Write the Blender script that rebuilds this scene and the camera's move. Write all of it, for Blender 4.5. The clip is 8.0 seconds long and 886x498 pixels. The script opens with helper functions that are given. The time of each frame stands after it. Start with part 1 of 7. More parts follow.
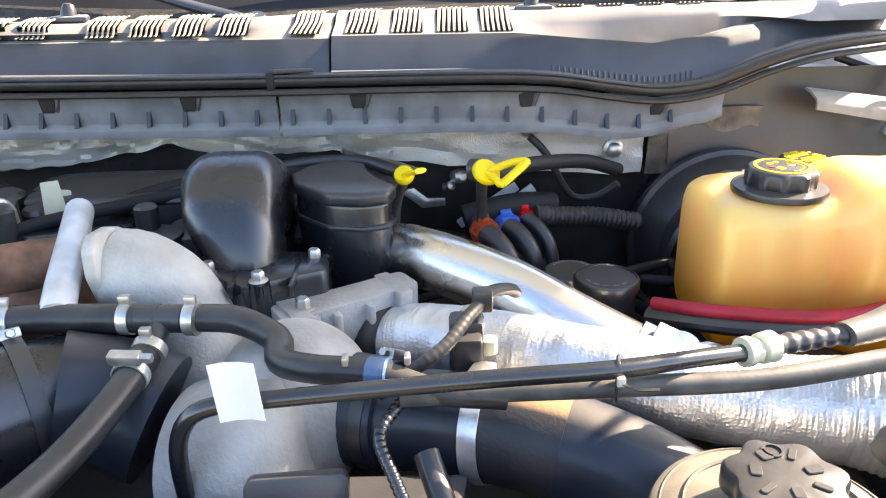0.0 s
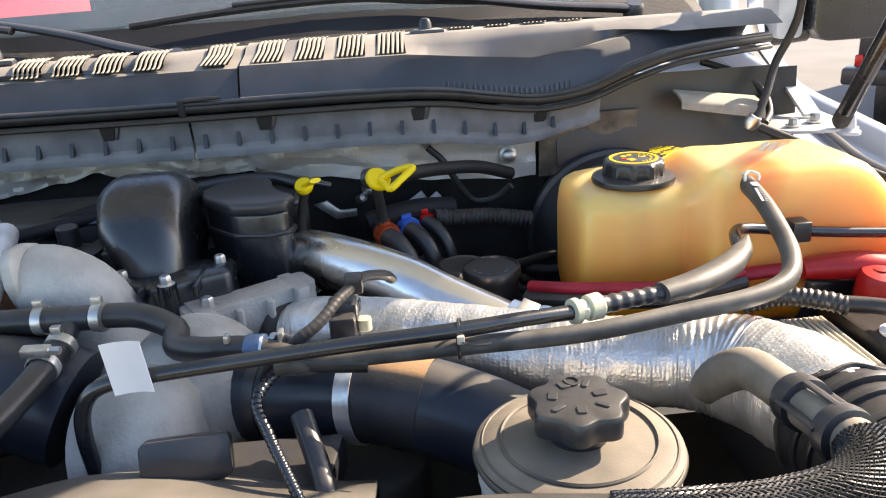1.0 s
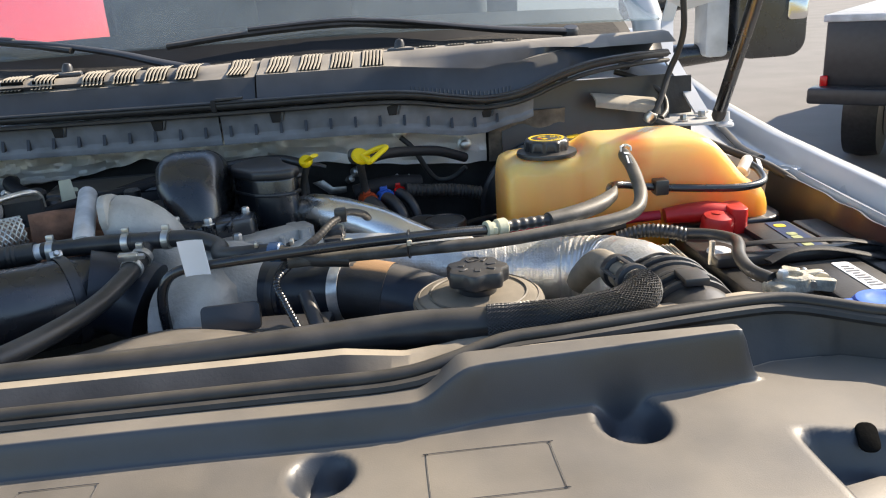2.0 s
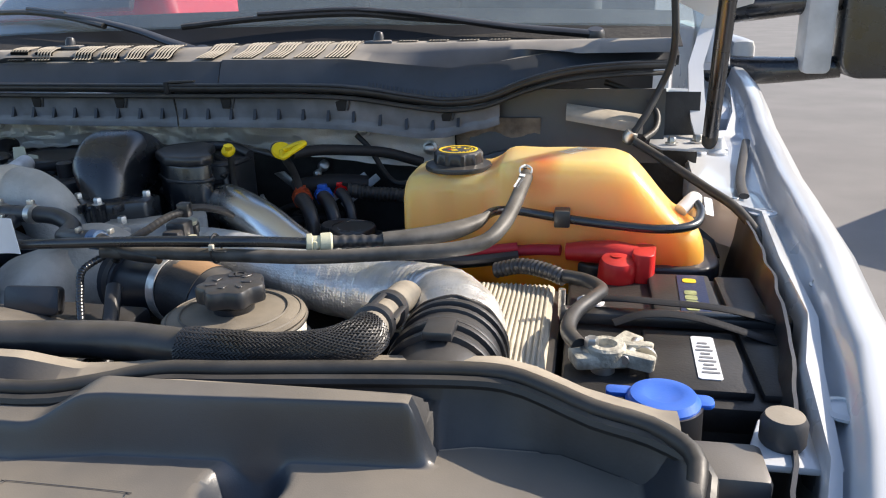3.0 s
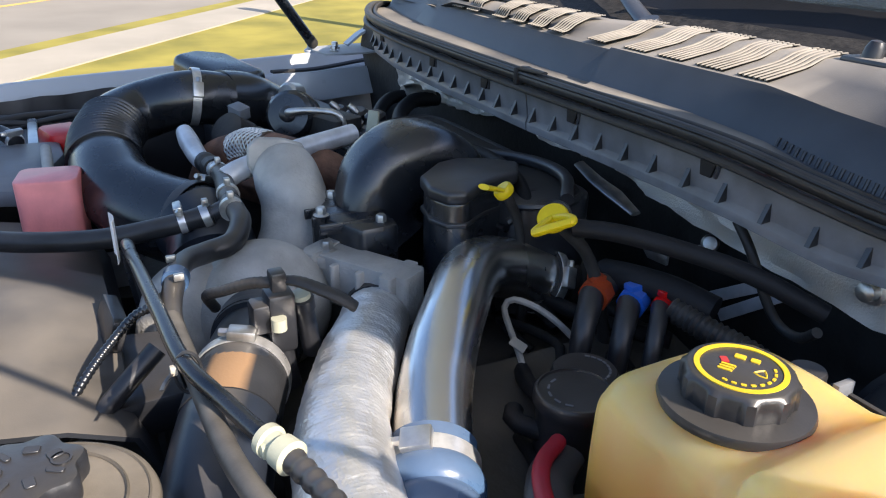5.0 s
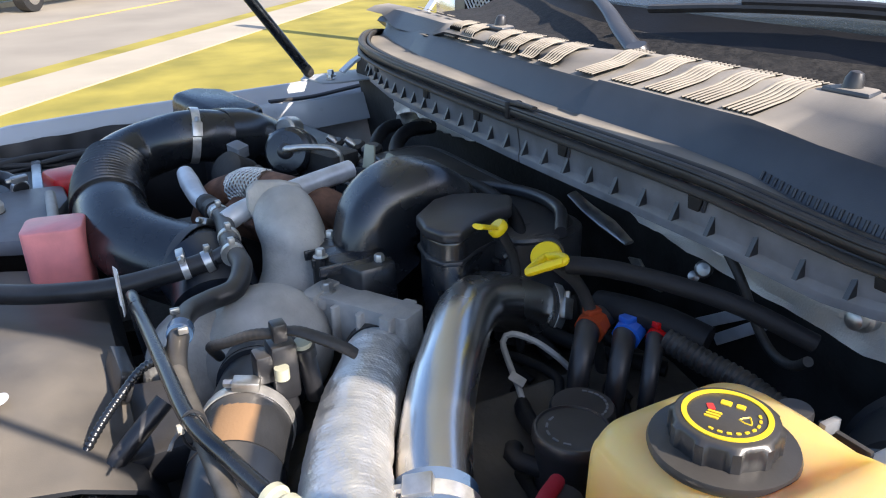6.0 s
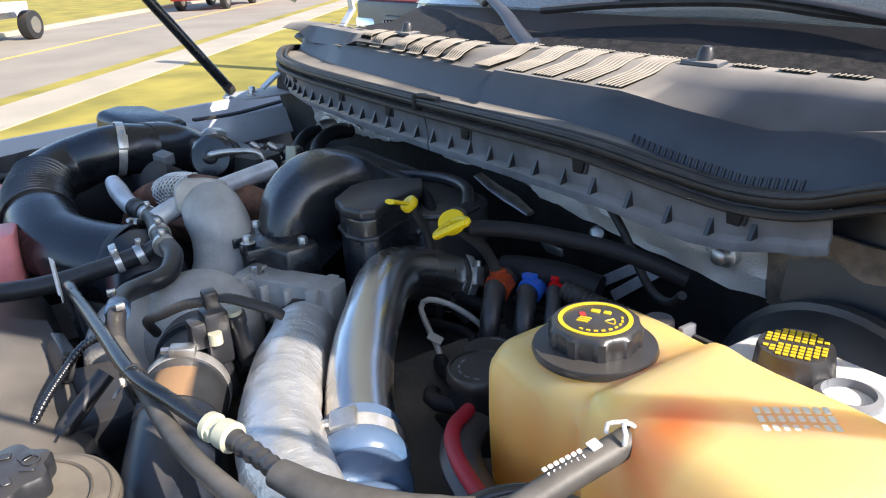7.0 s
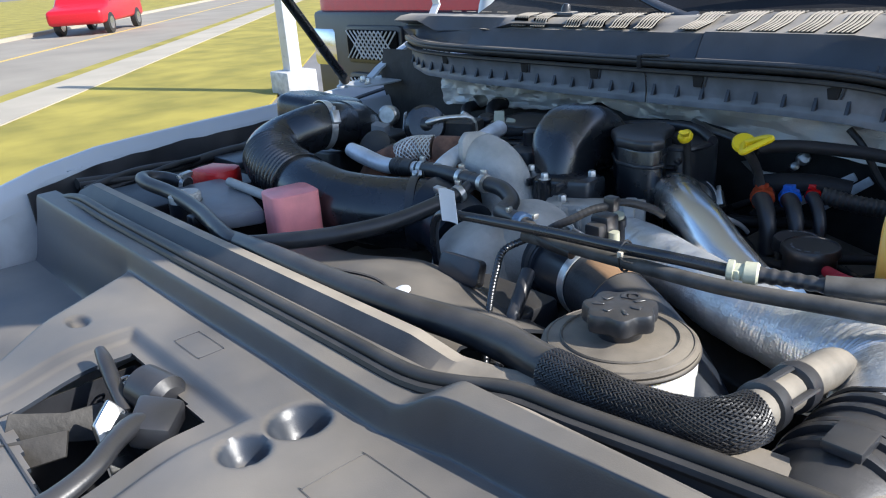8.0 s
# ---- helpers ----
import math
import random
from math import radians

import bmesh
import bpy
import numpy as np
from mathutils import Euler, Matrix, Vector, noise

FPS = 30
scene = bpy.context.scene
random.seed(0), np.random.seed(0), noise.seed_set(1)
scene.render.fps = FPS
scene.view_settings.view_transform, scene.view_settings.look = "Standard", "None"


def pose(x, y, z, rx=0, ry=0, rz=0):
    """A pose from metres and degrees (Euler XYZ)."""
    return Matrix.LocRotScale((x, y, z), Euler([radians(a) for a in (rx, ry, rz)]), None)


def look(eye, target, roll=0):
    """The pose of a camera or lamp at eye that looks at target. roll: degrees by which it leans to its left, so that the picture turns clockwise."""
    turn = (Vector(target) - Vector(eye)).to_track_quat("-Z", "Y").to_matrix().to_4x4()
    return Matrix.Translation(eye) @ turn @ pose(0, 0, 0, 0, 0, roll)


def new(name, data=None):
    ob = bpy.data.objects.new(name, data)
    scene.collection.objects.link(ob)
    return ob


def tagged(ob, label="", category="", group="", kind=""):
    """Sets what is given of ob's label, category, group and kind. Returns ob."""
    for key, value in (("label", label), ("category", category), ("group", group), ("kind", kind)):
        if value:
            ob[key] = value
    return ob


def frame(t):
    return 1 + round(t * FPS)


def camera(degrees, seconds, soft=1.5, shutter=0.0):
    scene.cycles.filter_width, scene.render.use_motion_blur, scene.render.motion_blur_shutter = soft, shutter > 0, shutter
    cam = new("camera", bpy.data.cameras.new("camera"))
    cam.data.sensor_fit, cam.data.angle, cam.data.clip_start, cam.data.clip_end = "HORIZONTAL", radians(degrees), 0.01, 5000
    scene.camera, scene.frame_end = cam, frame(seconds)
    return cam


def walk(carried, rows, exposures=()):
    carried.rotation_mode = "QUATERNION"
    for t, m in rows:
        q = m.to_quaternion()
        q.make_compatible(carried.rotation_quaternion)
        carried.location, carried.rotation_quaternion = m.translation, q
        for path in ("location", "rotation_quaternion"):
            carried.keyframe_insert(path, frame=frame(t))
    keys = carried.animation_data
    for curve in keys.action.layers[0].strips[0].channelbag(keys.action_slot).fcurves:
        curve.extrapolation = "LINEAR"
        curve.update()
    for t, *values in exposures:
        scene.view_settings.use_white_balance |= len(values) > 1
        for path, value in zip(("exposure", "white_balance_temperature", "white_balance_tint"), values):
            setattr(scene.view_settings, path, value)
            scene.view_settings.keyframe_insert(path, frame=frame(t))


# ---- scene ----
cam = camera(60.55, 8.0, 1.1)
PATH = [
    (0, (0.154, 0.479, 1.462), (0.196, 2.327, 0.699), -1.1),
    (0.4, (0.213, 0.448, 1.465), (0.27, 2.307, 0.727), -2.3),
    (0.7, (0.232, 0.419, 1.462), (0.299, 2.286, 0.747), -3.4),
    (1.1, (0.225, 0.371, 1.46), (0.373, 2.24, 0.763), -3.7),
    (1.2, (0.206, 0.344, 1.458), (0.382, 2.211, 0.764), -3.6),
    (2.3, (0.319, 0.032, 1.48), (0.365, 1.931, 0.855), -4.3),
    (2.5, (0.419, 0.019, 1.488), (0.353, 1.919, 0.868), -4.2),
    (2.7, (0.507, 0.05, 1.472), (0.336, 1.945, 0.855), -3.4),
    (3, (0.629, 0.196, 1.451), (0.27, 2.058, 0.815), -1.5),
    (3.2, (0.706, 0.307, 1.461), (0.166, 2.128, 0.834), -0.7),
    (3.3, (0.739, 0.363, 1.472), (0.097, 2.143, 0.823), -0.4),
    (3.5, (0.801, 0.449, 1.477), (-0.042, 2.141, 0.823), 0.5),
    (3.7, (0.809, 0.529, 1.5), (-0.23, 2.108, 0.845), 1.3),
    (4, (0.779, 0.618, 1.489), (-0.517, 1.988, 0.823), 2.4),
    (4.2, (0.777, 0.675, 1.474), (-0.639, 1.907, 0.782), 3.3),
    (4.5, (0.767, 0.745, 1.462), (-0.777, 1.778, 0.72), 3.1),
    (4.8, (0.725, 0.8, 1.478), (-0.883, 1.702, 0.7), 2.0),
    (5, (0.707, 0.82, 1.485), (-0.916, 1.668, 0.682), 1.2),
    (5.2, (0.693, 0.835, 1.493), (-0.948, 1.646, 0.687), 0.0),
    (6.3, (0.742, 0.825, 1.522), (-0.885, 1.7, 0.755), -1.8),
    (6.5, (0.769, 0.855, 1.51), (-0.845, 1.772, 0.765), -2.0),
    (6.8, (0.794, 0.855, 1.493), (-0.796, 1.817, 0.752), -2.7),
    (7, (0.799, 0.803, 1.497), (-0.776, 1.795, 0.766), -3.0),
    (7.2, (0.809, 0.709, 1.502), (-0.747, 1.735, 0.776), -3.3),
    (7.3, (0.813, 0.651, 1.499), (-0.734, 1.696, 0.782), -3.5),
    (7.5, (0.795, 0.524, 1.5), (-0.726, 1.608, 0.785), -3.7),
    (7.7, (0.756, 0.412, 1.509), (-0.724, 1.55, 0.791), -3.8),
    (8, (0.654, 0.312, 1.482), (-0.767, 1.529, 0.774), -4.1),
]
EXPOSURES = [(0.0, 2.40, 7050, 15), (0.5, 1.82, 7000, 15), (1.2, 1.52, 6800, 13), (2.3, 0.87, 6400, 9), (3.0, 0.78, 6150, 11), (3.5, 0.78, 6050, 15), (4.5, 0.86, 6000, 15), (5.2, 0.96, 6000, 13), (6.5, 1.10, 5950, 14), (7.0, 1.06, 5950, 13), (7.5, 0.87, 5800, 12), (8.0, 0.81, 5450, 9)]
walk(cam, [(t, look(eye, target, roll)) for t, eye, target, roll in PATH], EXPOSURES)


# ---- light ----
SUN_AZ = Vector((0.93, 0.37))
SUN_EL = 35.0
world = bpy.data.worlds.new("sky")
scene.world = world
world.use_nodes = True
wn = world.node_tree.nodes
sky = wn.new("ShaderNodeTexSky")
sky.sky_type = "NISHITA"
sky.sun_disc = False
sky.sun_elevation = radians(SUN_EL)
sky.sun_rotation = math.atan2(SUN_AZ.x, SUN_AZ.y)
wn["Background"].inputs["Strength"].default_value = 0.125
world.node_tree.links.new(sky.outputs[0], wn["Background"].inputs["Color"])
sun = new("sun", bpy.data.lights.new("sun", "SUN"))
sun.data.energy = 4.7
sun.data.angle = radians(0.5)
sun.data.color = (1.0, 0.86, 0.68)
sun_way = Vector((SUN_AZ.x * math.cos(radians(SUN_EL)), SUN_AZ.y * math.cos(radians(SUN_EL)), math.sin(radians(SUN_EL))))
sun.matrix_world = look(sun_way * 30, (0, 0, 0))


# ---- materials ----
def material(name, colour, rough=0.5, metal=0.0, vary=0.2, scale=25.0, bump=0.15, grain=350.0, dust=0.0, coat=0.0, spec=0.5, second=None, dust_from=0.35, dust_colour=(0.50, 0.43, 0.33)):
    """A surface with mottling at two scales, fine relief and, where asked, dust that has settled on top."""
    m = bpy.data.materials.new(name)
    m.use_nodes = True
    nt = m.node_tree
    b = nt.nodes["Principled BSDF"]
    tc = nt.nodes.new("ShaderNodeTexCoord")
    n1 = nt.nodes.new("ShaderNodeTexNoise")
    n1.inputs["Scale"].default_value, n1.inputs["Detail"].default_value = scale, 6
    n2 = nt.nodes.new("ShaderNodeTexNoise")
    n2.inputs["Scale"].default_value, n2.inputs["Detail"].default_value = grain, 3
    for n in (n1, n2):
        nt.links.new(tc.outputs["Object"], n.inputs["Vector"])
    ramp = nt.nodes.new("ShaderNodeValToRGB")
    lo = [c * (1 - vary) for c in colour]
    hi = [min(1, c * (1 + vary)) for c in (second or colour)]
    ramp.color_ramp.elements[0].position, ramp.color_ramp.elements[1].position = 0.35, 0.65
    ramp.color_ramp.elements[0].color, ramp.color_ramp.elements[1].color = (*lo, 1), (*hi, 1)
    nt.links.new(n1.outputs["Fac"], ramp.inputs["Fac"])
    out = ramp.outputs["Color"]
    rr = nt.nodes.new("ShaderNodeMapRange")
    rr.inputs["To Min"].default_value, rr.inputs["To Max"].default_value = max(0.02, rough - 0.1), min(1, rough + 0.1)
    nt.links.new(n1.outputs["Fac"], rr.inputs["Value"])
    rough_out = rr.outputs["Result"]
    if dust > 0:
        geo = nt.nodes.new("ShaderNodeNewGeometry")
        sep = nt.nodes.new("ShaderNodeSeparateXYZ")
        nt.links.new(geo.outputs["Normal"], sep.inputs[0])
        up = nt.nodes.new("ShaderNodeMapRange")
        up.inputs["From Min"].default_value, up.inputs["From Max"].default_value = dust_from, 1.0
        up.inputs["To Max"].default_value = dust
        nt.links.new(sep.outputs["Z"], up.inputs["Value"])
        n3 = nt.nodes.new("ShaderNodeTexNoise")
        n3.inputs["Scale"].default_value, n3.inputs["Detail"].default_value = scale * 0.7, 8
        nt.links.new(tc.outputs["Object"], n3.inputs["Vector"])
        r3 = nt.nodes.new("ShaderNodeMapRange")
        r3.inputs["From Min"].default_value, r3.inputs["From Max"].default_value = 0.25, 0.7
        r3.inputs["To Min"].default_value = 0.28
        nt.links.new(n3.outputs["Fac"], r3.inputs["Value"])
        mul = nt.nodes.new("ShaderNodeMath")
        mul.operation = "MULTIPLY"
        nt.links.new(up.outputs[0], mul.inputs[0])
        nt.links.new(r3.outputs[0], mul.inputs[1])
        mix = nt.nodes.new("ShaderNodeMix")
        mix.data_type = "RGBA"
        nt.links.new(mul.outputs[0], mix.inputs[0])
        nt.links.new(out, mix.inputs[6])
        mix.inputs[7].default_value = (*dust_colour, 1)
        out = mix.outputs[2]
        mr = nt.nodes.new("ShaderNodeMix")
        mr.data_type = "FLOAT"
        nt.links.new(mul.outputs[0], mr.inputs[0])
        nt.links.new(rough_out, mr.inputs[2])
        mr.inputs[3].default_value = 0.85
        rough_out = mr.outputs[0]
    nt.links.new(out, b.inputs["Base Color"])
    nt.links.new(rough_out, b.inputs["Roughness"])
    b.inputs["Metallic"].default_value = metal
    b.inputs["Specular IOR Level"].default_value = spec
    b.inputs["Coat Weight"].default_value = coat
    b.inputs["Coat Roughness"].default_value = 0.05
    bp = nt.nodes.new("ShaderNodeBump")
    bp.inputs["Strength"].default_value, bp.inputs["Distance"].default_value = bump, 0.002
    nt.links.new(n2.outputs["Fac"], bp.inputs["Height"])
    nt.links.new(bp.outputs[0], b.inputs["Normal"])
    return m


M = {
    "plastic": material("black_plastic", (0.021, 0.022, 0.026), 0.36, vary=0.25, dust=0.09, bump=0.06, spec=0.75),
    "cover": material("dusty_plastic", (0.030, 0.036, 0.048), 0.38, vary=0.3, scale=9, dust=0.46, bump=0.08, grain=900, dust_from=0.66, spec=0.75),
    "cowl": material("cowl_plastic", (0.034, 0.040, 0.053), 0.42, vary=0.3, scale=14, dust=0.95, bump=0.10, grain=900, dust_from=0.84, spec=0.8, dust_colour=(0.42, 0.375, 0.31)),
    # dusty cowl plastic, its base lightened to carry the sunlight on it
    "sunlit_slat": material("sunlit_dusty_slat", (0.26, 0.24, 0.205), 0.6, vary=0.2, scale=40, dust=0.7, dust_from=0.3),
    "gloss": material("satin_black_plastic", (0.011, 0.013, 0.017), 0.27, vary=0.15, dust=0.0, bump=0.02, spec=1.0),
    "rubber": material("black_rubber", (0.022, 0.022, 0.023), 0.45, vary=0.3, scale=40, dust=0.14, bump=0.06),
    "hose": material("hose_rubber", (0.022, 0.023, 0.026), 0.36, vary=0.35, scale=30, dust=0.13, bump=0.06),
    "hose_grey": material("worn_hose_rubber", (0.065, 0.063, 0.060), 0.5, vary=0.4, scale=45, dust=0.16, bump=0.08),
    "dark": material("grimy_metal", (0.03, 0.029, 0.028), 0.65, vary=0.5, scale=18, dust=0.15, bump=0.5, grain=120),
    "cast": material("cast_aluminium", (0.46, 0.45, 0.42), 0.6, metal=0.15, vary=0.25, scale=20, dust=0.3, bump=0.5, grain=260),
    "steel": material("brushed_steel", (0.5, 0.5, 0.5), 0.28, metal=1.0, vary=0.15, scale=30, bump=0.08),
    "pipe": material("tinted_steel_pipe", (0.90, 0.89, 0.87), 0.27, metal=1.0, vary=0.10, scale=10, bump=0.05, second=(0.76, 0.70, 0.62)),
    "band": material("bright_clamp_steel", (0.78, 0.77, 0.75), 0.32, metal=0.7, vary=0.15, scale=80, bump=0.1),
    "zinc": material("zinc_plate", (0.62, 0.61, 0.58), 0.36, metal=0.9, vary=0.2, scale=60, bump=0.1),
    "paint": material("white_paint", (0.58, 0.60, 0.63), 0.3, vary=0.03, scale=8, bump=0.02, coat=0.6, dust=0.06),
    "apron": material("dull_white_paint", (0.52, 0.53, 0.54), 0.45, vary=0.2, scale=12, bump=0.1, dust=0.3),
    "pale": material("pale_amber_plastic", (0.95, 0.86, 0.64), 0.4, vary=0.05),
    "yellow": material("yellow_plastic", (0.85, 0.62, 0.0), 0.4, vary=0.06, bump=0.06),
    "yellow_ink": material("yellow_print", (0.8, 0.55, 0.02), 0.5, vary=0.1),
    "red": material("red_plastic", (0.55, 0.015, 0.015), 0.35, vary=0.15, bump=0.08, dust=0.1),
    "crimson": material("crimson_sleeve", (0.36, 0.012, 0.03), 0.5, vary=0.2, bump=0.1),
    "blue": material("blue_plastic", (0.03, 0.14, 0.62), 0.38, vary=0.1, bump=0.06, dust=0.1),
    "boot": material("blue_silicone", (0.07, 0.13, 0.24), 0.25, vary=0.15, bump=0.05, dust=0.12),
    "orange": material("orange_plastic", (0.40, 0.06, 0.015), 0.45, vary=0.2),
    "pink": material("pink_fluid_plastic", (0.85, 0.30, 0.30), 0.4, vary=0.1),
    # brown top tone paints a patch of sun on dusty black rubber
    "sun_patch_cuff": material("sunlit_dust_rubber", (0.026, 0.027, 0.030), 0.5, vary=0.25, scale=25, dust=2.6, dust_from=0.88, bump=0.15, dust_colour=(0.33, 0.20, 0.105)),
    "shelf": material("dust_laden_plastic", (0.05, 0.05, 0.052), 0.5, vary=0.3, scale=14, dust=0.95, dust_from=0.7, bump=0.10),
    "grey": material("grey_plastic", (0.16, 0.175, 0.20), 0.45, vary=0.15, dust=0.2, bump=0.05),
    "ivory": material("ivory_plastic", (0.50, 0.50, 0.37), 0.4, vary=0.1, dust=0.1),
    "clamp": material("corroded_lead", (0.42, 0.40, 0.33), 0.65, vary=0.35, scale=90, bump=0.6, grain=300, dust=0.2),
    "white": material("white_plastic", (0.78, 0.77, 0.74), 0.4, vary=0.06, dust=0.1),
    "label": material("white_label", (0.78, 0.79, 0.82), 0.5, vary=0.03, bump=0.03),
    # near-black that paints the shade inside openings which are not cut
    "gap_shade": material("painted_gap_shade", (0.004, 0.004, 0.004), 0.95, vary=0.1, spec=0.1),
    # flat black for print, and for parts painted as if in deep shade
    "ink_shade": material("print_and_shade_black", (0.016, 0.016, 0.018), 0.6, vary=0.1, spec=0.3),
    "beige": material("beige_ribbed_plastic", (0.55, 0.50, 0.40), 0.6, vary=0.12, scale=30, dust=0.2),
    "rust": material("rusty_iron", (0.20, 0.10, 0.06), 0.8, vary=0.4, scale=40, bump=0.6, grain=180),
    "alu": material("pale_aluminium", (0.72, 0.73, 0.75), 0.34, metal=0.35, vary=0.15, scale=40, bump=0.1, dust=0.1),
    "shroud": material("shroud_plastic", (0.026, 0.029, 0.036), 0.45, vary=0.25, scale=14, dust=0.42, bump=0.06, grain=900, dust_from=0.6),
    "lid": material("dust_caked_lid", (0.052, 0.046, 0.038), 0.55, vary=0.35, scale=30, dust=0.5, bump=0.10, grain=700, dust_from=0.5),
    "pipe_dust": material("dusty_grey_plastic", (0.17, 0.155, 0.13), 0.55, vary=0.25, scale=40, dust=0.5, bump=0.08),
    "raised": material("amber_relief", (0.88, 0.74, 0.48), 0.4, vary=0.05),
    "gold": material("perforated_shield", (0.30, 0.22, 0.17), 0.5, metal=0.3, vary=0.3, scale=60),
    "wire": material("wire_loom", (0.022, 0.022, 0.023), 0.5, vary=0.3, dust=0.14),
    "flange": material("flange_plastic", (0.16, 0.172, 0.195), 0.40, vary=0.2, scale=30, dust=0.25, bump=0.06),
    "pad": material("sound_pad", (0.19, 0.155, 0.12), 0.95, vary=0.5, scale=30, bump=0.5),
    "battery": material("battery_case", (0.018, 0.018, 0.02), 0.45, vary=0.25, dust=0.07),
    "intake": material("dusty_intake_rubber", (0.020, 0.025, 0.036), 0.34, vary=0.2, scale=25, dust=0.28, bump=0.05, dust_from=0.86),
    "blue_label": material("blue_label", (0.022, 0.032, 0.085), 0.4, vary=0.08),
    "lime": material("green_print", (0.34, 0.36, 0.16), 0.5, vary=0.25, scale=120),
    "ground": material("asphalt", (0.20, 0.19, 0.18), 0.9, vary=0.10, scale=1.2, bump=0.6, grain=90),
    "road": material("concrete_road", (0.30, 0.265, 0.21), 0.9, vary=0.1, scale=0.6, bump=0.3, grain=60),
    "walkway": material("pale_concrete", (0.43, 0.38, 0.295), 0.9, vary=0.08, scale=1.0, bump=0.3, grain=60),
    "line": material("road_yellow", (0.62, 0.44, 0.12), 0.8, vary=0.2),
    "grass": material("dry_lawn", (0.27, 0.235, 0.034), 0.95, vary=0.14, scale=1.1, bump=0.5, grain=60, second=(0.34, 0.28, 0.045)),
    "red_paint": material("red_paint", (0.55, 0.008, 0.02), 0.35, vary=0.05, coat=0.2),
    "dark_paint": material("dark_paint", (0.03, 0.03, 0.033), 0.35, vary=0.15),
    "chrome": material("chrome", (0.7, 0.7, 0.7), 0.12, metal=1.0, vary=0.05),
    "lamp": material("tail_lamp_red", (0.6, 0.01, 0.01), 0.2, vary=0.05),
    "interior": material("cab_trim", (0.05, 0.05, 0.052), 0.7, vary=0.2, scale=8),
}


def add_foil():
    """Aluminised cloth sleeve: a fine square weave, with wrinkles and a little grime."""
    m = material("aluminised_foil", (0.80, 0.79, 0.77), 0.36, metal=0.75, vary=0.12, scale=40, bump=0.1)
    nt = m.node_tree
    tc = nt.nodes.new("ShaderNodeTexCoord")
    vor = nt.nodes.new("ShaderNodeTexVoronoi")
    vor.inputs["Scale"].default_value, vor.inputs["Randomness"].default_value = 330, 0.45
    vor.distance = "CHEBYCHEV"
    nt.links.new(tc.outputs["Object"], vor.inputs["Vector"])
    crease = nt.nodes.new("ShaderNodeTexNoise")
    crease.inputs["Scale"].default_value, crease.inputs["Detail"].default_value = 70, 5
    nt.links.new(tc.outputs["Object"], crease.inputs["Vector"])
    b = nt.nodes["Principled BSDF"]
    last = b.inputs["Normal"].links[0].from_socket
    for source, strength, depth in ((vor.outputs["Distance"], 0.30, 0.0016), (crease.outputs["Fac"], 0.35, 0.005)):
        bp = nt.nodes.new("ShaderNodeBump")
        bp.inputs["Strength"].default_value, bp.inputs["Distance"].default_value = strength, depth
        nt.links.new(source, bp.inputs["Height"])
        nt.links.new(last, bp.inputs["Normal"])
        last = bp.outputs[0]
    nt.links.new(last, b.inputs["Normal"])
    return m


def add_tank(name, low, high, z0, z1, radius, weight=1.0, stain=None):
    """Milky translucent plastic; graded by height to paint the shaded front deeper and the lit top paler."""
    m = bpy.data.materials.new(name)
    m.use_nodes = True
    nt = m.node_tree
    b = nt.nodes["Principled BSDF"]
    tc = nt.nodes.new("ShaderNodeTexCoord")
    sep = nt.nodes.new("ShaderNodeSeparateXYZ")
    nt.links.new(tc.outputs["Object"], sep.inputs[0])
    ns = nt.nodes.new("ShaderNodeTexNoise")
    ns.inputs["Scale"].default_value = 14
    ns.inputs["Detail"].default_value = 4
    nt.links.new(tc.outputs["Object"], ns.inputs["Vector"])
    mr = nt.nodes.new("ShaderNodeMapRange")
    mr.inputs["From Min"].default_value, mr.inputs["From Max"].default_value = z0, z1
    nt.links.new(sep.outputs["Z"], mr.inputs["Value"])
    ad = nt.nodes.new("ShaderNodeMath")
    ad.operation = "MULTIPLY_ADD"
    ad.inputs[1].default_value, ad.inputs[2].default_value = 0.35, -0.17
    nt.links.new(ns.outputs["Fac"], ad.inputs[0])
    su = nt.nodes.new("ShaderNodeMath")
    nt.links.new(ad.outputs[0], su.inputs[0])
    nt.links.new(mr.outputs[0], su.inputs[1])
    ramp = nt.nodes.new("ShaderNodeValToRGB")
    ramp.color_ramp.elements[0].color, ramp.color_ramp.elements[1].color = (*low, 1), (*high, 1)
    nt.links.new(su.outputs[0], ramp.inputs["Fac"])
    colour = ramp.outputs[0]
    if stain:
        # dried coolant about the spout
        away = nt.nodes.new("ShaderNodeVectorMath")
        away.operation = "DISTANCE"
        away.inputs[1].default_value = (stain[0], stain[1] * 0.8, stain[2] * 0.5)
        run = nt.nodes.new("ShaderNodeMapping")
        run.inputs["Scale"].default_value = (1.0, 0.8, 0.5)
        wander = nt.nodes.new("ShaderNodeMix")
        wander.data_type = "RGBA"
        wander.blend_type = "LINEAR_LIGHT"
        wander.inputs[0].default_value = 0.012
        nt.links.new(tc.outputs["Object"], wander.inputs[6])
        nt.links.new(ns.outputs["Color"], wander.inputs[7])
        nt.links.new(wander.outputs[2], run.inputs["Vector"])
        nt.links.new(run.outputs[0], away.inputs[0])
        near = nt.nodes.new("ShaderNodeMapRange")
        near.inputs["From Min"].default_value, near.inputs["From Max"].default_value = 0.003, 0.027
        near.inputs["To Min"].default_value, near.inputs["To Max"].default_value = 0.95, 0.0
        nt.links.new(away.outputs["Value"], near.inputs["Value"])
        blot = nt.nodes.new("ShaderNodeMix")
        blot.data_type = "RGBA"
        nt.links.new(near.outputs[0], blot.inputs[0])
        nt.links.new(colour, blot.inputs[6])
        blot.inputs[7].default_value = (0.70, 0.13, 0.02, 1)
        colour = blot.outputs[2]
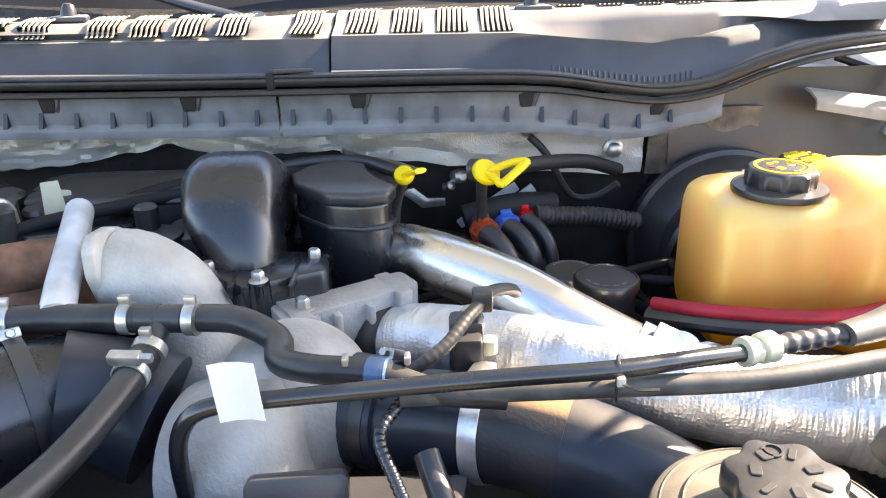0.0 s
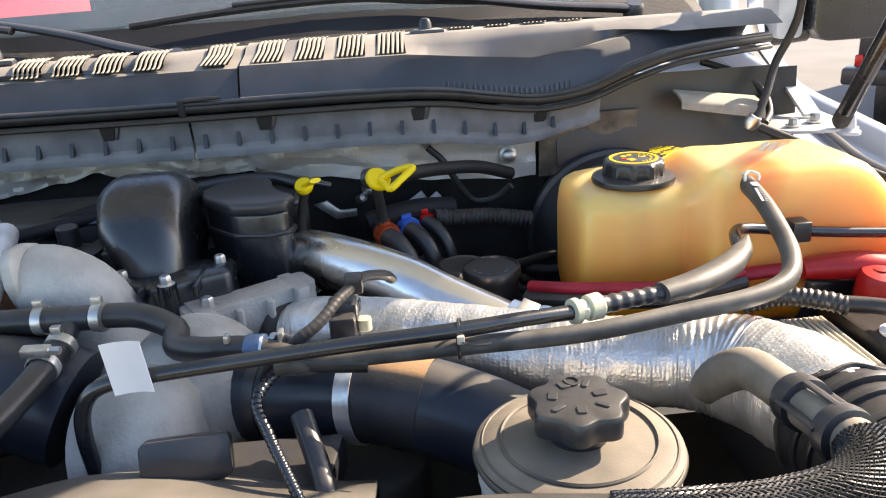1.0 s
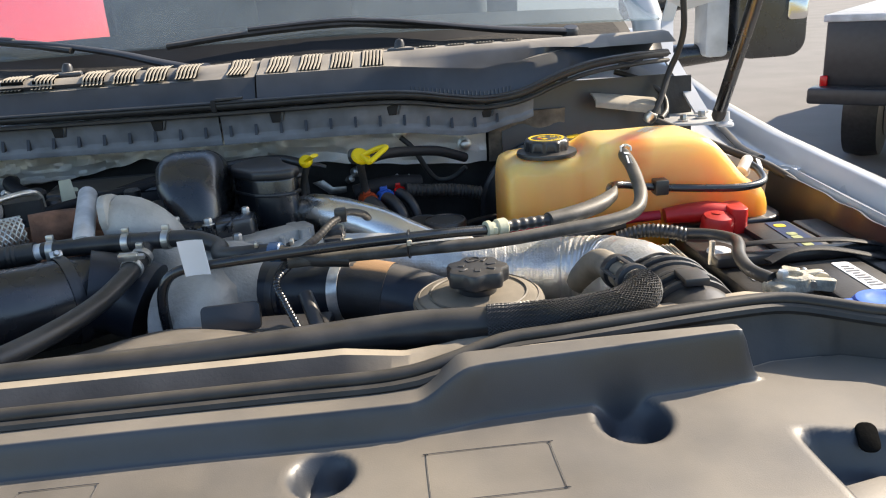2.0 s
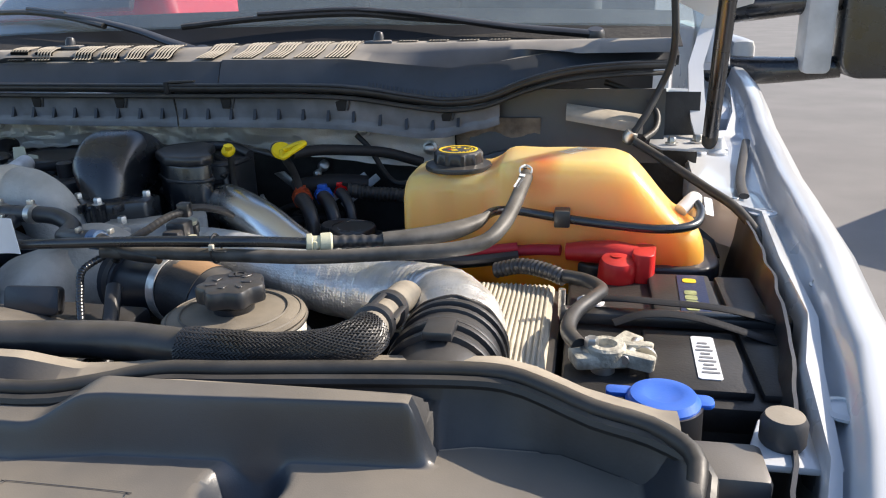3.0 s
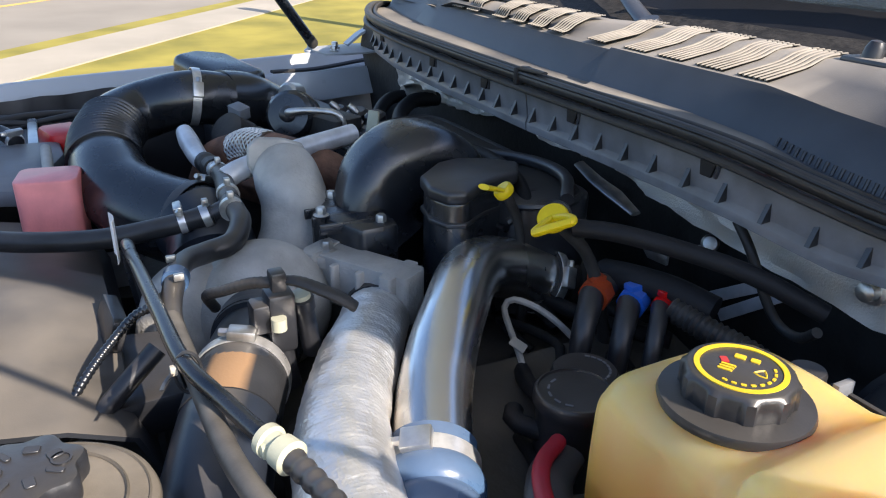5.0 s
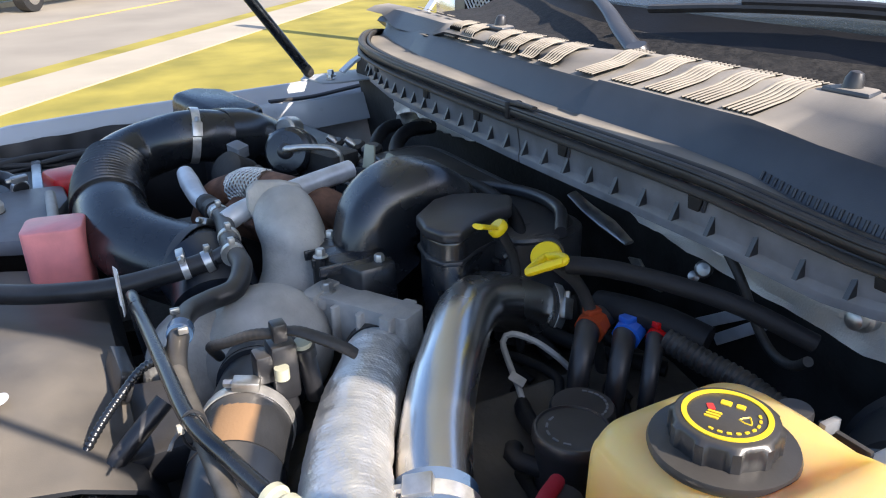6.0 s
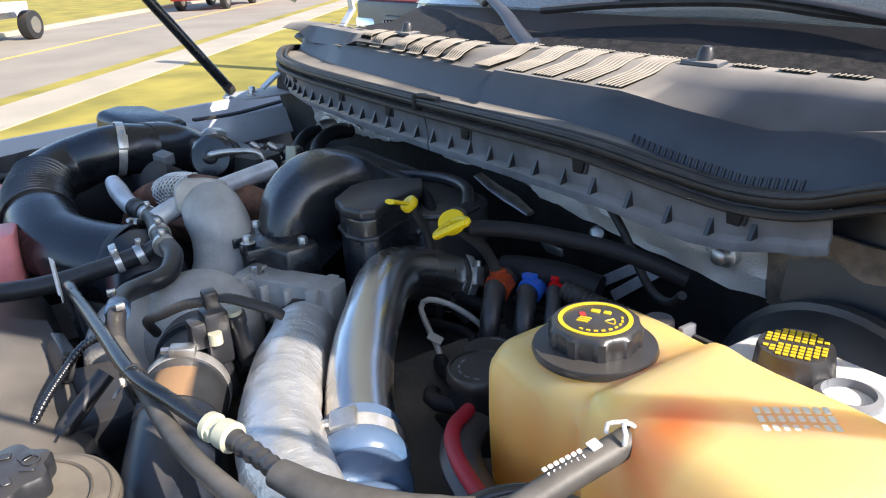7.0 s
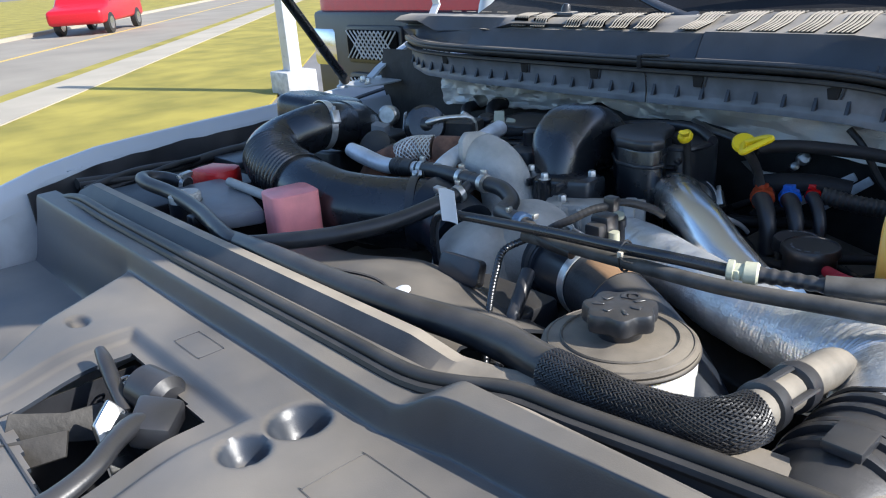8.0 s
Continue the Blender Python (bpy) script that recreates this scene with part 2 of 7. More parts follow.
    nt.links.new(colour, b.inputs["Base Color"])
    b.inputs["Subsurface Weight"].default_value = weight
    b.inputs["Subsurface Radius"].default_value = radius
    b.inputs["Subsurface Scale"].default_value = 1.0
    b.inputs["Roughness"].default_value = 0.32
    return m


def add_glass():
    """Tinted glass with a thin film of dust and a gloss that grows at grazing view."""
    m = bpy.data.materials.new("tinted_glass")
    m.use_nodes = True
    nt = m.node_tree
    out = nt.nodes["Material Output"]
    clear = nt.nodes.new("ShaderNodeBsdfTransparent")
    clear.inputs["Color"].default_value = (0.82, 0.90, 0.92, 1)
    shine = nt.nodes.new("ShaderNodeBsdfGlossy")
    shine.inputs["Roughness"].default_value = 0.03
    graze = nt.nodes.new("ShaderNodeLayerWeight")
    graze.inputs["Blend"].default_value = 0.5
    power = nt.nodes.new("ShaderNodeMath")
    power.operation = "POWER"
    power.inputs[1].default_value = 4.0
    nt.links.new(graze.outputs["Facing"], power.inputs[0])
    fresnel = nt.nodes.new("ShaderNodeMath")
    fresnel.operation = "MULTIPLY_ADD"
    fresnel.inputs[1].default_value, fresnel.inputs[2].default_value = 0.8, 0.04
    nt.links.new(power.outputs[0], fresnel.inputs[0])
    mix = nt.nodes.new("ShaderNodeMixShader")
    nt.links.new(fresnel.outputs[0], mix.inputs[0])
    nt.links.new(clear.outputs[0], mix.inputs[1])
    nt.links.new(shine.outputs[0], mix.inputs[2])
    film = nt.nodes.new("ShaderNodeBsdfDiffuse")
    film.inputs["Color"].default_value = (0.62, 0.68, 0.70, 1)
    tc = nt.nodes.new("ShaderNodeTexCoord")
    streak = nt.nodes.new("ShaderNodeTexNoise")
    streak.inputs["Scale"].default_value, streak.inputs["Detail"].default_value = 7, 6
    nt.links.new(tc.outputs["Object"], streak.inputs["Vector"])
    amount = nt.nodes.new("ShaderNodeMapRange")
    amount.inputs["From Min"].default_value, amount.inputs["From Max"].default_value = 0.3, 0.7
    amount.inputs["To Min"].default_value, amount.inputs["To Max"].default_value = 0.05, 0.085
    nt.links.new(streak.outputs["Fac"], amount.inputs["Value"])
    dusty = nt.nodes.new("ShaderNodeMixShader")
    nt.links.new(amount.outputs[0], dusty.inputs[0])
    nt.links.new(mix.outputs[0], dusty.inputs[1])
    nt.links.new(film.outputs[0], dusty.inputs[2])
    nt.links.new(dusty.outputs[0], out.inputs["Surface"])
    return m


M["foil"] = add_foil()
M["glass"] = add_glass()
M["braid"] = material("woven_sleeve", (0.02, 0.02, 0.022), 0.36, vary=0.3, dust=0.06)
# orange low for the shaded front, cream high for the lit top
M["amber"] = add_tank("amber_tank_plastic", (0.84, 0.34, 0.022), (0.79, 0.555, 0.225), 0.02, 0.158, (0.080, 0.066, 0.028), stain=(0.001, -0.054, 0.158))
M["milk"] = add_tank("milky_tank_plastic", (0.84, 0.83, 0.79), (0.86, 0.85, 0.81), 0, 0.1, (0.01, 0.009, 0.007), 0.5)


# ---- building helpers ----
def thing(name, at, label="", category="", group="", kind=""):
    ob = new(name)
    ob.empty_display_size = 0.02
    ob.location = at
    return tagged(ob, label, category, group, kind)


def base_of(ob):
    v = Vector(ob.location)
    while ob.parent:
        ob = ob.parent
        v += Vector(ob.location)
    return v


def part(name, bm, mat, parent, label="", sharp=38):
    """Links a bmesh, given in world places, as one mesh under a thing or part."""
    bmesh.ops.recalc_face_normals(bm, faces=bm.faces)
    off = base_of(parent) if parent else Vector((0, 0, 0))
    bmesh.ops.translate(bm, verts=bm.verts, vec=-off)
    me = bpy.data.meshes.new(name)
    bm.to_mesh(me)
    bm.free()
    me.materials.append(mat)
    me.polygons.foreach_set("use_smooth", [True] * len(me.polygons))
    me.set_sharp_from_angle(angle=radians(sharp))
    ob = new(name, me)
    ob.parent = parent
    return tagged(ob, label)


def smooth_path(pts, step=0.008):
    """Catmull-Rom through the points; returns places and the running index."""
    p = [Vector(q) for q in pts]
    p = [p[0] * 2 - p[1], *p, p[-1] * 2 - p[-2]]
    out, par = [], []
    for i in range(1, len(p) - 2):
        a, b, c, d = p[i - 1 : i + 3]
        n = max(2, int((c - b).length / step))
        for k in range(n):
            t = k / n
            out.append(0.5 * (2 * b + (c - a) * t + (2 * a - 5 * b + 4 * c - d) * t * t + (3 * b - a - 3 * c + d) * t**3))
            par.append(i - 1 + t)
    out.append(p[-2].copy())
    par.append(len(p) - 3)
    return out, par


def tube(pts, r, seg=14, step=0.008, wave=None, bm=None, flat=1.0, up=None, wall=0.0):
    """A round hose or pipe along the points. r: a radius, or one for each point. wave(s): factor along its length in metres.
    wall: leaves the ends open with that thickness. flat: squash along 'up'."""
    bm = bm or bmesh.new()
    path, par = smooth_path(pts, step)
    rs = [r] * len(pts) if isinstance(r, (int, float)) else list(r)
    rings, s = [], 0.0
    nrm = None
    for i, c in enumerate(path):
        t = (path[min(i + 1, len(path) - 1)] - path[max(i - 1, 0)]).normalized()
        if nrm is None:
            ref = Vector(up) if up else (Vector((0, 0, 1)) if abs(t.z) < 0.9 else Vector((0, 1, 0)))
            nrm = (ref - t * ref.dot(t)).normalized()
        else:
            nrm = (nrm - t * nrm.dot(t)).normalized()
        bi = t.cross(nrm)
        if i:
            s += (c - path[i - 1]).length
        k = min(int(par[i]), len(rs) - 2)
        rad = rs[k] + (rs[k + 1] - rs[k]) * (par[i] - k)
        if wave:
            rad *= wave(s)
        rings.append([bm.verts.new(c + (nrm * math.cos(a) * flat + bi * math.sin(a)) * rad) for a in (2 * math.pi * j / seg for j in range(seg))])
    for a, b in zip(rings, rings[1:]):
        for j in range(seg):
            bm.faces.new((a[j], a[(j + 1) % seg], b[(j + 1) % seg], b[j]))
    bm.faces.new(rings[0])
    bm.faces.new(rings[-1])
    return bm


def lathe(profile, at, axis=(0, 0, 1), seg=36, lobes=None, bm=None, closed=False):
    """A turned body from (radius, height) pairs about an axis. lobes(angle, radius, height): a factor for the radius."""
    bm = bm or bmesh.new()
    q = Vector((0, 0, 1)).rotation_difference(Vector(axis).normalized()).to_matrix()
    rings = []
    for r, h in profile:
        ring = []
        for j in range(seg):
            a = 2 * math.pi * j / seg
            f = lobes(a, r, h) if lobes else 1
            ring.append(bm.verts.new(Vector(at) + q @ Vector((r * f * math.cos(a), r * f * math.sin(a), h))))
        rings.append(ring)
    for a, b in zip(rings, rings[1:]):
        for j in range(seg):
            bm.faces.new((a[j], a[(j + 1) % seg], b[(j + 1) % seg], b[j]))
    if closed:
        for j in range(seg):
            bm.faces.new((rings[-1][j], rings[-1][(j + 1) % seg], rings[0][(j + 1) % seg], rings[0][j]))
    else:
        bm.faces.new(rings[0])
        bm.faces.new(rings[-1])
    return bm


def box(x0, x1, y0, y1, z0, z1, bevel=0.003, seg=2, turn=None, bm=None):
    """A block with rounded edges; turn: a pose about its middle."""
    one = bmesh.new()
    bmesh.ops.create_cube(one, size=1)
    c = Vector(((x0 + x1) / 2, (y0 + y1) / 2, (z0 + z1) / 2))
    bmesh.ops.scale(one, verts=one.verts, vec=(x1 - x0, y1 - y0, z1 - z0))
    if bevel:
        bmesh.ops.bevel(one, geom=list(one.edges), offset=bevel, segments=seg, affect="EDGES", profile=0.5)
    m = Matrix.Translation(c) @ (turn or Matrix())
    bmesh.ops.transform(one, matrix=m, verts=one.verts)
    return joined(one, bm)


def joined(one, bm):
    if bm is None:
        return one
    me = bpy.data.meshes.new("join")
    one.to_mesh(me)
    one.free()
    bm.from_mesh(me)
    bpy.data.meshes.remove(me)
    return bm


def slab(outline, depth, bevel=0.003, seg=2, m=None, bm=None):
    """An outline in its own x and y, given thickness along z, with rounded edges, then set by the pose m."""
    one = bmesh.new()
    f = one.faces.new([one.verts.new((x, y, 0)) for x, y in outline])
    ext = bmesh.ops.extrude_face_region(one, geom=[f])
    bmesh.ops.translate(one, verts=[v for v in ext["geom"] if isinstance(v, bmesh.types.BMVert)], vec=(0, 0, depth))
    bmesh.ops.recalc_face_normals(one, faces=one.faces)
    if bevel:
        bmesh.ops.bevel(one, geom=list(one.edges), offset=bevel, segments=seg, affect="EDGES", profile=0.5, clamp_overlap=True)
    if m:
        bmesh.ops.transform(one, matrix=m, verts=one.verts)
    return joined(one, bm)


def sheet(rows, thick=0.0, bm=None):
    """A surface through rows of places, thickened downwards if asked."""
    one = bmesh.new()
    grid = [[one.verts.new(p) for p in row] for row in rows]
    for a, b in zip(grid, grid[1:]):
        for j in range(len(a) - 1):
            one.faces.new((a[j], a[j + 1], b[j + 1], b[j]))
    if thick:
        bmesh.ops.recalc_face_normals(one, faces=one.faces)
        bmesh.ops.solidify(one, geom=list(one.faces), thickness=thick)
    return joined(one, bm)


def loft(rings, bm=None):
    """A closed skin through rings of equal count, capped at both ends."""
    bm = bm or bmesh.new()
    vs = [[bm.verts.new(p) for p in ring] for ring in rings]
    n = len(vs[0])
    for a, b in zip(vs, vs[1:]):
        for j in range(n):
            bm.faces.new((a[j], a[(j + 1) % n], b[(j + 1) % n], b[j]))
    bm.faces.new(vs[0])
    bm.faces.new(vs[-1])
    return bm


def ball(at, rx, ry, rz, seg=32, bm=None):
    """An ellipsoid."""
    one = bmesh.new()
    bmesh.ops.create_uvsphere(one, u_segments=seg, v_segments=seg // 2, radius=1)
    bmesh.ops.scale(one, verts=one.verts, vec=(rx, ry, rz))
    bmesh.ops.translate(one, verts=one.verts, vec=at)
    return joined(one, bm)


def rounded(w, h, r, n=4):
    """A rounded rectangle about the origin."""
    out = []
    for cx, cy, a0 in ((w / 2 - r, h / 2 - r, 0), (-w / 2 + r, h / 2 - r, 90), (-w / 2 + r, -h / 2 + r, 180), (w / 2 - r, -h / 2 + r, 270)):
        for k in range(n + 1):
            a = radians(a0 + 90 * k / n)
            out.append((cx + r * math.cos(a), cy + r * math.sin(a)))
    return out


def bolt(at, axis=(0, 0, 1), r=0.006, h=0.006, bm=None):
    """A flanged hex bolt head."""
    bm = bm or bmesh.new()
    lathe([(r * 1.5, 0), (r * 1.5, h * 0.25), (r * 1.1, h * 0.35)], at, axis, 16, bm=bm)
    top = Vector(at) + Vector(axis).normalized() * h * 0.3
    lathe([(r, 0), (r, h * 0.8), (r * 0.8, h)], top, axis, 6, bm=bm)
    return bm


def band(at, axis, r, width=0.010, parent=None, name="clamp", mat=None, screw=(0, 0, 1), label=""):
    """A worm-drive clamp with its screw housing."""
    mat = mat or M["band"]
    c, ax = Vector(at), Vector(axis).normalized()
    ob = part(name, lathe([(r, -width / 2), (r + 0.0012, -width / 2), (r + 0.0015, 0), (r + 0.0012, width / 2), (r, width / 2)], c, ax, 40, closed=True), mat, parent, label)
    sv = Vector(screw)
    sv = (sv - ax * sv.dot(ax)).normalized()
    tang = ax.cross(sv)
    top = c + sv * (r + 0.004)
    rot = Matrix((tang, ax, sv)).transposed().to_4x4()
    one = box(-0.011, 0.011, -width * 0.6, width * 0.6, -0.004, 0.004, 0.0015, 2)
    bmesh.ops.transform(one, matrix=Matrix.Translation(top) @ rot, verts=one.verts)
    part("screw_housing", one, M["zinc"], ob)
    part("screw", lathe([(0.0035, 0), (0.0035, 0.006), (0.0028, 0.007)], top + tang * 0.011, tang, 6), M["zinc"], ob)
    return ob


# ---- ground and street ----
STREET = Vector((-0.787, 0.617, 0))
ACROSS = Vector((0.617, 0.787, 0))


def strip(name, near, far, z, mat, label, category, a=-160, b=220, thick=0.0):
    """A band of ground along the street, between two distances across it."""
    n = 24
    rows = [[ACROSS * d + STREET * (a + (b - a) * k / n) + Vector((0, 0, z)) for k in range(n + 1)] for d in (near, far)]
    bm = sheet(rows)
    if thick:
        ext = bmesh.ops.extrude_face_region(bm, geom=list(bm.faces))
        bmesh.ops.translate(bm, verts=[v for v in ext["geom"] if isinstance(v, bmesh.types.BMVert)], vec=(0, 0, -thick))
    ob = part(name, bm, mat, None)
    return tagged(ob, label, category, kind="structure")


ground_bm = bmesh.new()
bmesh.ops.create_grid(ground_bm, x_segments=40, y_segments=40, size=900)
ground = tagged(part("ground", ground_bm, M["ground"], None), "grey sun-bleached asphalt of the parking lot", "ground", kind="structure")
strip("lawn", -0.9, -4.0, 0.03, M["grass"], "yellowing autumn lawn beside the parking lot", "lawn", thick=0.05)
strip("pavement", -4.0, -4.9, 0.045, M["walkway"], "pale concrete pavement between two strips of lawn", "pavement", thick=0.06)
strip("verge", -4.9, -5.3, 0.035, M["grass"], "narrow strip of yellowing grass by the road", "lawn", thick=0.05)
strip("road", -5.3, -11.5, 0.012, M["road"], "light grey two-lane concrete road", "road", thick=0.02)
strip("road_line", -8.25, -8.4, 0.018, M["line"], "faded yellow centre line on the road", "road marking", thick=0.004)
strip("far_kerb", -11.5, -11.75, 0.12, M["walkway"], "pale concrete kerb along the far side of the road", "kerb", thick=0.14)
strip("far_lawn", -11.75, -60, 0.10, M["grass"], "yellowing lawn across the road", "lawn", thick=0.08)

# ---- the pickup truck's body round the engine bay ----
truck = thing("pickup_truck", (0, 1.5, 0), "white pickup truck with its bonnet raised, parked on asphalt", "pickup truck")


def side(points, sign):
    return [(sign * x, y, z) for x, y, z in points]


def build_fender(sign):
    """The fender's crown, its outer face and the inner gutter with the lip, as one pressed sheet."""
    ys = [0.44, 0.53, 0.64, 0.75, 0.84, 0.98, 1.15, 1.19, 1.30, 1.42, 1.595, 1.62, 1.75, 1.95, 2.3]
    lip = [0.72, 0.752, 0.778, 0.800, 0.815, 0.828, 0.835, 0.800, 0.785, 0.778, 0.785, 0.875, 0.90, 0.925, 0.94]
    crest = [0.76, 0.79, 0.820, 0.845, 0.856, 0.877, 0.893, 0.897, 0.906, 0.919, 0.936, 0.938, 0.952, 0.970, 0.99]
    zc = [1.13, 1.165, 1.188, 1.20, 1.203, 1.205, 1.207, 1.208, 1.21, 1.215, 1.2245, 1.226, 1.24, 1.26, 1.28]
    rows = []
    for y, a, c, z in zip(ys, lip, crest, zc):
        wob = 0.006 * math.sin(y * 23)
        rows.append(side([
            (a + wob, y, z - 0.075), (a + wob, y, z - 0.024), (a + 0.004 + wob, y, z - 0.018), (a + 0.014 + wob * 0.5, y, z - 0.022),
            (c - 0.030, y, z - 0.036), (c - 0.022, y, z - 0.030), (c - 0.015, y, z - 0.003), (c - 0.008, y, z), (c + 0.008, y, z - 0.002),
            (c + 0.022, y, z - 0.014), (c + 0.034, y, z - 0.05), (c + 0.045, y, z - 0.16), (c + 0.05, y, z - 0.35), (c + 0.02, y, z - 0.72)], sign))
    f = part("fender", sheet(rows, 0.002), M["paint"], truck, "glossy white fender with an inner gutter", sharp=60)
    for y in (0.62, 0.93, 1.22):
        a = np.interp(y, ys, lip) + 0.030
        part("bolt", bolt((sign * a, y, np.interp(y, ys, zc) - 0.028), r=0.005, h=0.005), M["zinc"], f)
    # pressed round stud near the front and the middle
    for y in (0.70, 1.16):
        a = np.interp(y, ys, lip) + 0.022
        part("washer", lathe([(0.017, 0), (0.017, 0.002), (0.012, 0.003), (0.011, 0.0015), (0.004, 0.0015)], (sign * a, y, np.interp(y, ys, zc) - 0.024), (0, 0, 1), 24), M["paint"], f)
    part("gutter_seal", tube([(sign * x, y, z) for x, y, z in ((0.900, 1.56, 1.200), (0.870, 1.42, 1.192), (0.850, 1.32, 1.186), (0.838, 1.225, 1.188))], 0.007, 10, 0.02, flat=0.6), M["rubber"], f, "black rubber strip in the gutter")
    return f


def build_apron(sign):
    """The inner side panel of the bay below the fender's lip, with a swage."""
    rows = []
    for z, dx in ((1.135, 0.0), (1.11, -0.006), (1.08, -0.012), (1.03, -0.012), (0.98, -0.03), (0.80, -0.05)):
        rows.append([(sign * (np.interp(y, (0.45, 0.64, 0.83, 1.15, 1.5), (0.735, 0.785, 0.825, 0.845, 0.86)) + dx), y, z) for y in np.linspace(0.45, 1.5, 22)])
    return part("side_panel", sheet(rows, 0.003), M["apron"], truck, "dusty pale inner panel beside the engine bay", sharp=50)


def build_liner(sign):
    """The ragged black plastic liner between the fender's lip and the battery."""
    rows = []
    for v in np.linspace(0, 1, 6):
        row = []
        for y in np.linspace(0.60, 1.17, 44):
            lip = float(np.interp(y, (0.53, 0.64, 0.75, 0.84, 0.98, 1.15), (0.752, 0.778, 0.800, 0.815, 0.828, 0.835)))
            top = float(np.interp(y, (0.60, 0.64, 0.75, 0.84, 1.17), (1.158, 1.166, 1.178, 1.182, 1.186))) + 0.006 * noise.noise((y * 16, sign * 3, 0))
            row.append((sign * (lip - 0.009 - 0.030 * v + 0.004 * noise.noise((y * 22, v * 3, sign))), y, top - 0.20 * v))
        rows.append(row)
    return part("fender_liner", sheet(rows, 0.003), M["plastic"], truck, "ragged black plastic liner inside the fender", sharp=30)


for sgn in (1, -1):
    build_fender(sgn)
    build_apron(sgn)
    build_liner(sgn)


def build_strut_tower(sign):
    """The bonnet hinge bracket and the shelf at the rear corner of the bay."""
    shelf = slab([(sign * x, y) for x, y in ((0.722, 1.345), (0.735, 1.308), (0.78, 1.298), (0.826, 1.302), (0.838, 1.42), (0.80, 1.50), (0.745, 1.47), (0.728, 1.40))], 0.004, 0.001, m=pose(0, 0, 1.232, 0, 0, 0))
    part("hinge_shelf", shelf, M["apron"], truck, "white sheet-metal shelf at the rear corner")
    arm = sheet([[(sign * x, y, z), (sign * (x + 0.024), y, z)] for x, y, z in
                 ((0.79, 1.375, 1.238), (0.785, 1.40, 1.258), (0.786, 1.45, 1.283), (0.795, 1.56, 1.325), (0.816, 1.62, 1.382), (0.833, 1.62, 1.448), (0.84, 1.55, 1.52), (0.84, 1.45, 1.55))], 0.005)
    part("hinge_arm", arm, M["paint"], truck, "white bonnet hinge arm")
    part("bolt", bolt((sign * 0.790, 1.345, 1.237), r=0.007, h=0.009), M["zinc"], truck)
    part("bolt", bolt((sign * 0.752, 1.33, 1.237), r=0.006, h=0.008), M["zinc"], truck)
    well = sheet([[(sign * x, y, z) for y in np.linspace(1.36, 1.80, 8)] for x, z in ((0.93, 1.19), (0.925, 1.12), (0.90, 1.06), (0.80, 1.05), (0.74, 1.05))], 0.003)
    part("hinge_well", well, M["plastic"], truck)
    # dark end panel of the cowl opening
    part("corner_panel", box(sign * 0.80 - 0.03, sign * 0.80 + 0.03, 1.46, 1.50, 1.20, 1.27, 0.008), M["plastic"], truck)


build_strut_tower(1)
build_strut_tower(-1)

# firewall
fw_rows = []
for z, y in ((1.30, 1.42), (1.24, 1.415), (1.18, 1.42), (1.10, 1.43), (1.0, 1.44), (0.75, 1.45)):
    fw_rows.append([(x, y + 0.006 * math.sin(x * 17 + z * 30), z) for x in np.linspace(-0.80, 0.80, 40)])
part("firewall", sheet(fw_rows, 0.004), M["dark"], truck, "grimy dark firewall")
# floor of the bay: the chassis far down between the parts
part("undertray", box(-0.80, 0.80, 0.42, 1.45, 0.70, 0.74, 0.01), M["dark"], truck)
part("front_end", slab([(-0.98, 0.0), (-0.98, 0.30), (-0.80, 0.45), (0.80, 0.45), (0.98, 0.30), (0.98, 0.0)], 0.10, 0.02,
                       m=pose(0, 0.40, 0.62, 90, 0, 0)), M["paint"], truck)


# bonnet, hinged behind the cowl and raised
HINGE_Y, HINGE_Z, RAISE = 1.50, 1.375, 52.0


def bonnet_point(x, s, drop=0.0):
    """A place on the raised bonnet: s metres from the hinge along it, drop below its skin."""
    a = radians(RAISE)
    crown = 0.03 * (1 - (x / 0.88) ** 2)
    return (x, HINGE_Y - s * math.cos(a) + (crown - drop) * math.sin(a) * 1.0, HINGE_Z + s * math.sin(a) + (crown - drop) * math.cos(a))


def bonnet_edge(x):
    """Distance of the bonnet's rear edge from the hinge line."""
    return float(np.interp(abs(x), (0, 0.2, 0.3, 0.4, 0.6, 0.70, 0.75, 0.785, 0.84, 0.87), (0.190, 0.186, 0.166, 0.150, 0.116, 0.104, 0.076, 0.045, 0.042, 0.070)))


rows = []
for k in range(13):
    q = k / 12
    row = []
    for x in np.linspace(-0.87, 0.87, 29):
        back = bonnet_edge(x)
        front = 1.05 - 0.10 * (abs(x) / 0.87) ** 3
        row.append(bonnet_point(x, back + (front - back) * q))
    rows.append(row)
part("bonnet", sheet(rows, 0.006), M["paint"], truck, "raised white bonnet", sharp=60)
inner = []
for k in range(13):
    q = k / 12
    row = []
    for x in np.linspace(-0.83, 0.83, 29):
        back = bonnet_edge(x) + 0.012
        front = 1.0 - 0.10 * (abs(x) / 0.83) ** 3
        rib = 0.012 if (int(abs(x) * 7) % 2) else 0.0
        edge = 0.035 if 0 < k < 12 and abs(x) < 0.80 else 0.008
        row.append(bonnet_point(x, back + (front - back) * q, edge - rib))
    inner.append(row)
part("bonnet_lining", sheet(inner, 0.004), M["paint"], truck, "white inner pressing of the bonnet", sharp=50)

# windscreen, pillars, roof and cab behind it
rows = []
for k in range(11):
    q = k / 10
    rows.append([(x * (1 - 0.12 * q), 1.615 + 0.17 * (x / 0.80) ** 2 + 0.74 * q, 1.385 + 0.02 * (1 - (x / 0.8) ** 2) + 0.50 * q - 0.03 * q * q) for x in np.linspace(-0.89, 0.89, 27)])
glass = part("windscreen", sheet(rows, 0.005), M["glass"], truck, "curved tinted windscreen with wiper marks", sharp=80)
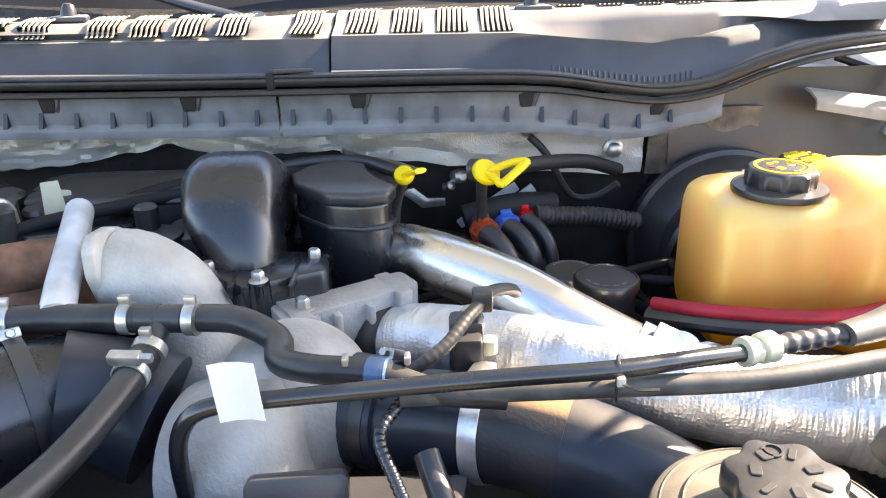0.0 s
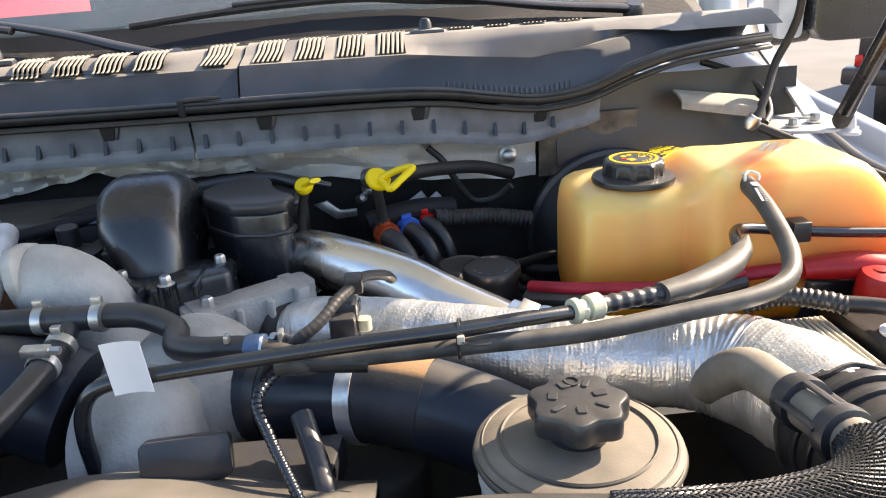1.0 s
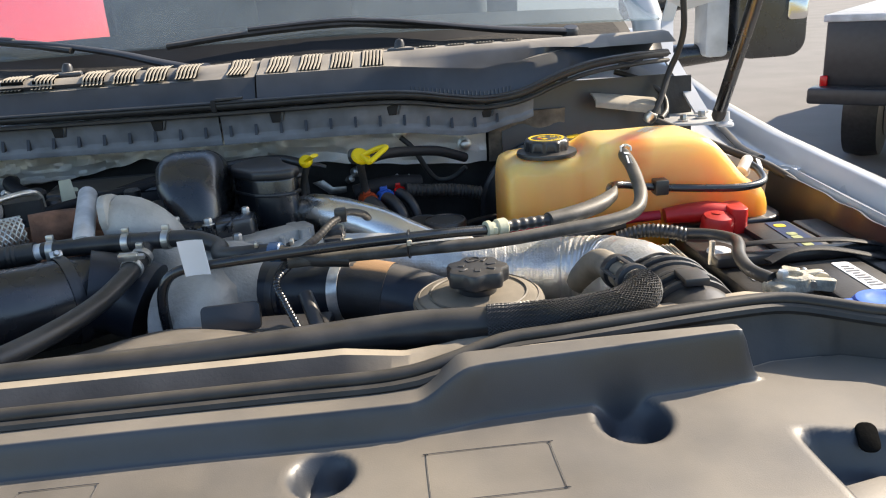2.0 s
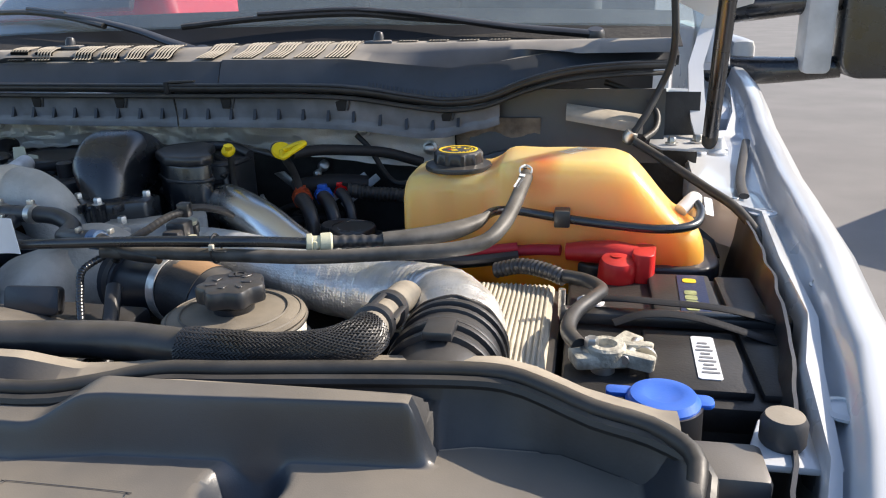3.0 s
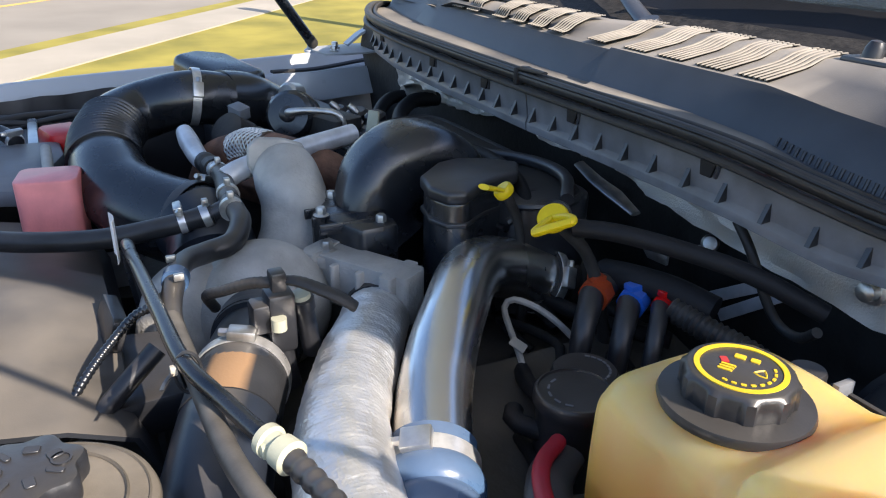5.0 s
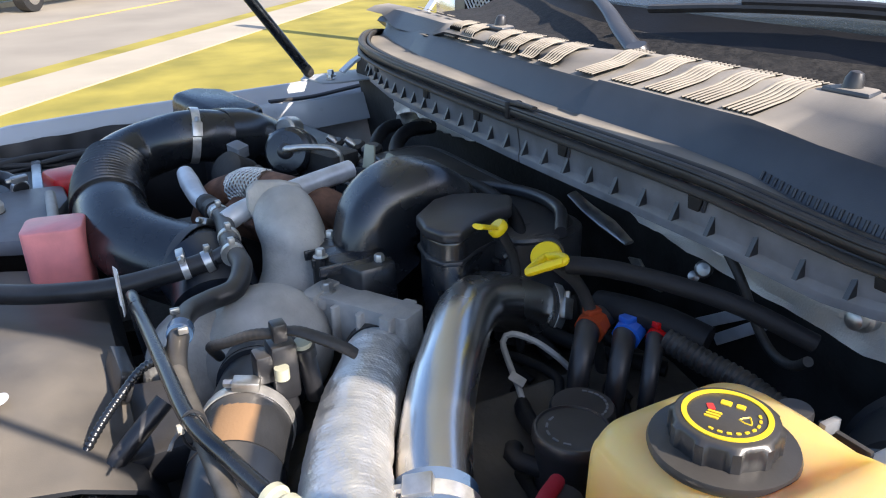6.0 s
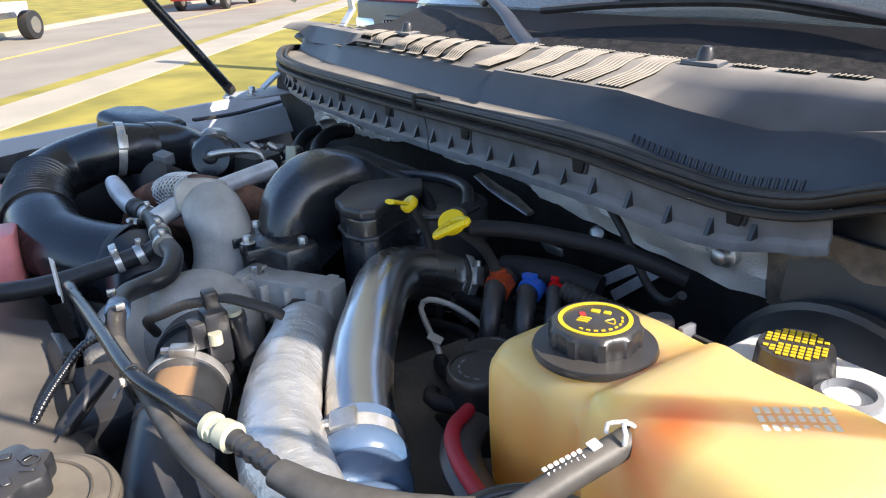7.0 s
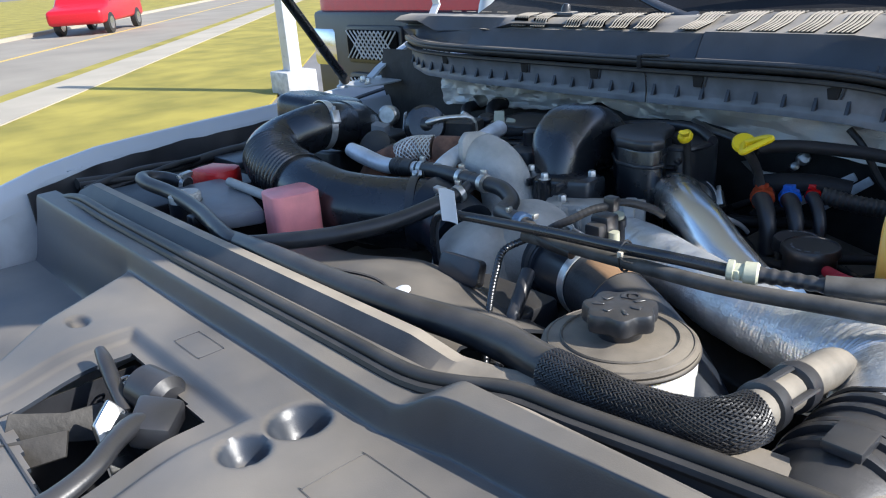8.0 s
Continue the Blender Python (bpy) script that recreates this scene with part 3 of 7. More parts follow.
glass.visible_shadow = False
rows = []
for q in (-0.06, -0.02, 0.03, 0.065):
    rows.append([(x * (1 - 0.12 * q), 1.622 + 0.17 * (x / 0.80) ** 2 + 0.74 * q, 1.377 + 0.02 * (1 - (x / 0.8) ** 2) + 0.50 * q) for x in np.linspace(-0.80, 0.80, 25)])
part("black_band", sheet(rows, 0.002), M["ink_shade"], truck, "black printed band along the foot of the windscreen")
for s in (1, -1):
    part("pillar", tube([(s * 0.875, 1.84, 1.30), (s * 0.87, 1.90, 1.42), (s * 0.83, 2.20, 1.64), (s * 0.78, 2.56, 1.89)], [0.035, 0.035, 0.036, 0.045], 12, 0.03), M["paint"], truck, "white windscreen pillar")
    part("door", box(s * 1.0 - 0.03, s * 1.0 + 0.03, 2.2, 3.5, 0.55, 1.33, 0.02), M["paint"], truck, "white cab door")
part("roof", sheet([[(x, y, 1.90 + 0.03 * (1 - (x / 0.75) ** 2) + 0.02 * math.sin((y - 2.5) * 2.2)) for x in np.linspace(-0.75, 0.75, 15)] for y in np.linspace(2.48, 3.7, 8)], 0.02), M["paint"], truck, "white cab roof", sharp=60)
part("dashboard", sheet([[(x, y, z) for x in np.linspace(-0.80, 0.80, 13)] for y, z in ((1.74, 1.33), (1.80, 1.355), (1.95, 1.36), (2.2, 1.37), (2.32, 1.34), (2.36, 1.1), (2.36, 0.9))], 0.02), M["interior"], truck, "dark dashboard")
part("cab_floor", box(-0.95, 0.95, 1.9, 3.7, 0.55, 0.60, 0.01), M["interior"], truck)
part("cab_rear", box(-0.90, 0.90, 3.62, 3.70, 0.60, 1.88, 0.02), M["interior"], truck)
for s in (1, -1):
    part("seat", box(s * 0.42 - 0.25, s * 0.42 + 0.25, 2.95, 3.10, 0.8, 1.62, 0.06, 3), M["interior"], truck)
rows = []
for v in np.linspace(0, 1, 8):
    rows.append([(-0.23 + 0.40 * u + 0.02 * v, 1.70 + 0.05 * u + (0.20 - 0.03 * u) * v, 1.384 + 0.030 * v + 0.012 * noise.noise((u * 5, v * 3, 2)) + 0.006 * noise.noise((u * 14, v * 9, 5))) for u in np.linspace(0, 1, 16)])
part("dash_paper", sheet(rows, 0.0012), M["label"], truck, "crumpled white sheet lying on the dashboard", sharp=20)
# wheels and the rest of the body below, plain and out of sight
part("cab_side", box(-1.0, 1.0, 1.75, 2.2, 0.5, 1.22, 0.05), M["paint"], truck)

# wing mirror on the driver's side
mirror = part("side_mirror", slab(rounded(0.19, 0.38, 0.045, 5), 0.11, 0.03, 3, m=pose(1.272, 2.16, 1.44, 90, 0, 0)), M["gloss"], truck, "tall black towing mirror")
part("mirror_back", slab(rounded(0.06, 0.20, 0.012, 3), 0.08, 0.01, 2, m=pose(1.135, 2.15, 1.36, 90, 0, 0)), M["apron"], mirror)
part("turn_lamp", slab(rounded(0.055, 0.055, 0.012, 3), 0.02, 0.006, 2, m=pose(1.335, 2.062, 1.37, 90, 0, 0)), M["chrome"], mirror, "clear side repeater in a bright rim")
for dz in (0.05, -0.10):
    part("mirror_arm", tube([(0.93, 2.22, 1.35 + dz * 0.9), (1.04, 2.16, 1.36 + dz), (1.20, 2.12, 1.37 + dz)], [0.048, 0.046, 0.034], 16, 0.02, flat=0.7), M["gloss"], mirror)

for s in (1, -1):
    for y in (0.85, 4.6):
        wheel = part("wheel", lathe([(0.2, -0.14), (0.39, -0.12), (0.41, 0), (0.39, 0.12), (0.2, 0.14)], (s * 0.86, y, 0.405), (1, 0, 0), 32), M["rubber"], truck)
        part("rim", lathe([(0.05, -0.15), (0.24, -0.145), (0.24, 0.145), (0.05, 0.15)], (s * 0.86, y, 0.405), (1, 0, 0), 24), M["chrome"], wheel)
part("bed", box(-1.0, 1.0, 3.75, 5.6, 0.55, 1.35, 0.05), M["paint"], truck, "white cargo bed")


# ---- cowl panel below the windscreen ----
SEAL = [(-0.745, 1.475, 1.300), (-0.705, 1.425, 1.325), (-0.65, 1.375, 1.332), (-0.55, 1.325, 1.328), (-0.40, 1.298, 1.327), (-0.2, 1.288, 1.326), (0.0, 1.285, 1.325),
        (0.2, 1.288, 1.324), (0.29, 1.297, 1.319), (0.36, 1.315, 1.306), (0.42, 1.33, 1.297), (0.48, 1.335, 1.303), (0.54, 1.335, 1.325), (0.60, 1.34, 1.340), (0.68, 1.365, 1.345), (0.75, 1.41, 1.343)]


def seal_at(x):
    xs = [p[0] for p in SEAL]
    return np.interp(x, xs, [p[1] for p in SEAL]), np.interp(x, xs, [p[2] for p in SEAL])


cowl = thing("windscreen_cowl", (0, 1.40, 1.30), "dusty black plastic cowl panel with vent grilles below the windscreen", "cowl panel")


def cowl_back(x):
    """The rear edge of the cowl against the glass."""
    return 1.555 + 0.13 * (x / 0.75) ** 2


def cowl_section(x):
    """The cowl's profile at x, from the seal backwards: the front face, the shoulder, the deck and the drop to the glass."""
    ys, zs = seal_at(x)
    sh = np.interp(x, (-0.7, -0.4, 0, 0.27, 0.33, 0.42, 0.50, 0.60, 0.75), (1.44, 1.385, 1.36, 1.360, 1.358, 1.368, 1.385, 1.42, 1.48))
    top = np.interp(x, (-0.7, -0.5, 0, 0.26, 0.30, 0.42, 0.52, 0.62, 0.75), (1.352, 1.356, 1.358, 1.357, 1.352, 1.340, 1.352, 1.366, 1.368))
    sink = float(np.interp(x, (0.26, 0.30, 0.44, 0.53), (0, 0.014, 0.012, 0))) + float(np.interp(x, (-0.66, -0.60, -0.42, -0.36), (0, 0.020, 0.014, 0)))
    deck = float(np.interp(x, (-0.74, -0.60, -0.40, -0.04, 0.01), (1.430, 1.428, 1.405, 1.402, 1.430)))
    bk = cowl_back(x)
    foot = max(ys + 0.016, sh - 0.022)
    return [(x, ys + 0.006, zs - 0.004), (x, foot - 0.006, zs - 0.004), (x, foot, zs - 0.001), (x, sh - 0.007, top - 0.007), (x, sh, top), (x, sh + 0.012, top + 0.002 - sink * 0.7),
            (x, deck - 0.02, 1.366 - sink * (0.35 if x > 0 else 1.0)), (x, deck, 1.374), (x, deck + 0.03, 1.376), (x, deck + 0.042, 1.373), (x, deck + 0.048, 1.362), (x, deck + 0.050, 1.345)]


# gutter behind the deck, with dead leaves and grit in it
rows = []
for x in np.linspace(-0.74, 0.76, 60):
    bk = cowl_back(x)
    rows.append([(x, cowl_section(x)[-1][1] - 0.002, 1.346), (x, 1.52 + 0.3 * (bk - 1.555), 1.350 + 0.004 * noise.noise((x * 40, 1, 0))), (x, bk - 0.01, 1.356 + 0.006 * noise.noise((x * 50, 5, 0))), (x, bk + 0.03, 1.372), (x, bk + 0.07, 1.383)])
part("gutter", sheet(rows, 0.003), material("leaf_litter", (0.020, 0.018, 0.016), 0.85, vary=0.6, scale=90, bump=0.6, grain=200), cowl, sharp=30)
SEAM = 0.052
for lo, hi in ((-0.74, SEAM - 0.0015), (SEAM + 0.0015, 0.76)):
    part("cowl_half", sheet([cowl_section(x) for x in np.linspace(lo, hi, 70)], 0.003), M["cowl"], cowl, sharp=30)


def deck_point(x, v):
    """A place on the vented deck: v from 0 at the front to 1 at the back."""
    s = cowl_section(x)
    a, b = Vector(s[4]), Vector(s[8])
    y = a.y + (b.y - a.y) * v
    z = np.interp(y, [p[1] for p in s[4:9]], [p[2] for p in s[4:9]])
    return Vector((x, y, z))


def build_vent(x, w, v0, v1, slats=6):
    """A run of slim raised slats over a black sheet that paints the slits' shade, ending in a toothed black patch at
    the rear.
    """
    off = Vector((0, 0, 0.0048))
    if v0 < 0.5:
        # sheet just above the deck, coloured as the shade between the slats
        part("recess_shade", sheet([[deck_point(x + w * (u - 0.5), v0 + (v1 - v0) * v) + Vector((0, 0, 0.0039)) for u in (0, 0.25, 0.5, 0.75, 1)] for v in np.linspace(0, 1, 30)]), M["gap_shade"], vents)
        for k in range(slats):
            xx = x - w / 2 + w * (k + 0.5) / slats
            pts = [deck_point(xx + 0.10 * w * (v - 0.5), v0 + (v1 - v0) * v) + off for v in np.linspace(0, 1, 17)[::2]]
            r = w / slats
            # slats paler than the cowl: sunlight is put into their colour
            part("sunlit_slat", tube(pts, [r * f for f in (0.23, 0.24, 0.26, 0.28, 0.31, 0.34, 0.36, 0.38, 0.38)], 8, 0.02, flat=0.6), M["sunlit_slat"], vents)
    a, b = (v1 + 0.01, min(1.0, v1 + 0.12)) if v0 < 0.5 else (v0, v1)
    # black patch on the deck paints the shade of the rear opening
    part("rear_slot_shade", sheet([[deck_point(x + w * (u - 0.42), a + (b - a) * v) + Vector((0, 0, 0.0046)) for u in (0, 0.5, 1)] for v in np.linspace(0, 1, 5)]), M["gap_shade"], vents)
    for k in range(slats):
        xx = x + w * ((k + 0.6) / slats - 0.42)
        part("tooth", tube([deck_point(xx, a) + Vector((0, 0, 0.0054)), deck_point(xx + 0.002, a + (b - a) * 0.55) + Vector((0, 0, 0.0054))], w / slats * 0.22, 6, 0.02, flat=0.5), M["sunlit_slat"], vents)


vents = part("vent_base", box(0.04, 0.05, 1.40, 1.41, 1.35, 1.352, 0), M["cowl"], cowl)
for x in (0.086, 0.138, 0.190, 0.241):
    build_vent(x, 0.036, 0.03, 0.86, 6)
build_vent(0.022, 0.034, 0.03, 0.80, 6)
for x in (0.335, 0.385, 0.435, 0.485):
    build_vent(x, 0.034, 0.86, 1.0, 6)
for x in (-0.06, -0.11, -0.16, -0.21, -0.29, -0.34):
    build_vent(x, 0.036, 0.03, 0.78, 6)
for x in (-0.43, -0.48, -0.53, -0.58):
    build_vent(x, 0.032, 0.86, 1.0, 5)


def build_nozzle(x):
    c = deck_point(x, 0.86)
    n = part("washer_nozzle", slab([(-0.022, -0.012), (0.026, -0.012), (0.02, 0.014), (-0.015, 0.014)], 0.007, 0.003, m=Matrix.Translation(c)), M["cowl"], cowl)
    part("jet", lathe([(0.009, 0), (0.0085, 0.010), (0.006, 0.016), (0.002, 0.0175)], c + Vector((0.0, 0, 0.004)), (0.1, 0.15, 1), 16), M["plastic"], n)


build_nozzle(0.289)
build_nozzle(-0.262)
# comb of small ribs on the right-hand slope of the front face
for k in range(26):
    x = 0.300 + 0.0066 * k
    s = cowl_section(x)
    a = Vector(s[2]) * 0.95 + Vector(s[3]) * 0.05
    b = Vector(s[2]) * 0.72 + Vector(s[3]) * 0.28
    part("comb_rib", tube([a + Vector((0, -0.003, 0.002)), b + Vector((0, -0.003, 0.002))], 0.0016, 6, 0.02), M["plastic"], cowl)

# rubber seal along the cowl's front
seal_t = thing("cowl_weatherstrip", (0, 1.285, 1.325), "black rubber bonnet weatherstrip along the cowl", "weatherstrip")
part("bulb", tube(SEAL, 0.0068, 12, 0.012), M["rubber"], seal_t)
part("lip", tube([(x, y - 0.004, z - 0.012) for x, y, z in SEAL], 0.006, 10, 0.012, flat=0.6), M["rubber"], seal_t)
part("ridge", tube([(x, y - 0.0055, z + 0.0045) for x, y, z in SEAL], 0.0022, 8, 0.012), M["rubber"], seal_t)
part("rear_lip", tube([(x, y + 0.012, z + 0.002) for x, y, z in SEAL], 0.0040, 10, 0.012), M["rubber"], seal_t)
part("joint", box(-0.008, 0.0, 1.276, 1.296, 1.316, 1.335, 0.002), M["ink_shade"], seal_t)
part("joint_cover", tube([(0.0, 1.284, 1.334), (0.04, 1.285, 1.335)], [0.006, 0.004], 10, 0.01, flat=0.5), M["rubber"], seal_t)

# upright flange with gussets under the seal
flange = thing("cowl_flange", (0, 1.31, 1.26), "black plastic flange with gussets hanging below the cowl seal", "flange")


def flange_at(x, v):
    """A place on the flange: v 0 under the seal, 0.7 at the foot of the gussets, 1 at its lower edge."""
    ys, zs = seal_at(x)
    d, e = np.interp(v, (0, 0.1, 0.7, 1.0), (0.004, 0.007, 0.012, 0.010)), np.interp(v, (0, 0.1, 0.7, 1.0), (0.010, 0.014, 0.046, 0.054))
    k = float(np.interp(x, (0.38, 0.46), (1.0, 0.75)))
    return Vector((x, ys + d, zs - e * k))


for lo, hi in ((-0.70, -0.002), (0.001, 0.50)):
    part("flange_half", sheet([[flange_at(x, v) for x in np.linspace(lo, hi, 50)] for v in (0, 0.1, 0.4, 0.68, 0.72, 0.97, 1.0)] + [[flange_at(x, 1.0) + Vector((0, 0.001, -0.007)) for x in np.linspace(lo, hi, 50)]], 0.003), M["flange"], flange, sharp=30)
for k in range(29):
    x = -0.64 + k * 0.0385
    if x > 0.47 or abs(x - 0.265) < 0.01:
        continue
    top, foot, tip = flange_at(x, 0.36), flange_at(x, 0.78), flange_at(x, 0.78) + Vector((0, -0.012, -0.001))
    g = bmesh.new()
    tri = [top, foot, tip]
    vs = [g.verts.new(p + Vector((d, 0, 0.001))) for d in (-0.0022, 0.0022) for p in tri]
    for f in ((0, 1, 2), (3, 5, 4), (0, 3, 4, 1), (1, 4, 5, 2), (2, 5, 3, 0)):
        g.faces.new([vs[i] for i in f])
    part("gusset", g, M["plastic"], flange)
for x in (-0.47, -0.245, -0.095, 0.085, 0.266, 0.42):
    a, b = flange_at(x, 0.12), flange_at(x, 0.42)
    c = (a + b) / 2
    part("clip_slot", slab([(-0.010, 0.009), (0.010, 0.009), (0.006, -0.009), (-0.006, -0.009)], 0.003, 0.001, m=Matrix.Translation(c + Vector((0, -0.002, 0))) @ pose(0, 0, 0, 84)), M["ink_shade"], flange)
    part("clip_side", tube([a + Vector((0.014, -0.003, 0)), b + Vector((0.009, -0.004, 0))], 0.0018, 6, 0.02), M["cowl"], flange)
part("end_shield", sheet([[(x, y, z) for x in np.linspace(0.45, 0.745, 12)] for y, z in ((1.385, 1.31), (1.384, 1.27), (1.376, 1.235), (1.37, 1.20))], 0.003), M["plastic"], flange)

# crinkled foil insulation on the firewall
rows = []
random.seed(4)
for v in np.linspace(0, 1, 16):
    row = []
    for x in np.linspace(-0.56, 0.424, 140):
        low = np.interp(x, (-0.56, -0.25, -0.154, -0.06, 0.04, 0.14, 0.244, 0.32, 0.424), (1.20, 1.215, 1.236, 1.216, 1.222, 1.206, 1.194, 1.187, 1.182)) + 0.004 * noise.noise((x * 30, 2, 0))
        z = 1.285 - (1.285 - low) * v
        wr = noise.noise((x * 20, z * 70, 3)) * 0.016 + abs(noise.noise((x * 45, z * 60, 8))) * 0.012
        row.append((x, 1.382 + 0.004 * v - wr * float(np.interp(x, (-0.05, 0.12, 0.3), (1.0, 0.6, 0.35))), z))
    rows.append(row)
foil = thing("firewall_insulation", (0, 1.36, 1.2), "crinkled silver foil insulation on the firewall", "insulation")
part("foil_sheet", sheet(rows, 0.002), material("dusty_foil", (0.80, 0.79, 0.77), 0.36, metal=0.25, vary=0.14, scale=24, bump=0.4, grain=500, second=(0.66, 0.61, 0.54)), foil, sharp=30)
for x, z in ((0.276, 1.246), (0.385, 1.218), (-0.33, 1.262), (-0.40, 1.255)):
    y = 1.382
    part("fastener", lathe([(0.012, -0.006), (0.012, 0.003), (0.008, 0.004), (0.008, 0.014), (0.005, 0.016)], (x, y - 0.004, z), (0, -1, 0.1), 16), M["zinc"], foil)
part("tie_cable", tube([(0.276, 1.335, 1.246), (0.296, 1.335, 1.225), (0.318, 1.340, 1.185), (0.335, 1.342, 1.168), (0.36, 1.335, 1.172), (0.38, 1.325, 1.19)], 0.0045, 10, 0.008), M["wire"], foil, "black wire looping below")
part("side_pad", sheet([[(x, 1.374 + 0.012 * v - 0.004 * noise.noise((x * 30, v * 5, 1)), 1.268 - 0.085 * v) for x in np.linspace(0.428, 0.56, 16)] for v in np.linspace(0, 1, 7)], 0.003), M["pad"], foil, "dark stained sound pad")

# ---- front of the bay: radiator sight cover ----
cover = thing("radiator_cover", (0, 0.5, 1.15), "dusty black plastic radiator cover with moulded steps", "radiator cover")
Z0 = 1.153


LATCH = (-0.055, 0.112, 0.388, 0.506)


def ease(a, b, v):
    t = min(1.0, max(0.0, (v - a) / (b - a)))
    return t * t * (3 - 2 * t)


def cover_back(x):
    """The rear edge of the cover's panel."""
    return float(np.interp(x, (-0.66, 0.525, 0.56, 0.62, 0.66, 0.70), (0.622, 0.634, 0.645, 0.645, 0.625, 0.595)))


def block_foot(x):
    """The foot of the moulded step."""
    return float(np.interp(x, (-0.66, 0.25, 0.31, 0.53), (0.584, 0.584, 0.598, 0.614)))


def cover_height(x, y):
    """The moulded height of the cover."""
    z = Z0 - 0.018 * ease(0.48, 0.38, y) + 0.0015 * noise.noise((x * 6, y * 9, 0))
    # raised block on the driver's side, and the low ledge beside it
    foot = block_foot(x)
    z += (0.025 + 0.019 * ease(0.255, 0.300, x)) * (1 - ease(0.519, 0.537, x)) * ease(foot, foot + 0.011, y)
    # the front corner falls below a crease
    crease = 0.549 - 0.28 * (x - 0.537)
    z -= 0.036 * ease(0.522, 0.540, x) * ease(0.0, 0.024, crease - y)
    # the end rises to the seal
    z += 0.036 * ease(0.668, 0.694, x) * ease(0.535, 0.565, y)
    # round scoop at the block's foot, and two dimples
    for cx, cy, rx, ry, dp in ((0.418, 0.583, 0.031, 0.036, 0.030), (0.184, 0.553, 0.026, 0.029, 0.026), (0.187, 0.503, 0.022, 0.022, 0.020), (-0.156, 0.492, 0.020, 0.013, 0.008)):
        d = math.hypot((x - cx) / rx, (y - cy) / ry)
        if d < 1:
            z -= dp * (1 - ease(0.35, 1.0, d))
    # step down towards the headlamp on the passenger side
    z -= 0.080 * ease(-0.205, -0.240, x + 0.6 * (y - 0.50)) * (1 - ease(0.565, 0.592, y))
    # shallow field about the latch
    z -= 0.009 * ease(0.0, 0.016, min(x + 0.10, 0.155 - x, 0.532 - y))
    return z


bm = bmesh.new()
xs, yv = np.linspace(-0.66, 0.698, 330), np.linspace(0, 1, 120)
grid = {}
for i, x in enumerate(xs):
    for j, v in enumerate(yv):
        f, e = block_foot(x), cover_back(x)
        y = float(np.interp(v, (0, 0.70, 0.86, 1.0), (0.36, f - 0.001, f + 0.012, e)))
        if LATCH[0] < x < LATCH[1] and LATCH[2] < y - 0.10 * (0.03 - x) * (1 if y < 0.45 else 0.3) < LATCH[3]:
            continue
        grid[i, j] = bm.verts.new((x, y, cover_height(x, y)))
for i in range(len(xs) - 1):
    for j in range(len(yv) - 1):
        q = [grid.get(k) for k in ((i, j), (i + 1, j), (i + 1, j + 1), (i, j + 1))]
        if all(q):
            bm.faces.new(q)
ext = bmesh.ops.extrude_face_region(bm, geom=list(bm.faces))
bmesh.ops.translate(bm, verts=[v for v in ext["geom"] if isinstance(v, bmesh.types.BMVert)], vec=(0, 0, -0.004))
panel = part("cover_panel", bm, M["cover"], cover, sharp=45)


def front_seal(x):
    """Place of the front seal's bulb."""
    xs = (-0.66, -0.60, -0.46, -0.2, 0.25, 0.285, 0.32, 0.37, 0.46, 0.57, 0.60, 0.635, 0.685)
    ys = (0.615, 0.628, 0.622, 0.622, 0.625, 0.634, 0.645, 0.650, 0.663, 0.676, 0.664, 0.640, 0.620)
    zs = (1.160, 1.182, 1.186, 1.186, 1.186, 1.190, 1.197, 1.198, 1.198, 1.198, 1.197, 1.195, 1.193)
    return float(np.interp(x, xs, ys)), float(np.interp(x, xs, zs))


# rear step of the cover up to the seal, and the flat behind it
xs = np.linspace(-0.64, 0.696, 320)
rows = []
for f in range(9):
    row = []
    for x in xs:
        y, z = front_seal(x)
        yb = cover_back(x)
        zc = cover_height(x, yb) - 0.0025
        y2 = max(yb + 0.001, min(yb + 0.004, y - 0.012))
        y3 = max(y - 0.008, y2 + 0.003)
        y4 = max(y - 0.005, y3 + 0.002)
        prof = [(yb - 0.003, zc), (y2, zc + 0.001), (y3, z - 0.020), (y4, z - 0.006), (max(y + 0.006, y4 + 0.004), z - 0.004), (y + 0.013, z - 0.012), (y + 0.016, z - 0.012), (y + 0.034, z + float(np.interp(x, (0.2, 0.32), (0.006, -0.010)))), (y + 0.046, z + float(np.interp(x, (0.2, 0.32), (0.006, -0.012))))]
        row.append((x, *prof[f]))
    rows.append(row)
part("rear_step", sheet(rows), M["shelf"], cover, sharp=35)
part("corner_fill", slab([(0.69, 0.40), (0.80, 0.44), (0.81, 0.56), (0.77, 0.64), (0.70, 0.63)], 0.03, 0.008, m=pose(0, 0, 1.105)), M["shelf"], cover)
part("corner_shelf", box(0.700, 0.750, 0.615, 0.66, 1.145, 1.166, 0.006), M["cover"], cover)
# diagonal rail that closes the driver's front corner, and the painted nose beyond it
part("front_rail", slab([(0.590, 0.524), (0.735, 0.568), (0.744, 0.558), (0.690, 0.531), (0.640, 0.506), (0.575, 0.486), (0.560, 0.500)], 0.014, 0.004, 2, m=pose(0, 0, 1.113)), M["shelf"], cover, "dusty rail along the front corner")
part("rail_lip", tube([(0.562, 0.487, 1.127), (0.640, 0.508, 1.127), (0.690, 0.533, 1.127), (0.742, 0.560, 1.127)], 0.0022, 6, 0.012), M["shelf"], cover)
nose = sheet([[(0.56 + 0.24 * u, y0 + (y1 - y0) * u, z) for u in np.linspace(0, 1, 9)] for y0, y1, z in ((0.478, 0.584, 1.112), (0.470, 0.572, 1.117), (0.44, 0.53, 1.113), (0.40, 0.47, 1.095), (0.37, 0.43, 1.05))], 0.003)
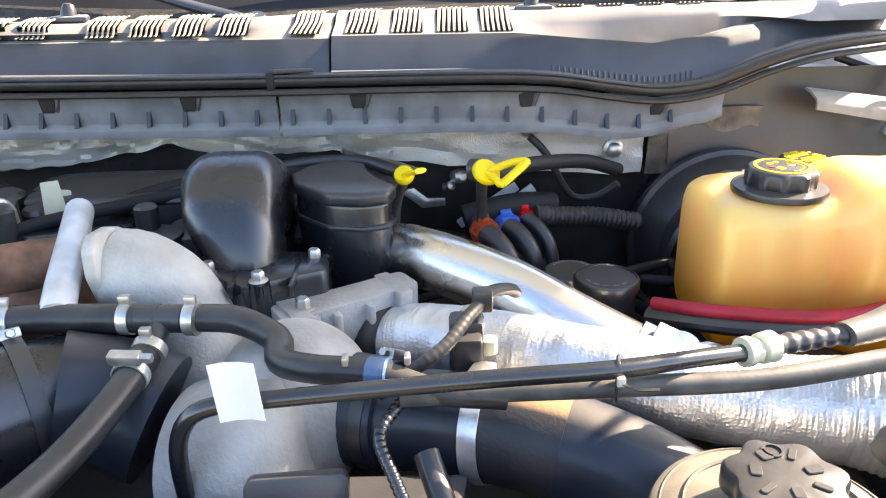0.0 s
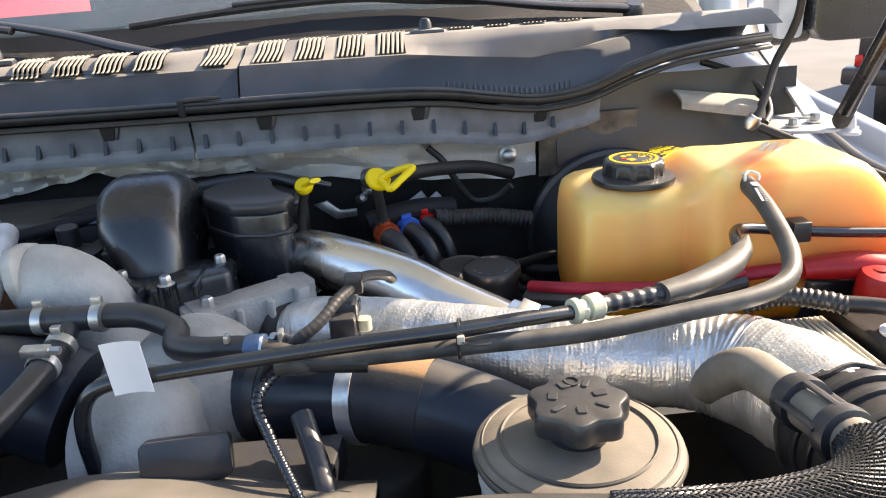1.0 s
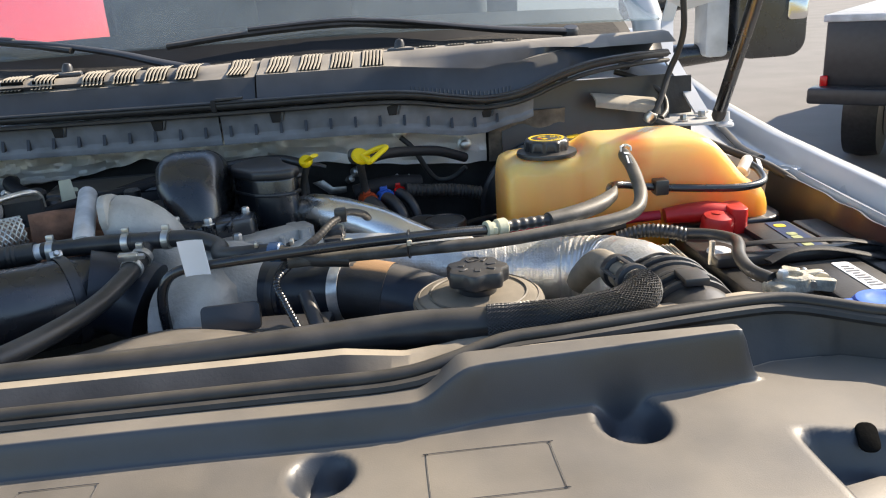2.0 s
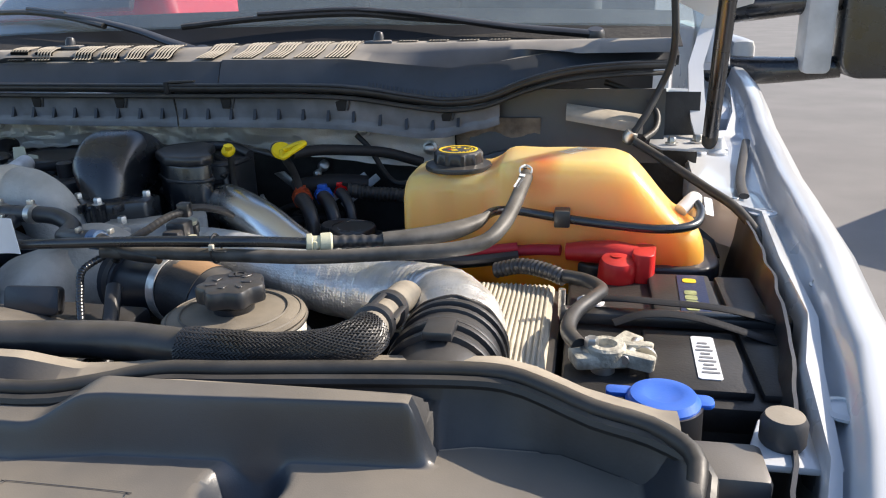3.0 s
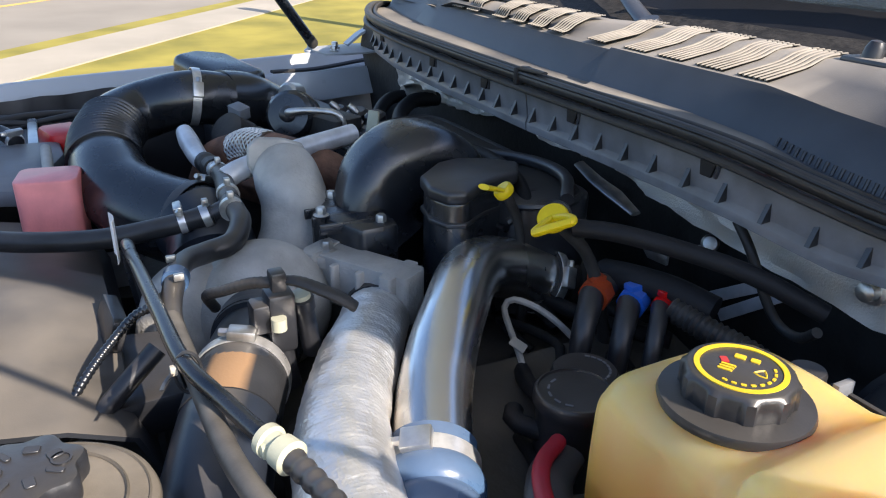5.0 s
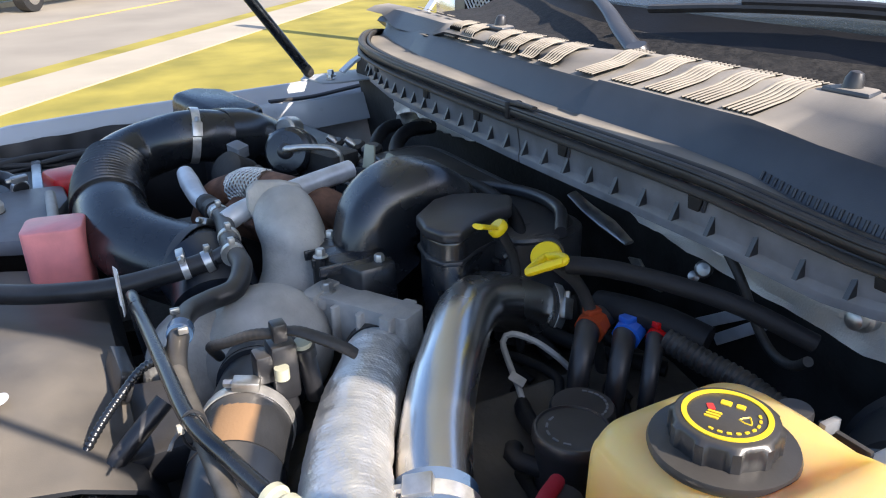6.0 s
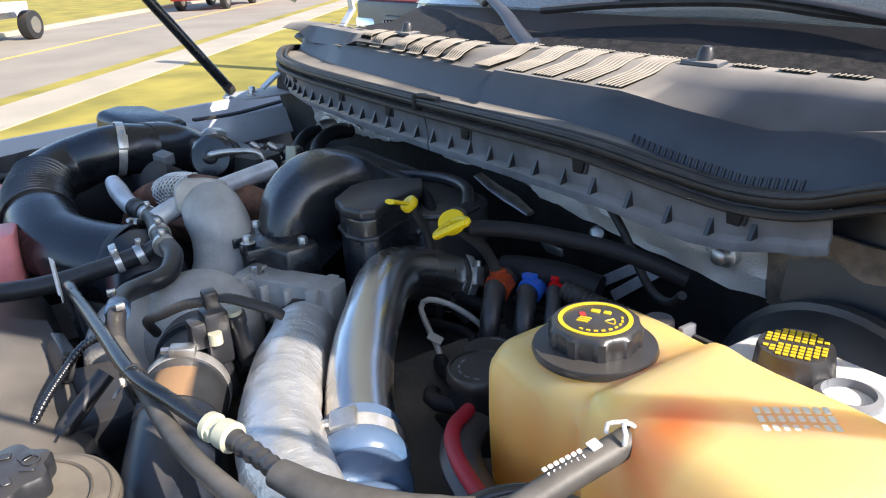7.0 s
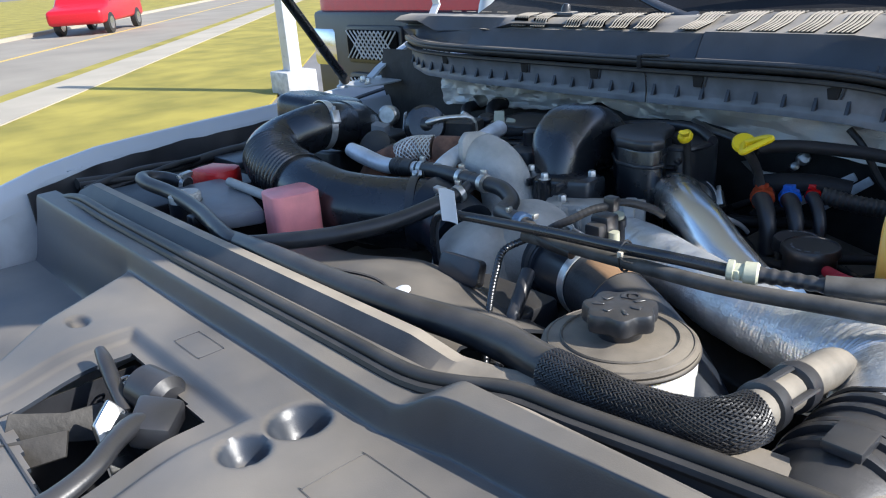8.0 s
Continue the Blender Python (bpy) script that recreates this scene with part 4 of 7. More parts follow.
part("nose_panel", nose, M["paint"], truck, "white painted nose panel beside the headlamp", sharp=60)
# moulded outlines of the empty label fields
for cx, cy, w, h in ((0.304, 0.535, 0.090, 0.055), (-0.001, 0.556, 0.055, 0.026)):
    loop = [(cx + x, cy + y) for x, y in rounded(w, h, 0.004, 2)]
    pts = [(x, y, cover_height(x, y) + 0.0008) for x, y in loop] + [(loop[0][0], loop[0][1], cover_height(*loop[0]) + 0.0008)]
    part("field_outline", tube(pts, 0.0003, 5, 0.01), M["cover"], cover)
for cx, cy in ((0.572, 0.533),):
    # black pad on the surface, painted as the shade in a slot
    part("slot_shade", slab(rounded(0.015, 0.022, 0.006), 0.003, 0.001, m=pose(cx, cy, cover_height(cx, cy) + 0.001, 38, 0, -12)), M["gap_shade"], cover)
rb = slab(rounded(0.07, 0.028, 0.006), 0.022, 0.006, m=pose(0.545, 0.497, cover_height(0.545, 0.497) - 0.010, 8, 0, 12))
part("rib_block", rb, M["cover"], cover)
for x, y in ((0.335, 0.672), (-0.30, 0.655), (0.10, 0.653), (0.452, 0.692)):
    part("push_pin", lathe([(0.009, 0), (0.009, 0.0015), (0.006, 0.003), (0.002, 0.003)], (x, y, 1.175 if x < 0.3 else 1.187), (0, 0, 1), 16), M["plastic"], cover)
part("lock_plate", slab(rounded(0.05, 0.022, 0.004), 0.003, 0.001, m=pose(0.34, 0.46, cover_height(0.34, 0.46) + 0.003)), M["label"], cover, "pale plate with printed squares")
for k in range(3):
    part("print_mark", slab(rounded(0.008, 0.008, 0.001, 1), 0.0008, 0, m=pose(0.327 + 0.013 * k, 0.46, cover_height(0.34, 0.46) + 0.0062)), M["ink_shade"], cover)

fs = thing("front_weatherstrip", (0, 0.63, 1.18), "black rubber weatherstrip along the radiator cover", "weatherstrip")
path = [(x, *front_seal(x)) for x in (-0.64, -0.55, -0.40, -0.2, 0.0, 0.15, 0.24, 0.285, 0.33, 0.38, 0.46, 0.54, 0.58, 0.61, 0.64, 0.675)]
path += [(0.697, 0.600, 1.192), (0.698, 0.582, 1.187), (0.692, 0.558, 1.172), (0.686, 0.540, 1.154)]
part("bulb", tube(path, 0.0062, 10, 0.01), M["rubber"], fs)
part("foot", tube([(x + (0.006 if i > 15 else 0), y - 0.007, z - 0.006) for i, (x, y, z) in enumerate(path)], 0.005, 8, 0.012), M["rubber"], fs)

# bonnet latch in its opening
latch = thing("bonnet_latch", (0.03, 0.45, 1.10), "steel bonnet latch with a black release lever in an opening", "latch")
# added floor, painted near-black as the shade deep in the opening
part("well", box(-0.09, 0.14, 0.36, 0.53, 1.015, 1.03, 0.004), M["ink_shade"], latch)
part("well_side", sheet([[(x, y, z) for x, y in ((-0.062, 0.38), (-0.062, 0.512), (0.118, 0.512), (0.118, 0.38), (-0.062, 0.38))] for z in (1.128, 1.03)], 0.002), M["plastic"], latch)
part("bracket", slab([(-0.06, -0.012), (0.03, -0.016), (0.045, 0.0), (0.02, 0.018), (-0.01, 0.012), (-0.055, 0.016)], 0.004, 0.001, m=pose(-0.020, 0.440, 1.112, 60, 12, 75)), M["dark"], latch, "bright zinc bracket")
part("bracket", slab([(-0.03, -0.014), (0.03, -0.012), (0.034, 0.010), (-0.026, 0.014)], 0.004, 0.001, m=pose(0.006, 0.394, 1.118, 45, -8, 60)), M["dark"], latch)
part("jaw", slab([(-0.02, -0.05), (0.012, -0.045), (0.02, 0.02), (0.004, 0.045), (-0.016, 0.03)], 0.008, 0.002, m=pose(0.045, 0.455, 1.110, 70, 0, 100)), M["steel"], latch)
part("striker_rod", tube([(-0.048, 0.480, 1.162), (-0.030, 0.478, 1.158), (-0.004, 0.474, 1.148), (0.030, 0.470, 1.132)], [0.005, 0.007, 0.007, 0.006], 12, 0.006), M["plastic"], latch)
part("spring", tube([(-0.02 + 0.006 * math.cos(k * 1.2) + 0.0012 * k, 0.487 + 0.006 * math.sin(k * 1.2), 1.140 - 0.0004 * k) for k in range(32)], 0.0014, 6, 0.004), M["steel"], latch)
part("actuator", lathe([(0.012, -0.024), (0.020, -0.020), (0.021, 0.014), (0.014, 0.022)], (0.036, 0.497, 1.142), (0.85, 0.2, -0.1), 24), M["plastic"], latch)
part("lever_block", slab([(-0.024, -0.018), (0.022, -0.022), (0.028, 0.012), (-0.014, 0.022)], 0.024, 0.006, 2, m=pose(0.080, 0.478, 1.132, -10, 8, -30)), M["plastic"], latch)
part("lever", tube([(0.082, 0.474, 1.146), (0.086, 0.460, 1.152), (0.103, 0.437, 1.153), (0.120, 0.415, 1.150), (0.130, 0.385, 1.146), (0.136, 0.355, 1.145)], [0.009, 0.010, 0.009, 0.009, 0.010, 0.012], 14, 0.008, flat=0.75), M["plastic"], latch)
lampbox = thing("headlamp_housing", (-0.40, 0.40, 1.05), "black headlamp housing below the front panel", "headlamp")
part("housing", box(-0.56, -0.27, 0.30, 0.405, 1.02, 1.128, 0.012), M["gloss"], lampbox)
part("lens", sheet([[(x, 0.30 - 0.01 * math.sin((x + 0.56) * 10), z) for x in np.linspace(-0.56, -0.27, 12)] for z in (1.02, 1.07, 1.12)], 0.004), M["chrome"], lampbox)


# ---- coolant reservoir ----
def build_coolant_tank():
    tank = thing("coolant_reservoir", (0.58, 1.13, 1.10), "amber translucent coolant reservoir with black screw cap", "coolant reservoir")
    # cross-sections along x: (x, front y, back y, bottom z, top z)
    secs = [(0.408, 1.092, 1.185, 1.118, 1.222), (0.414, 1.080, 1.197, 1.106, 1.236), (0.428, 1.075, 1.203, 1.102, 1.241), (0.470, 1.075, 1.205, 1.100, 1.243),
            (0.508, 1.074, 1.202, 1.100, 1.243), (0.522, 1.068, 1.196, 1.100, 1.250), (0.534, 1.060, 1.184, 1.100, 1.260), (0.56, 1.056, 1.174, 1.098, 1.264),
            (0.62, 1.052, 1.172, 1.098, 1.266), (0.665, 1.050, 1.170, 1.098, 1.265), (0.684, 1.049, 1.169, 1.098, 1.258), (0.703, 1.048, 1.168, 1.098, 1.239),
            (0.722, 1.047, 1.166, 1.098, 1.216), (0.738, 1.047, 1.165, 1.098, 1.199), (0.750, 1.049, 1.162, 1.100, 1.193), (0.762, 1.054, 1.156, 1.104, 1.184), (0.769, 1.066, 1.146, 1.112, 1.168)]
    bm = bmesh.new()
    rings = []
    for x, y0, y1, z0, z1 in secs:
        w, h = y1 - y0, z1 - z0
        r = min(0.022, h * 0.35)
        loop = rounded(w, h, r, 5)
        rings.append([bm.verts.new((x, (y0 + y1) / 2 + a, (z0 + z1) / 2 + b)) for a, b in loop])
    n = len(rings[0])
    for a, b in zip(rings, rings[1:]):
        for j in range(n):
            bm.faces.new((a[j], a[(j + 1) % n], b[(j + 1) % n], b[j]))
    bm.faces.new(rings[0])
    bm.faces.new(rings[-1])
    bmesh.ops.recalc_face_normals(bm, faces=bm.faces)
    bmesh.ops.subdivide_edges(bm, edges=bm.edges, cuts=2, use_grid_fill=True, smooth=0.4)
    # moulded bosses on the top and shallow ribs in the front wall
    for v in bm.verts:
        for at, r, push in (((0.538, 1.068, 1.254), 0.016, (0, -0.004, 0.007)), ((0.579, 1.120, 1.266), 0.012, (0, 0, 0.003)), ((0.545, 1.150, 1.262), 0.030, (0, 0.0, 0.003))):
            d = (v.co - Vector(at)).length / r
            if d < 1:
                v.co += Vector(push) * (1 - d * d) ** 2
        if v.co.y < 1.09 and v.co.z < 1.225:
            v.co.y += 0.0016 * math.sin(v.co.x * 150)
    body = part("tank", bm, M["amber"], tank, sharp=70)
    part("base_skirt", slab(rounded(0.372, 0.150, 0.03), 0.016, 0.005, m=pose(0.600, 1.128, 1.090)), M["plastic"], tank)
    part("base_tray", slab(rounded(0.172, 0.140, 0.036, 6), 0.062, 0.010, 3, m=pose(0.702, 1.108, 1.088)), M["plastic"], tank, "black rounded tray round the tank's foot")
    cx, cy = 0.473, 1.124
    neck = part("neck", lathe([(0.030, 0), (0.030, 0.012)], (cx, cy, 1.236)), M["amber"], tank)
    part("flange", lathe([(0.030, 0), (0.041, 0.0), (0.042, 0.003), (0.041, 0.006), (0.030, 0.008)], (cx, cy, 1.243), seg=48), M["plastic"], tank)
    ribs = lambda a, r, h: 1.0 + (0.055 if math.cos(a * 10) > 0.55 and 0.002 < h < 0.0172 and r > 0.02 else 0.0)
    cap = part("cap", lathe([(0.028, 0), (0.0295, 0.003), (0.0295, 0.015), (0.0285, 0.0175), (0.027, 0.0185), (0.001, 0.0185)], (cx, cy, 1.248), seg=80, lobes=ribs), M["plastic"], tank, "black screw cap with yellow print")
    top = 1.248 + 0.0185
    part("printed_ring", lathe([(0.0215, 0), (0.0245, 0), (0.0245, 0.0006), (0.0215, 0.0006)], (cx, cy, top), seg=48, closed=True), M["yellow_ink"], cap)
    for dx, dy, w, h, mt, turn in ((-0.008, 0.008, 0.006, 0.0045, "yellow_ink", 30), (-0.001, 0.012, 0.005, 0.004, "yellow_ink", 30), (-0.010, -0.002, 0.004, 0.006, "red", 60), (-0.005, -0.004, 0.008, 0.0016, "yellow_ink", 30), (-0.004, -0.0065, 0.008, 0.0016, "yellow_ink", 30), (-0.003, -0.009, 0.008, 0.0016, "yellow_ink", 30)):
        part("print_mark", slab(rounded(w, h, 0.0006, 1), 0.0006, 0, m=pose(cx + dx, cy + dy, top, 0, 0, turn)), M[mt], cap)
    part("warning_triangle", tube([(cx + 0.008, cy + 0.009, top), (cx + 0.0135, cy + 0.004, top), (cx + 0.0065, cy + 0.0025, top), (cx + 0.008, cy + 0.009, top)], 0.0006, 4, 0.004), M["yellow_ink"], cap)
    for k in range(9):
        turn = radians(-75 + 16 * k)
        part("print_mark", slab(rounded(0.0028, 0.0016, 0.0004, 1), 0.0006, 0, m=pose(cx + 0.0175 * math.cos(turn), cy + 0.0175 * math.sin(turn), top, 0, 0, math.degrees(turn) + 90)), M["yellow_ink"], cap)
    # moulded bosses and faint raised letters
    part("spout", lathe([(0.007, 0), (0.007, 0.03)], (0.562, 1.082, 1.252), (0.05, -1, -0.18), 16), M["raised"], tank)
    for k in range(8):
        for q in range(3):
            u, w = -0.0175 + 0.005 * k, -0.008 + 0.008 * q
            part("raised_print", slab(rounded(0.0036, 0.0062, 0.0008, 1), 0.0014, 0.0004, 1, m=pose(0.618 + 0.62 * u - 0.78 * w, 1.124 + 0.78 * u + 0.62 * w, 1.2656, 0, 0, 52)), M["pale"], tank)
    return tank


build_coolant_tank()


def build_brake_tank():
    t = thing("brake_fluid_reservoir", (0.575, 1.23, 1.138), "milky white brake fluid reservoir with a yellow-printed black cap", "brake fluid reservoir")
    part("tank", slab(rounded(0.15, 0.085, 0.02), 0.085, 0.014, 3, m=pose(0.575, 1.232, 1.138)), M["milk"], t)
    ribs = lambda a, r, h: 1.0 + (0.06 if math.cos(a * 12) > 0.4 and 0.002 < h < 0.018 else 0.0)
    cap = part("cap", lathe([(0.0235, 0), (0.0245, 0.003), (0.0245, 0.018), (0.0235, 0.0215), (0.001, 0.022)], (0.549, 1.233, 1.221), seg=72, lobes=ribs), M["plastic"], t)
    for j in range(9):
        for k in range(9):
            u, w = -0.0176 + 0.0044 * k, -0.0176 + 0.0044 * j
            if math.hypot(u, w) < 0.0205 and abs(w - 0.25 * u) > 0.0022:
                part("print_mark", slab(rounded(0.0033, 0.0030, 0.0004, 1), 0.0006, 0, m=pose(0.549 + 0.9 * u - 0.44 * w, 1.233 + 0.44 * u + 0.9 * w, 1.2431, 0, 0, 26)), M["yellow_ink"], cap)
    part("neck_ring", lathe([(0.020, 0), (0.020, 0.01), (0.016, 0.012), (0.015, 0.004)], (0.590, 1.228, 1.217), closed=True), M["grey"], t)
    part("sensor_plug", lathe([(0.011, -0.03), (0.0115, 0.0), (0.0105, 0.002), (0.001, 0.002)], (0.461, 1.200, 1.236), seg=20), M["plastic"], t)
    part("plug_latch", box(0.468, 0.505, 1.2035, 1.2075, 1.222, 1.228, 0.001), M["plastic"], t)
    part("plug_latch", box(0.468, 0.505, 1.2135, 1.2175, 1.222, 1.228, 0.001), M["plastic"], t)
    part("plug_tab", box(0.476, 0.481, 1.2030, 1.2180, 1.226, 1.236, 0.001), M["grey"], t)


build_brake_tank()

booster = thing("brake_booster", (0.50, 1.37, 1.05), "round black brake booster on the firewall", "brake booster")
part("shell", lathe([(0.05, -0.09), (0.09, -0.08), (0.105, -0.06), (0.11, -0.045), (0.116, -0.043), (0.116, -0.033), (0.11, -0.03), (0.10, 0.02)], (0.52, 1.39, 1.105), (0, 1, 0), 48), M["plastic"], booster)
part("rim_rib", lathe([(0.085, -0.118), (0.09, -0.121), (0.095, -0.117)], (0.52, 1.39, 1.105), (0, 1, 0), 48), M["plastic"], booster)

# ---- power steering reservoir ----
psr = thing("power_steering_reservoir", (0.327, 0.774, 1.06), "white power steering reservoir with dusty black lid and cap", "fluid reservoir")
part("body", lathe([(0.050, 0), (0.0580, 0.01), (0.0605, 0.098), (0.0618, 0.102), (0.0618, 0.1170)], (0.327, 0.774, 1.062), seg=48), M["milk"], psr)
lid = part("lid", lathe([(0.0615, 0.1168), (0.0640, 0.1168), (0.0645, 0.1185), (0.0638, 0.1200), (0.0628, 0.1206), (0.0630, 0.1225), (0.0600, 0.1245), (0.050, 0.1265), (0.020, 0.1285)], (0.327, 0.774, 1.062), seg=64), M["lid"], psr, "dusty black lid with a stepped rim")
star = lambda a, r, h: 1.0 + (0.085 * math.cos(a * 7) if r > 0.022 and h > 0.008 else 0.0)
cap = part("cap", lathe([(0.018, 0), (0.0185, 0.006), (0.0235, 0.009), (0.028, 0.011), (0.0285, 0.013), (0.0285, 0.023), (0.0272, 0.0255), (0.0255, 0.0262), (0.001, 0.0262)], (0.327, 0.774, 1.190), seg=84, lobes=star), M["plastic"], psr, "black scalloped cap with moulded symbols")
for rr, hh in ((0.0585, 1.1865), (0.047, 1.1895)):
    part("lid_ring", lathe([(rr - 0.0012, 0), (rr, 0.0012), (rr + 0.0012, 0)], (0.327, 0.774, hh), seg=56, closed=True), M["lid"], lid)
tz = 1.2162
for a, rr, w, h in ((10, 0.014, 0.009, 0.006), (60, 0.017, 0.010, 0.004), (110, 0.016, 0.008, 0.007), (165, 0.015, 0.006, 0.009), (215, 0.017, 0.010, 0.004), (265, 0.014, 0.008, 0.006), (320, 0.016, 0.009, 0.004)):
    part("moulded_mark", slab(rounded(w, h, 0.001, 1), 0.0011, 0.0004, 1, m=pose(0.327 + rr * math.cos(radians(a)), 0.774 + rr * math.sin(radians(a)), tz, 0, 0, a)), M["plastic"], cap)
part("moulded_ring", lathe([(0.0042, 0), (0.0055, 0), (0.0055, 0.0011), (0.0042, 0.0011)], (0.327, 0.792, tz), seg=24, closed=True), M["plastic"], cap)

# ---- intake ducts and charge pipes ----
duct = thing("foil_wrapped_duct", (0.40, 0.92, 1.05), "charge air duct wrapped in crinkled aluminised sleeve", "air duct")
FOIL = [(0.118, 1.058, 1.138), (0.167, 1.032, 1.150), (0.258, 0.978, 1.158), (0.332, 0.947, 1.155), (0.395, 0.935, 1.148), (0.45, 0.920, 1.148), (0.487, 0.898, 1.149), (0.513, 0.848, 1.151), (0.520, 0.800, 1.151)]


def crinkle(s):
    return 1.0 + 0.0075 * math.sin(s * 230 + 1.5 * math.sin(s * 47)) ** 8 + 0.0022 * math.sin(s * 1700) + 0.012 * math.sin(s * 90) * math.sin(s * 37) + (0.012 * math.sin(s * 900) if 0.36 < s < 0.42 else 0)


bm = tube(FOIL, [0.0305, 0.0315, 0.0325, 0.0335, 0.0350, 0.0380, 0.0430, 0.0460, 0.0450], 48, 0.0008, crinkle)
for v in bm.verts:
    v.co += Vector(noise.noise_vector(v.co * 40)) * 0.0016 + Vector(noise.noise_vector(v.co * 260)) * 0.0004
part("sleeve", bm, M["foil"], duct, "crinkled silver foil sleeve", sharp=40)
part("boot", tube([(0.068, 1.092, 1.120), (0.093, 1.074, 1.131), (0.126, 1.053, 1.140)], 0.0325, 28, 0.003, lambda s: 1 + 0.035 * math.sin(s * 330)), M["rubber"], duct)
CUFF = [(0.519, 0.812, 1.149), (0.521, 0.780, 1.153), (0.522, 0.745, 1.154), (0.522, 0.715, 1.150), (0.521, 0.695, 1.145)]
part("cuff", tube(CUFF, [0.047, 0.046, 0.045, 0.045, 0.045], 36, 0.004), M["plastic"], duct, "black plastic coupling")
for i, (y, r) in enumerate(((0.790, 0.049), (0.775, 0.0485), (0.752, 0.049), (0.744, 0.0495), (0.726, 0.048))):
    part("ring", lathe([(r - 0.004, -0.004), (r, -0.003), (r + 0.0008, 0), (r, 0.003), (r - 0.004, 0.004)], (0.5215, y, 1.1535), (0, -1, 0), 40), M["plastic"], duct)
part("locking_tab", box(0.510, 0.534, 0.715, 0.745, 1.198, 1.206, 0.002), M["plastic"], duct)
part("edge_cord", tube([(0.5195 + 0.0475 * math.cos(a), 0.808 + 0.002 * math.sin(a * 9), 1.150 + 0.0475 * math.sin(a)) for a in np.linspace(0, 2 * math.pi, 30)], 0.002, 6, 0.006), M["dark"], duct)

pipe = thing("charge_pipe", (0.22, 1.10, 1.05), "bare steel charge pipe with a blue silicone boot", "charge pipe")
PIPE = [(0.104, 1.268, 1.122), (0.113, 1.235, 1.142), (0.140, 1.154, 1.178), (0.216, 1.086, 1.176), (0.274, 1.042, 1.156), (0.330, 1.012, 1.134)]
part("pipe", tube(PIPE, [0.0325, 0.0325, 0.0290, 0.0280, 0.0290, 0.0295], 48, 0.004), M["pipe"], pipe, "bare steel pipe with weld tint", sharp=70)
part("inlet_boot", tube([(0.100, 1.300, 1.105), (0.104, 1.268, 1.122), (0.113, 1.238, 1.140)], [0.0375, 0.0365, 0.0365], 28, 0.004, lambda s: 1 + 0.03 * math.sin(s * 400)), M["rubber"], pipe)
band((0.110, 1.246, 1.136), (0.15, -0.88, 0.44), 0.0375, 0.012, pipe, screw=(0.9, 0, 0.45))
BOOT = [(0.318, 1.018, 1.139), (0.345, 1.004, 1.130), (0.375, 0.990, 1.122), (0.405, 0.976, 1.110), (0.432, 0.962, 1.092)]
part("silicone_boot", tube(BOOT, 0.0335, 40, 0.002, lambda s: 0.97 + (0.17 * math.sqrt(abs(math.sin((s - 0.022) * math.pi / 0.026))) if s > 0.022 else 0)), M["boot"], pipe, "glossy blue ribbed silicone boot")
for k in range(3):
    c = Vector(BOOT[1]).lerp(Vector(BOOT[3]), 0.17 + 0.36 * k)
    ax = (Vector(BOOT[3]) - Vector(BOOT[1])).normalized()
    part("wire_ring", lathe([(0.0335, -0.0012), (0.0355, 0), (0.0335, 0.0012)], c, ax, 40), M["steel"], pipe)
band((0.333, 1.010, 1.134), (0.83, -0.46, -0.30), 0.0335, 0.014, pipe, screw=(-0.1, -0.25, 1))

hose_in = thing("intake_hose", (0.25, 0.88, 1.05), "thick black rubber intake hose with steel band clamp", "intake hose")
BIG = [(0.100, 0.955, 1.138), (0.130, 0.940, 1.141), (0.211, 0.906, 1.150), (0.291, 0.872, 1.132), (0.350, 0.846, 1.092), (0.410, 0.81, 1.03)]
part("hose", tube(BIG, [0.0360, 0.0360, 0.0360, 0.0370, 0.0390, 0.0410], 36, 0.006), M["intake"], hose_in, sharp=70)
part("collar", tube([(0.070, 0.968, 1.136), (0.100, 0.955, 1.139), (0.128, 0.941, 1.142)], [0.042, 0.042, 0.0395], 30, 0.006), M["intake"], hose_in, "dusty rubber collar")
# added cuff whose brown top paints the sun patch on the dusty hose
part("cuff", tube([(0.192, 0.914, 1.149), (0.218, 0.903, 1.1495), (0.242, 0.893, 1.147)], [0.0366, 0.0367, 0.0370], 36, 0.006), M["sun_patch_cuff"], hose_in, "added rubber cuff, brown on top for a sun patch on dust")
band((0.190, 0.9145, 1.1485), (0.92, -0.38, 0.08), 0.0372, 0.013, hose_in, screw=(0.10, 0.05, 1))
band((0.118, 0.946, 1.141), (0.89, -0.44, 0.05), 0.0395, 0.010, hose_in, mat=M["plastic"], screw=(0, 0.6, 0.8))

air = thing("air_intake_tube", (-0.36, 0.92, 1.08), "large satin black air intake tube with pleated bellows", "air intake tube")
AIR = [(-0.452, 1.050, 1.226), (-0.441, 0.996, 1.236), (-0.461, 0.940, 1.220), (-0.441, 0.898, 1.211), (-0.395, 0.878, 1.203)]
part("elbow", tube(AIR, [0.040, 0.0385, 0.0415, 0.0410, 0.0395], 48, 0.006), M["gloss"], air, sharp=70)
part("bellows", tube([(-0.424, 0.889, 1.208), (-0.382, 0.874, 1.201), (-0.345, 0.868, 1.196), (-0.300, 0.865, 1.189)], [0.0430, 0.0425, 0.0435, 0.0445], 48, 0.0011, lambda s: 1.0 + 0.075 * math.sin(s * 2 * math.pi / 0.0098)), M["gloss"], air, "pleated rubber bellows", sharp=70)
part("lower_elbow", tube([(-0.312, 0.866, 1.191), (-0.270, 0.866, 1.184), (-0.222, 0.875, 1.173), (-0.170, 0.905, 1.163), (-0.130, 0.938, 1.158), (-0.100, 0.958, 1.156)], [0.0430, 0.0450, 0.0465, 0.0490, 0.0500, 0.0480], 48, 0.006), M["gloss"], air, sharp=70)
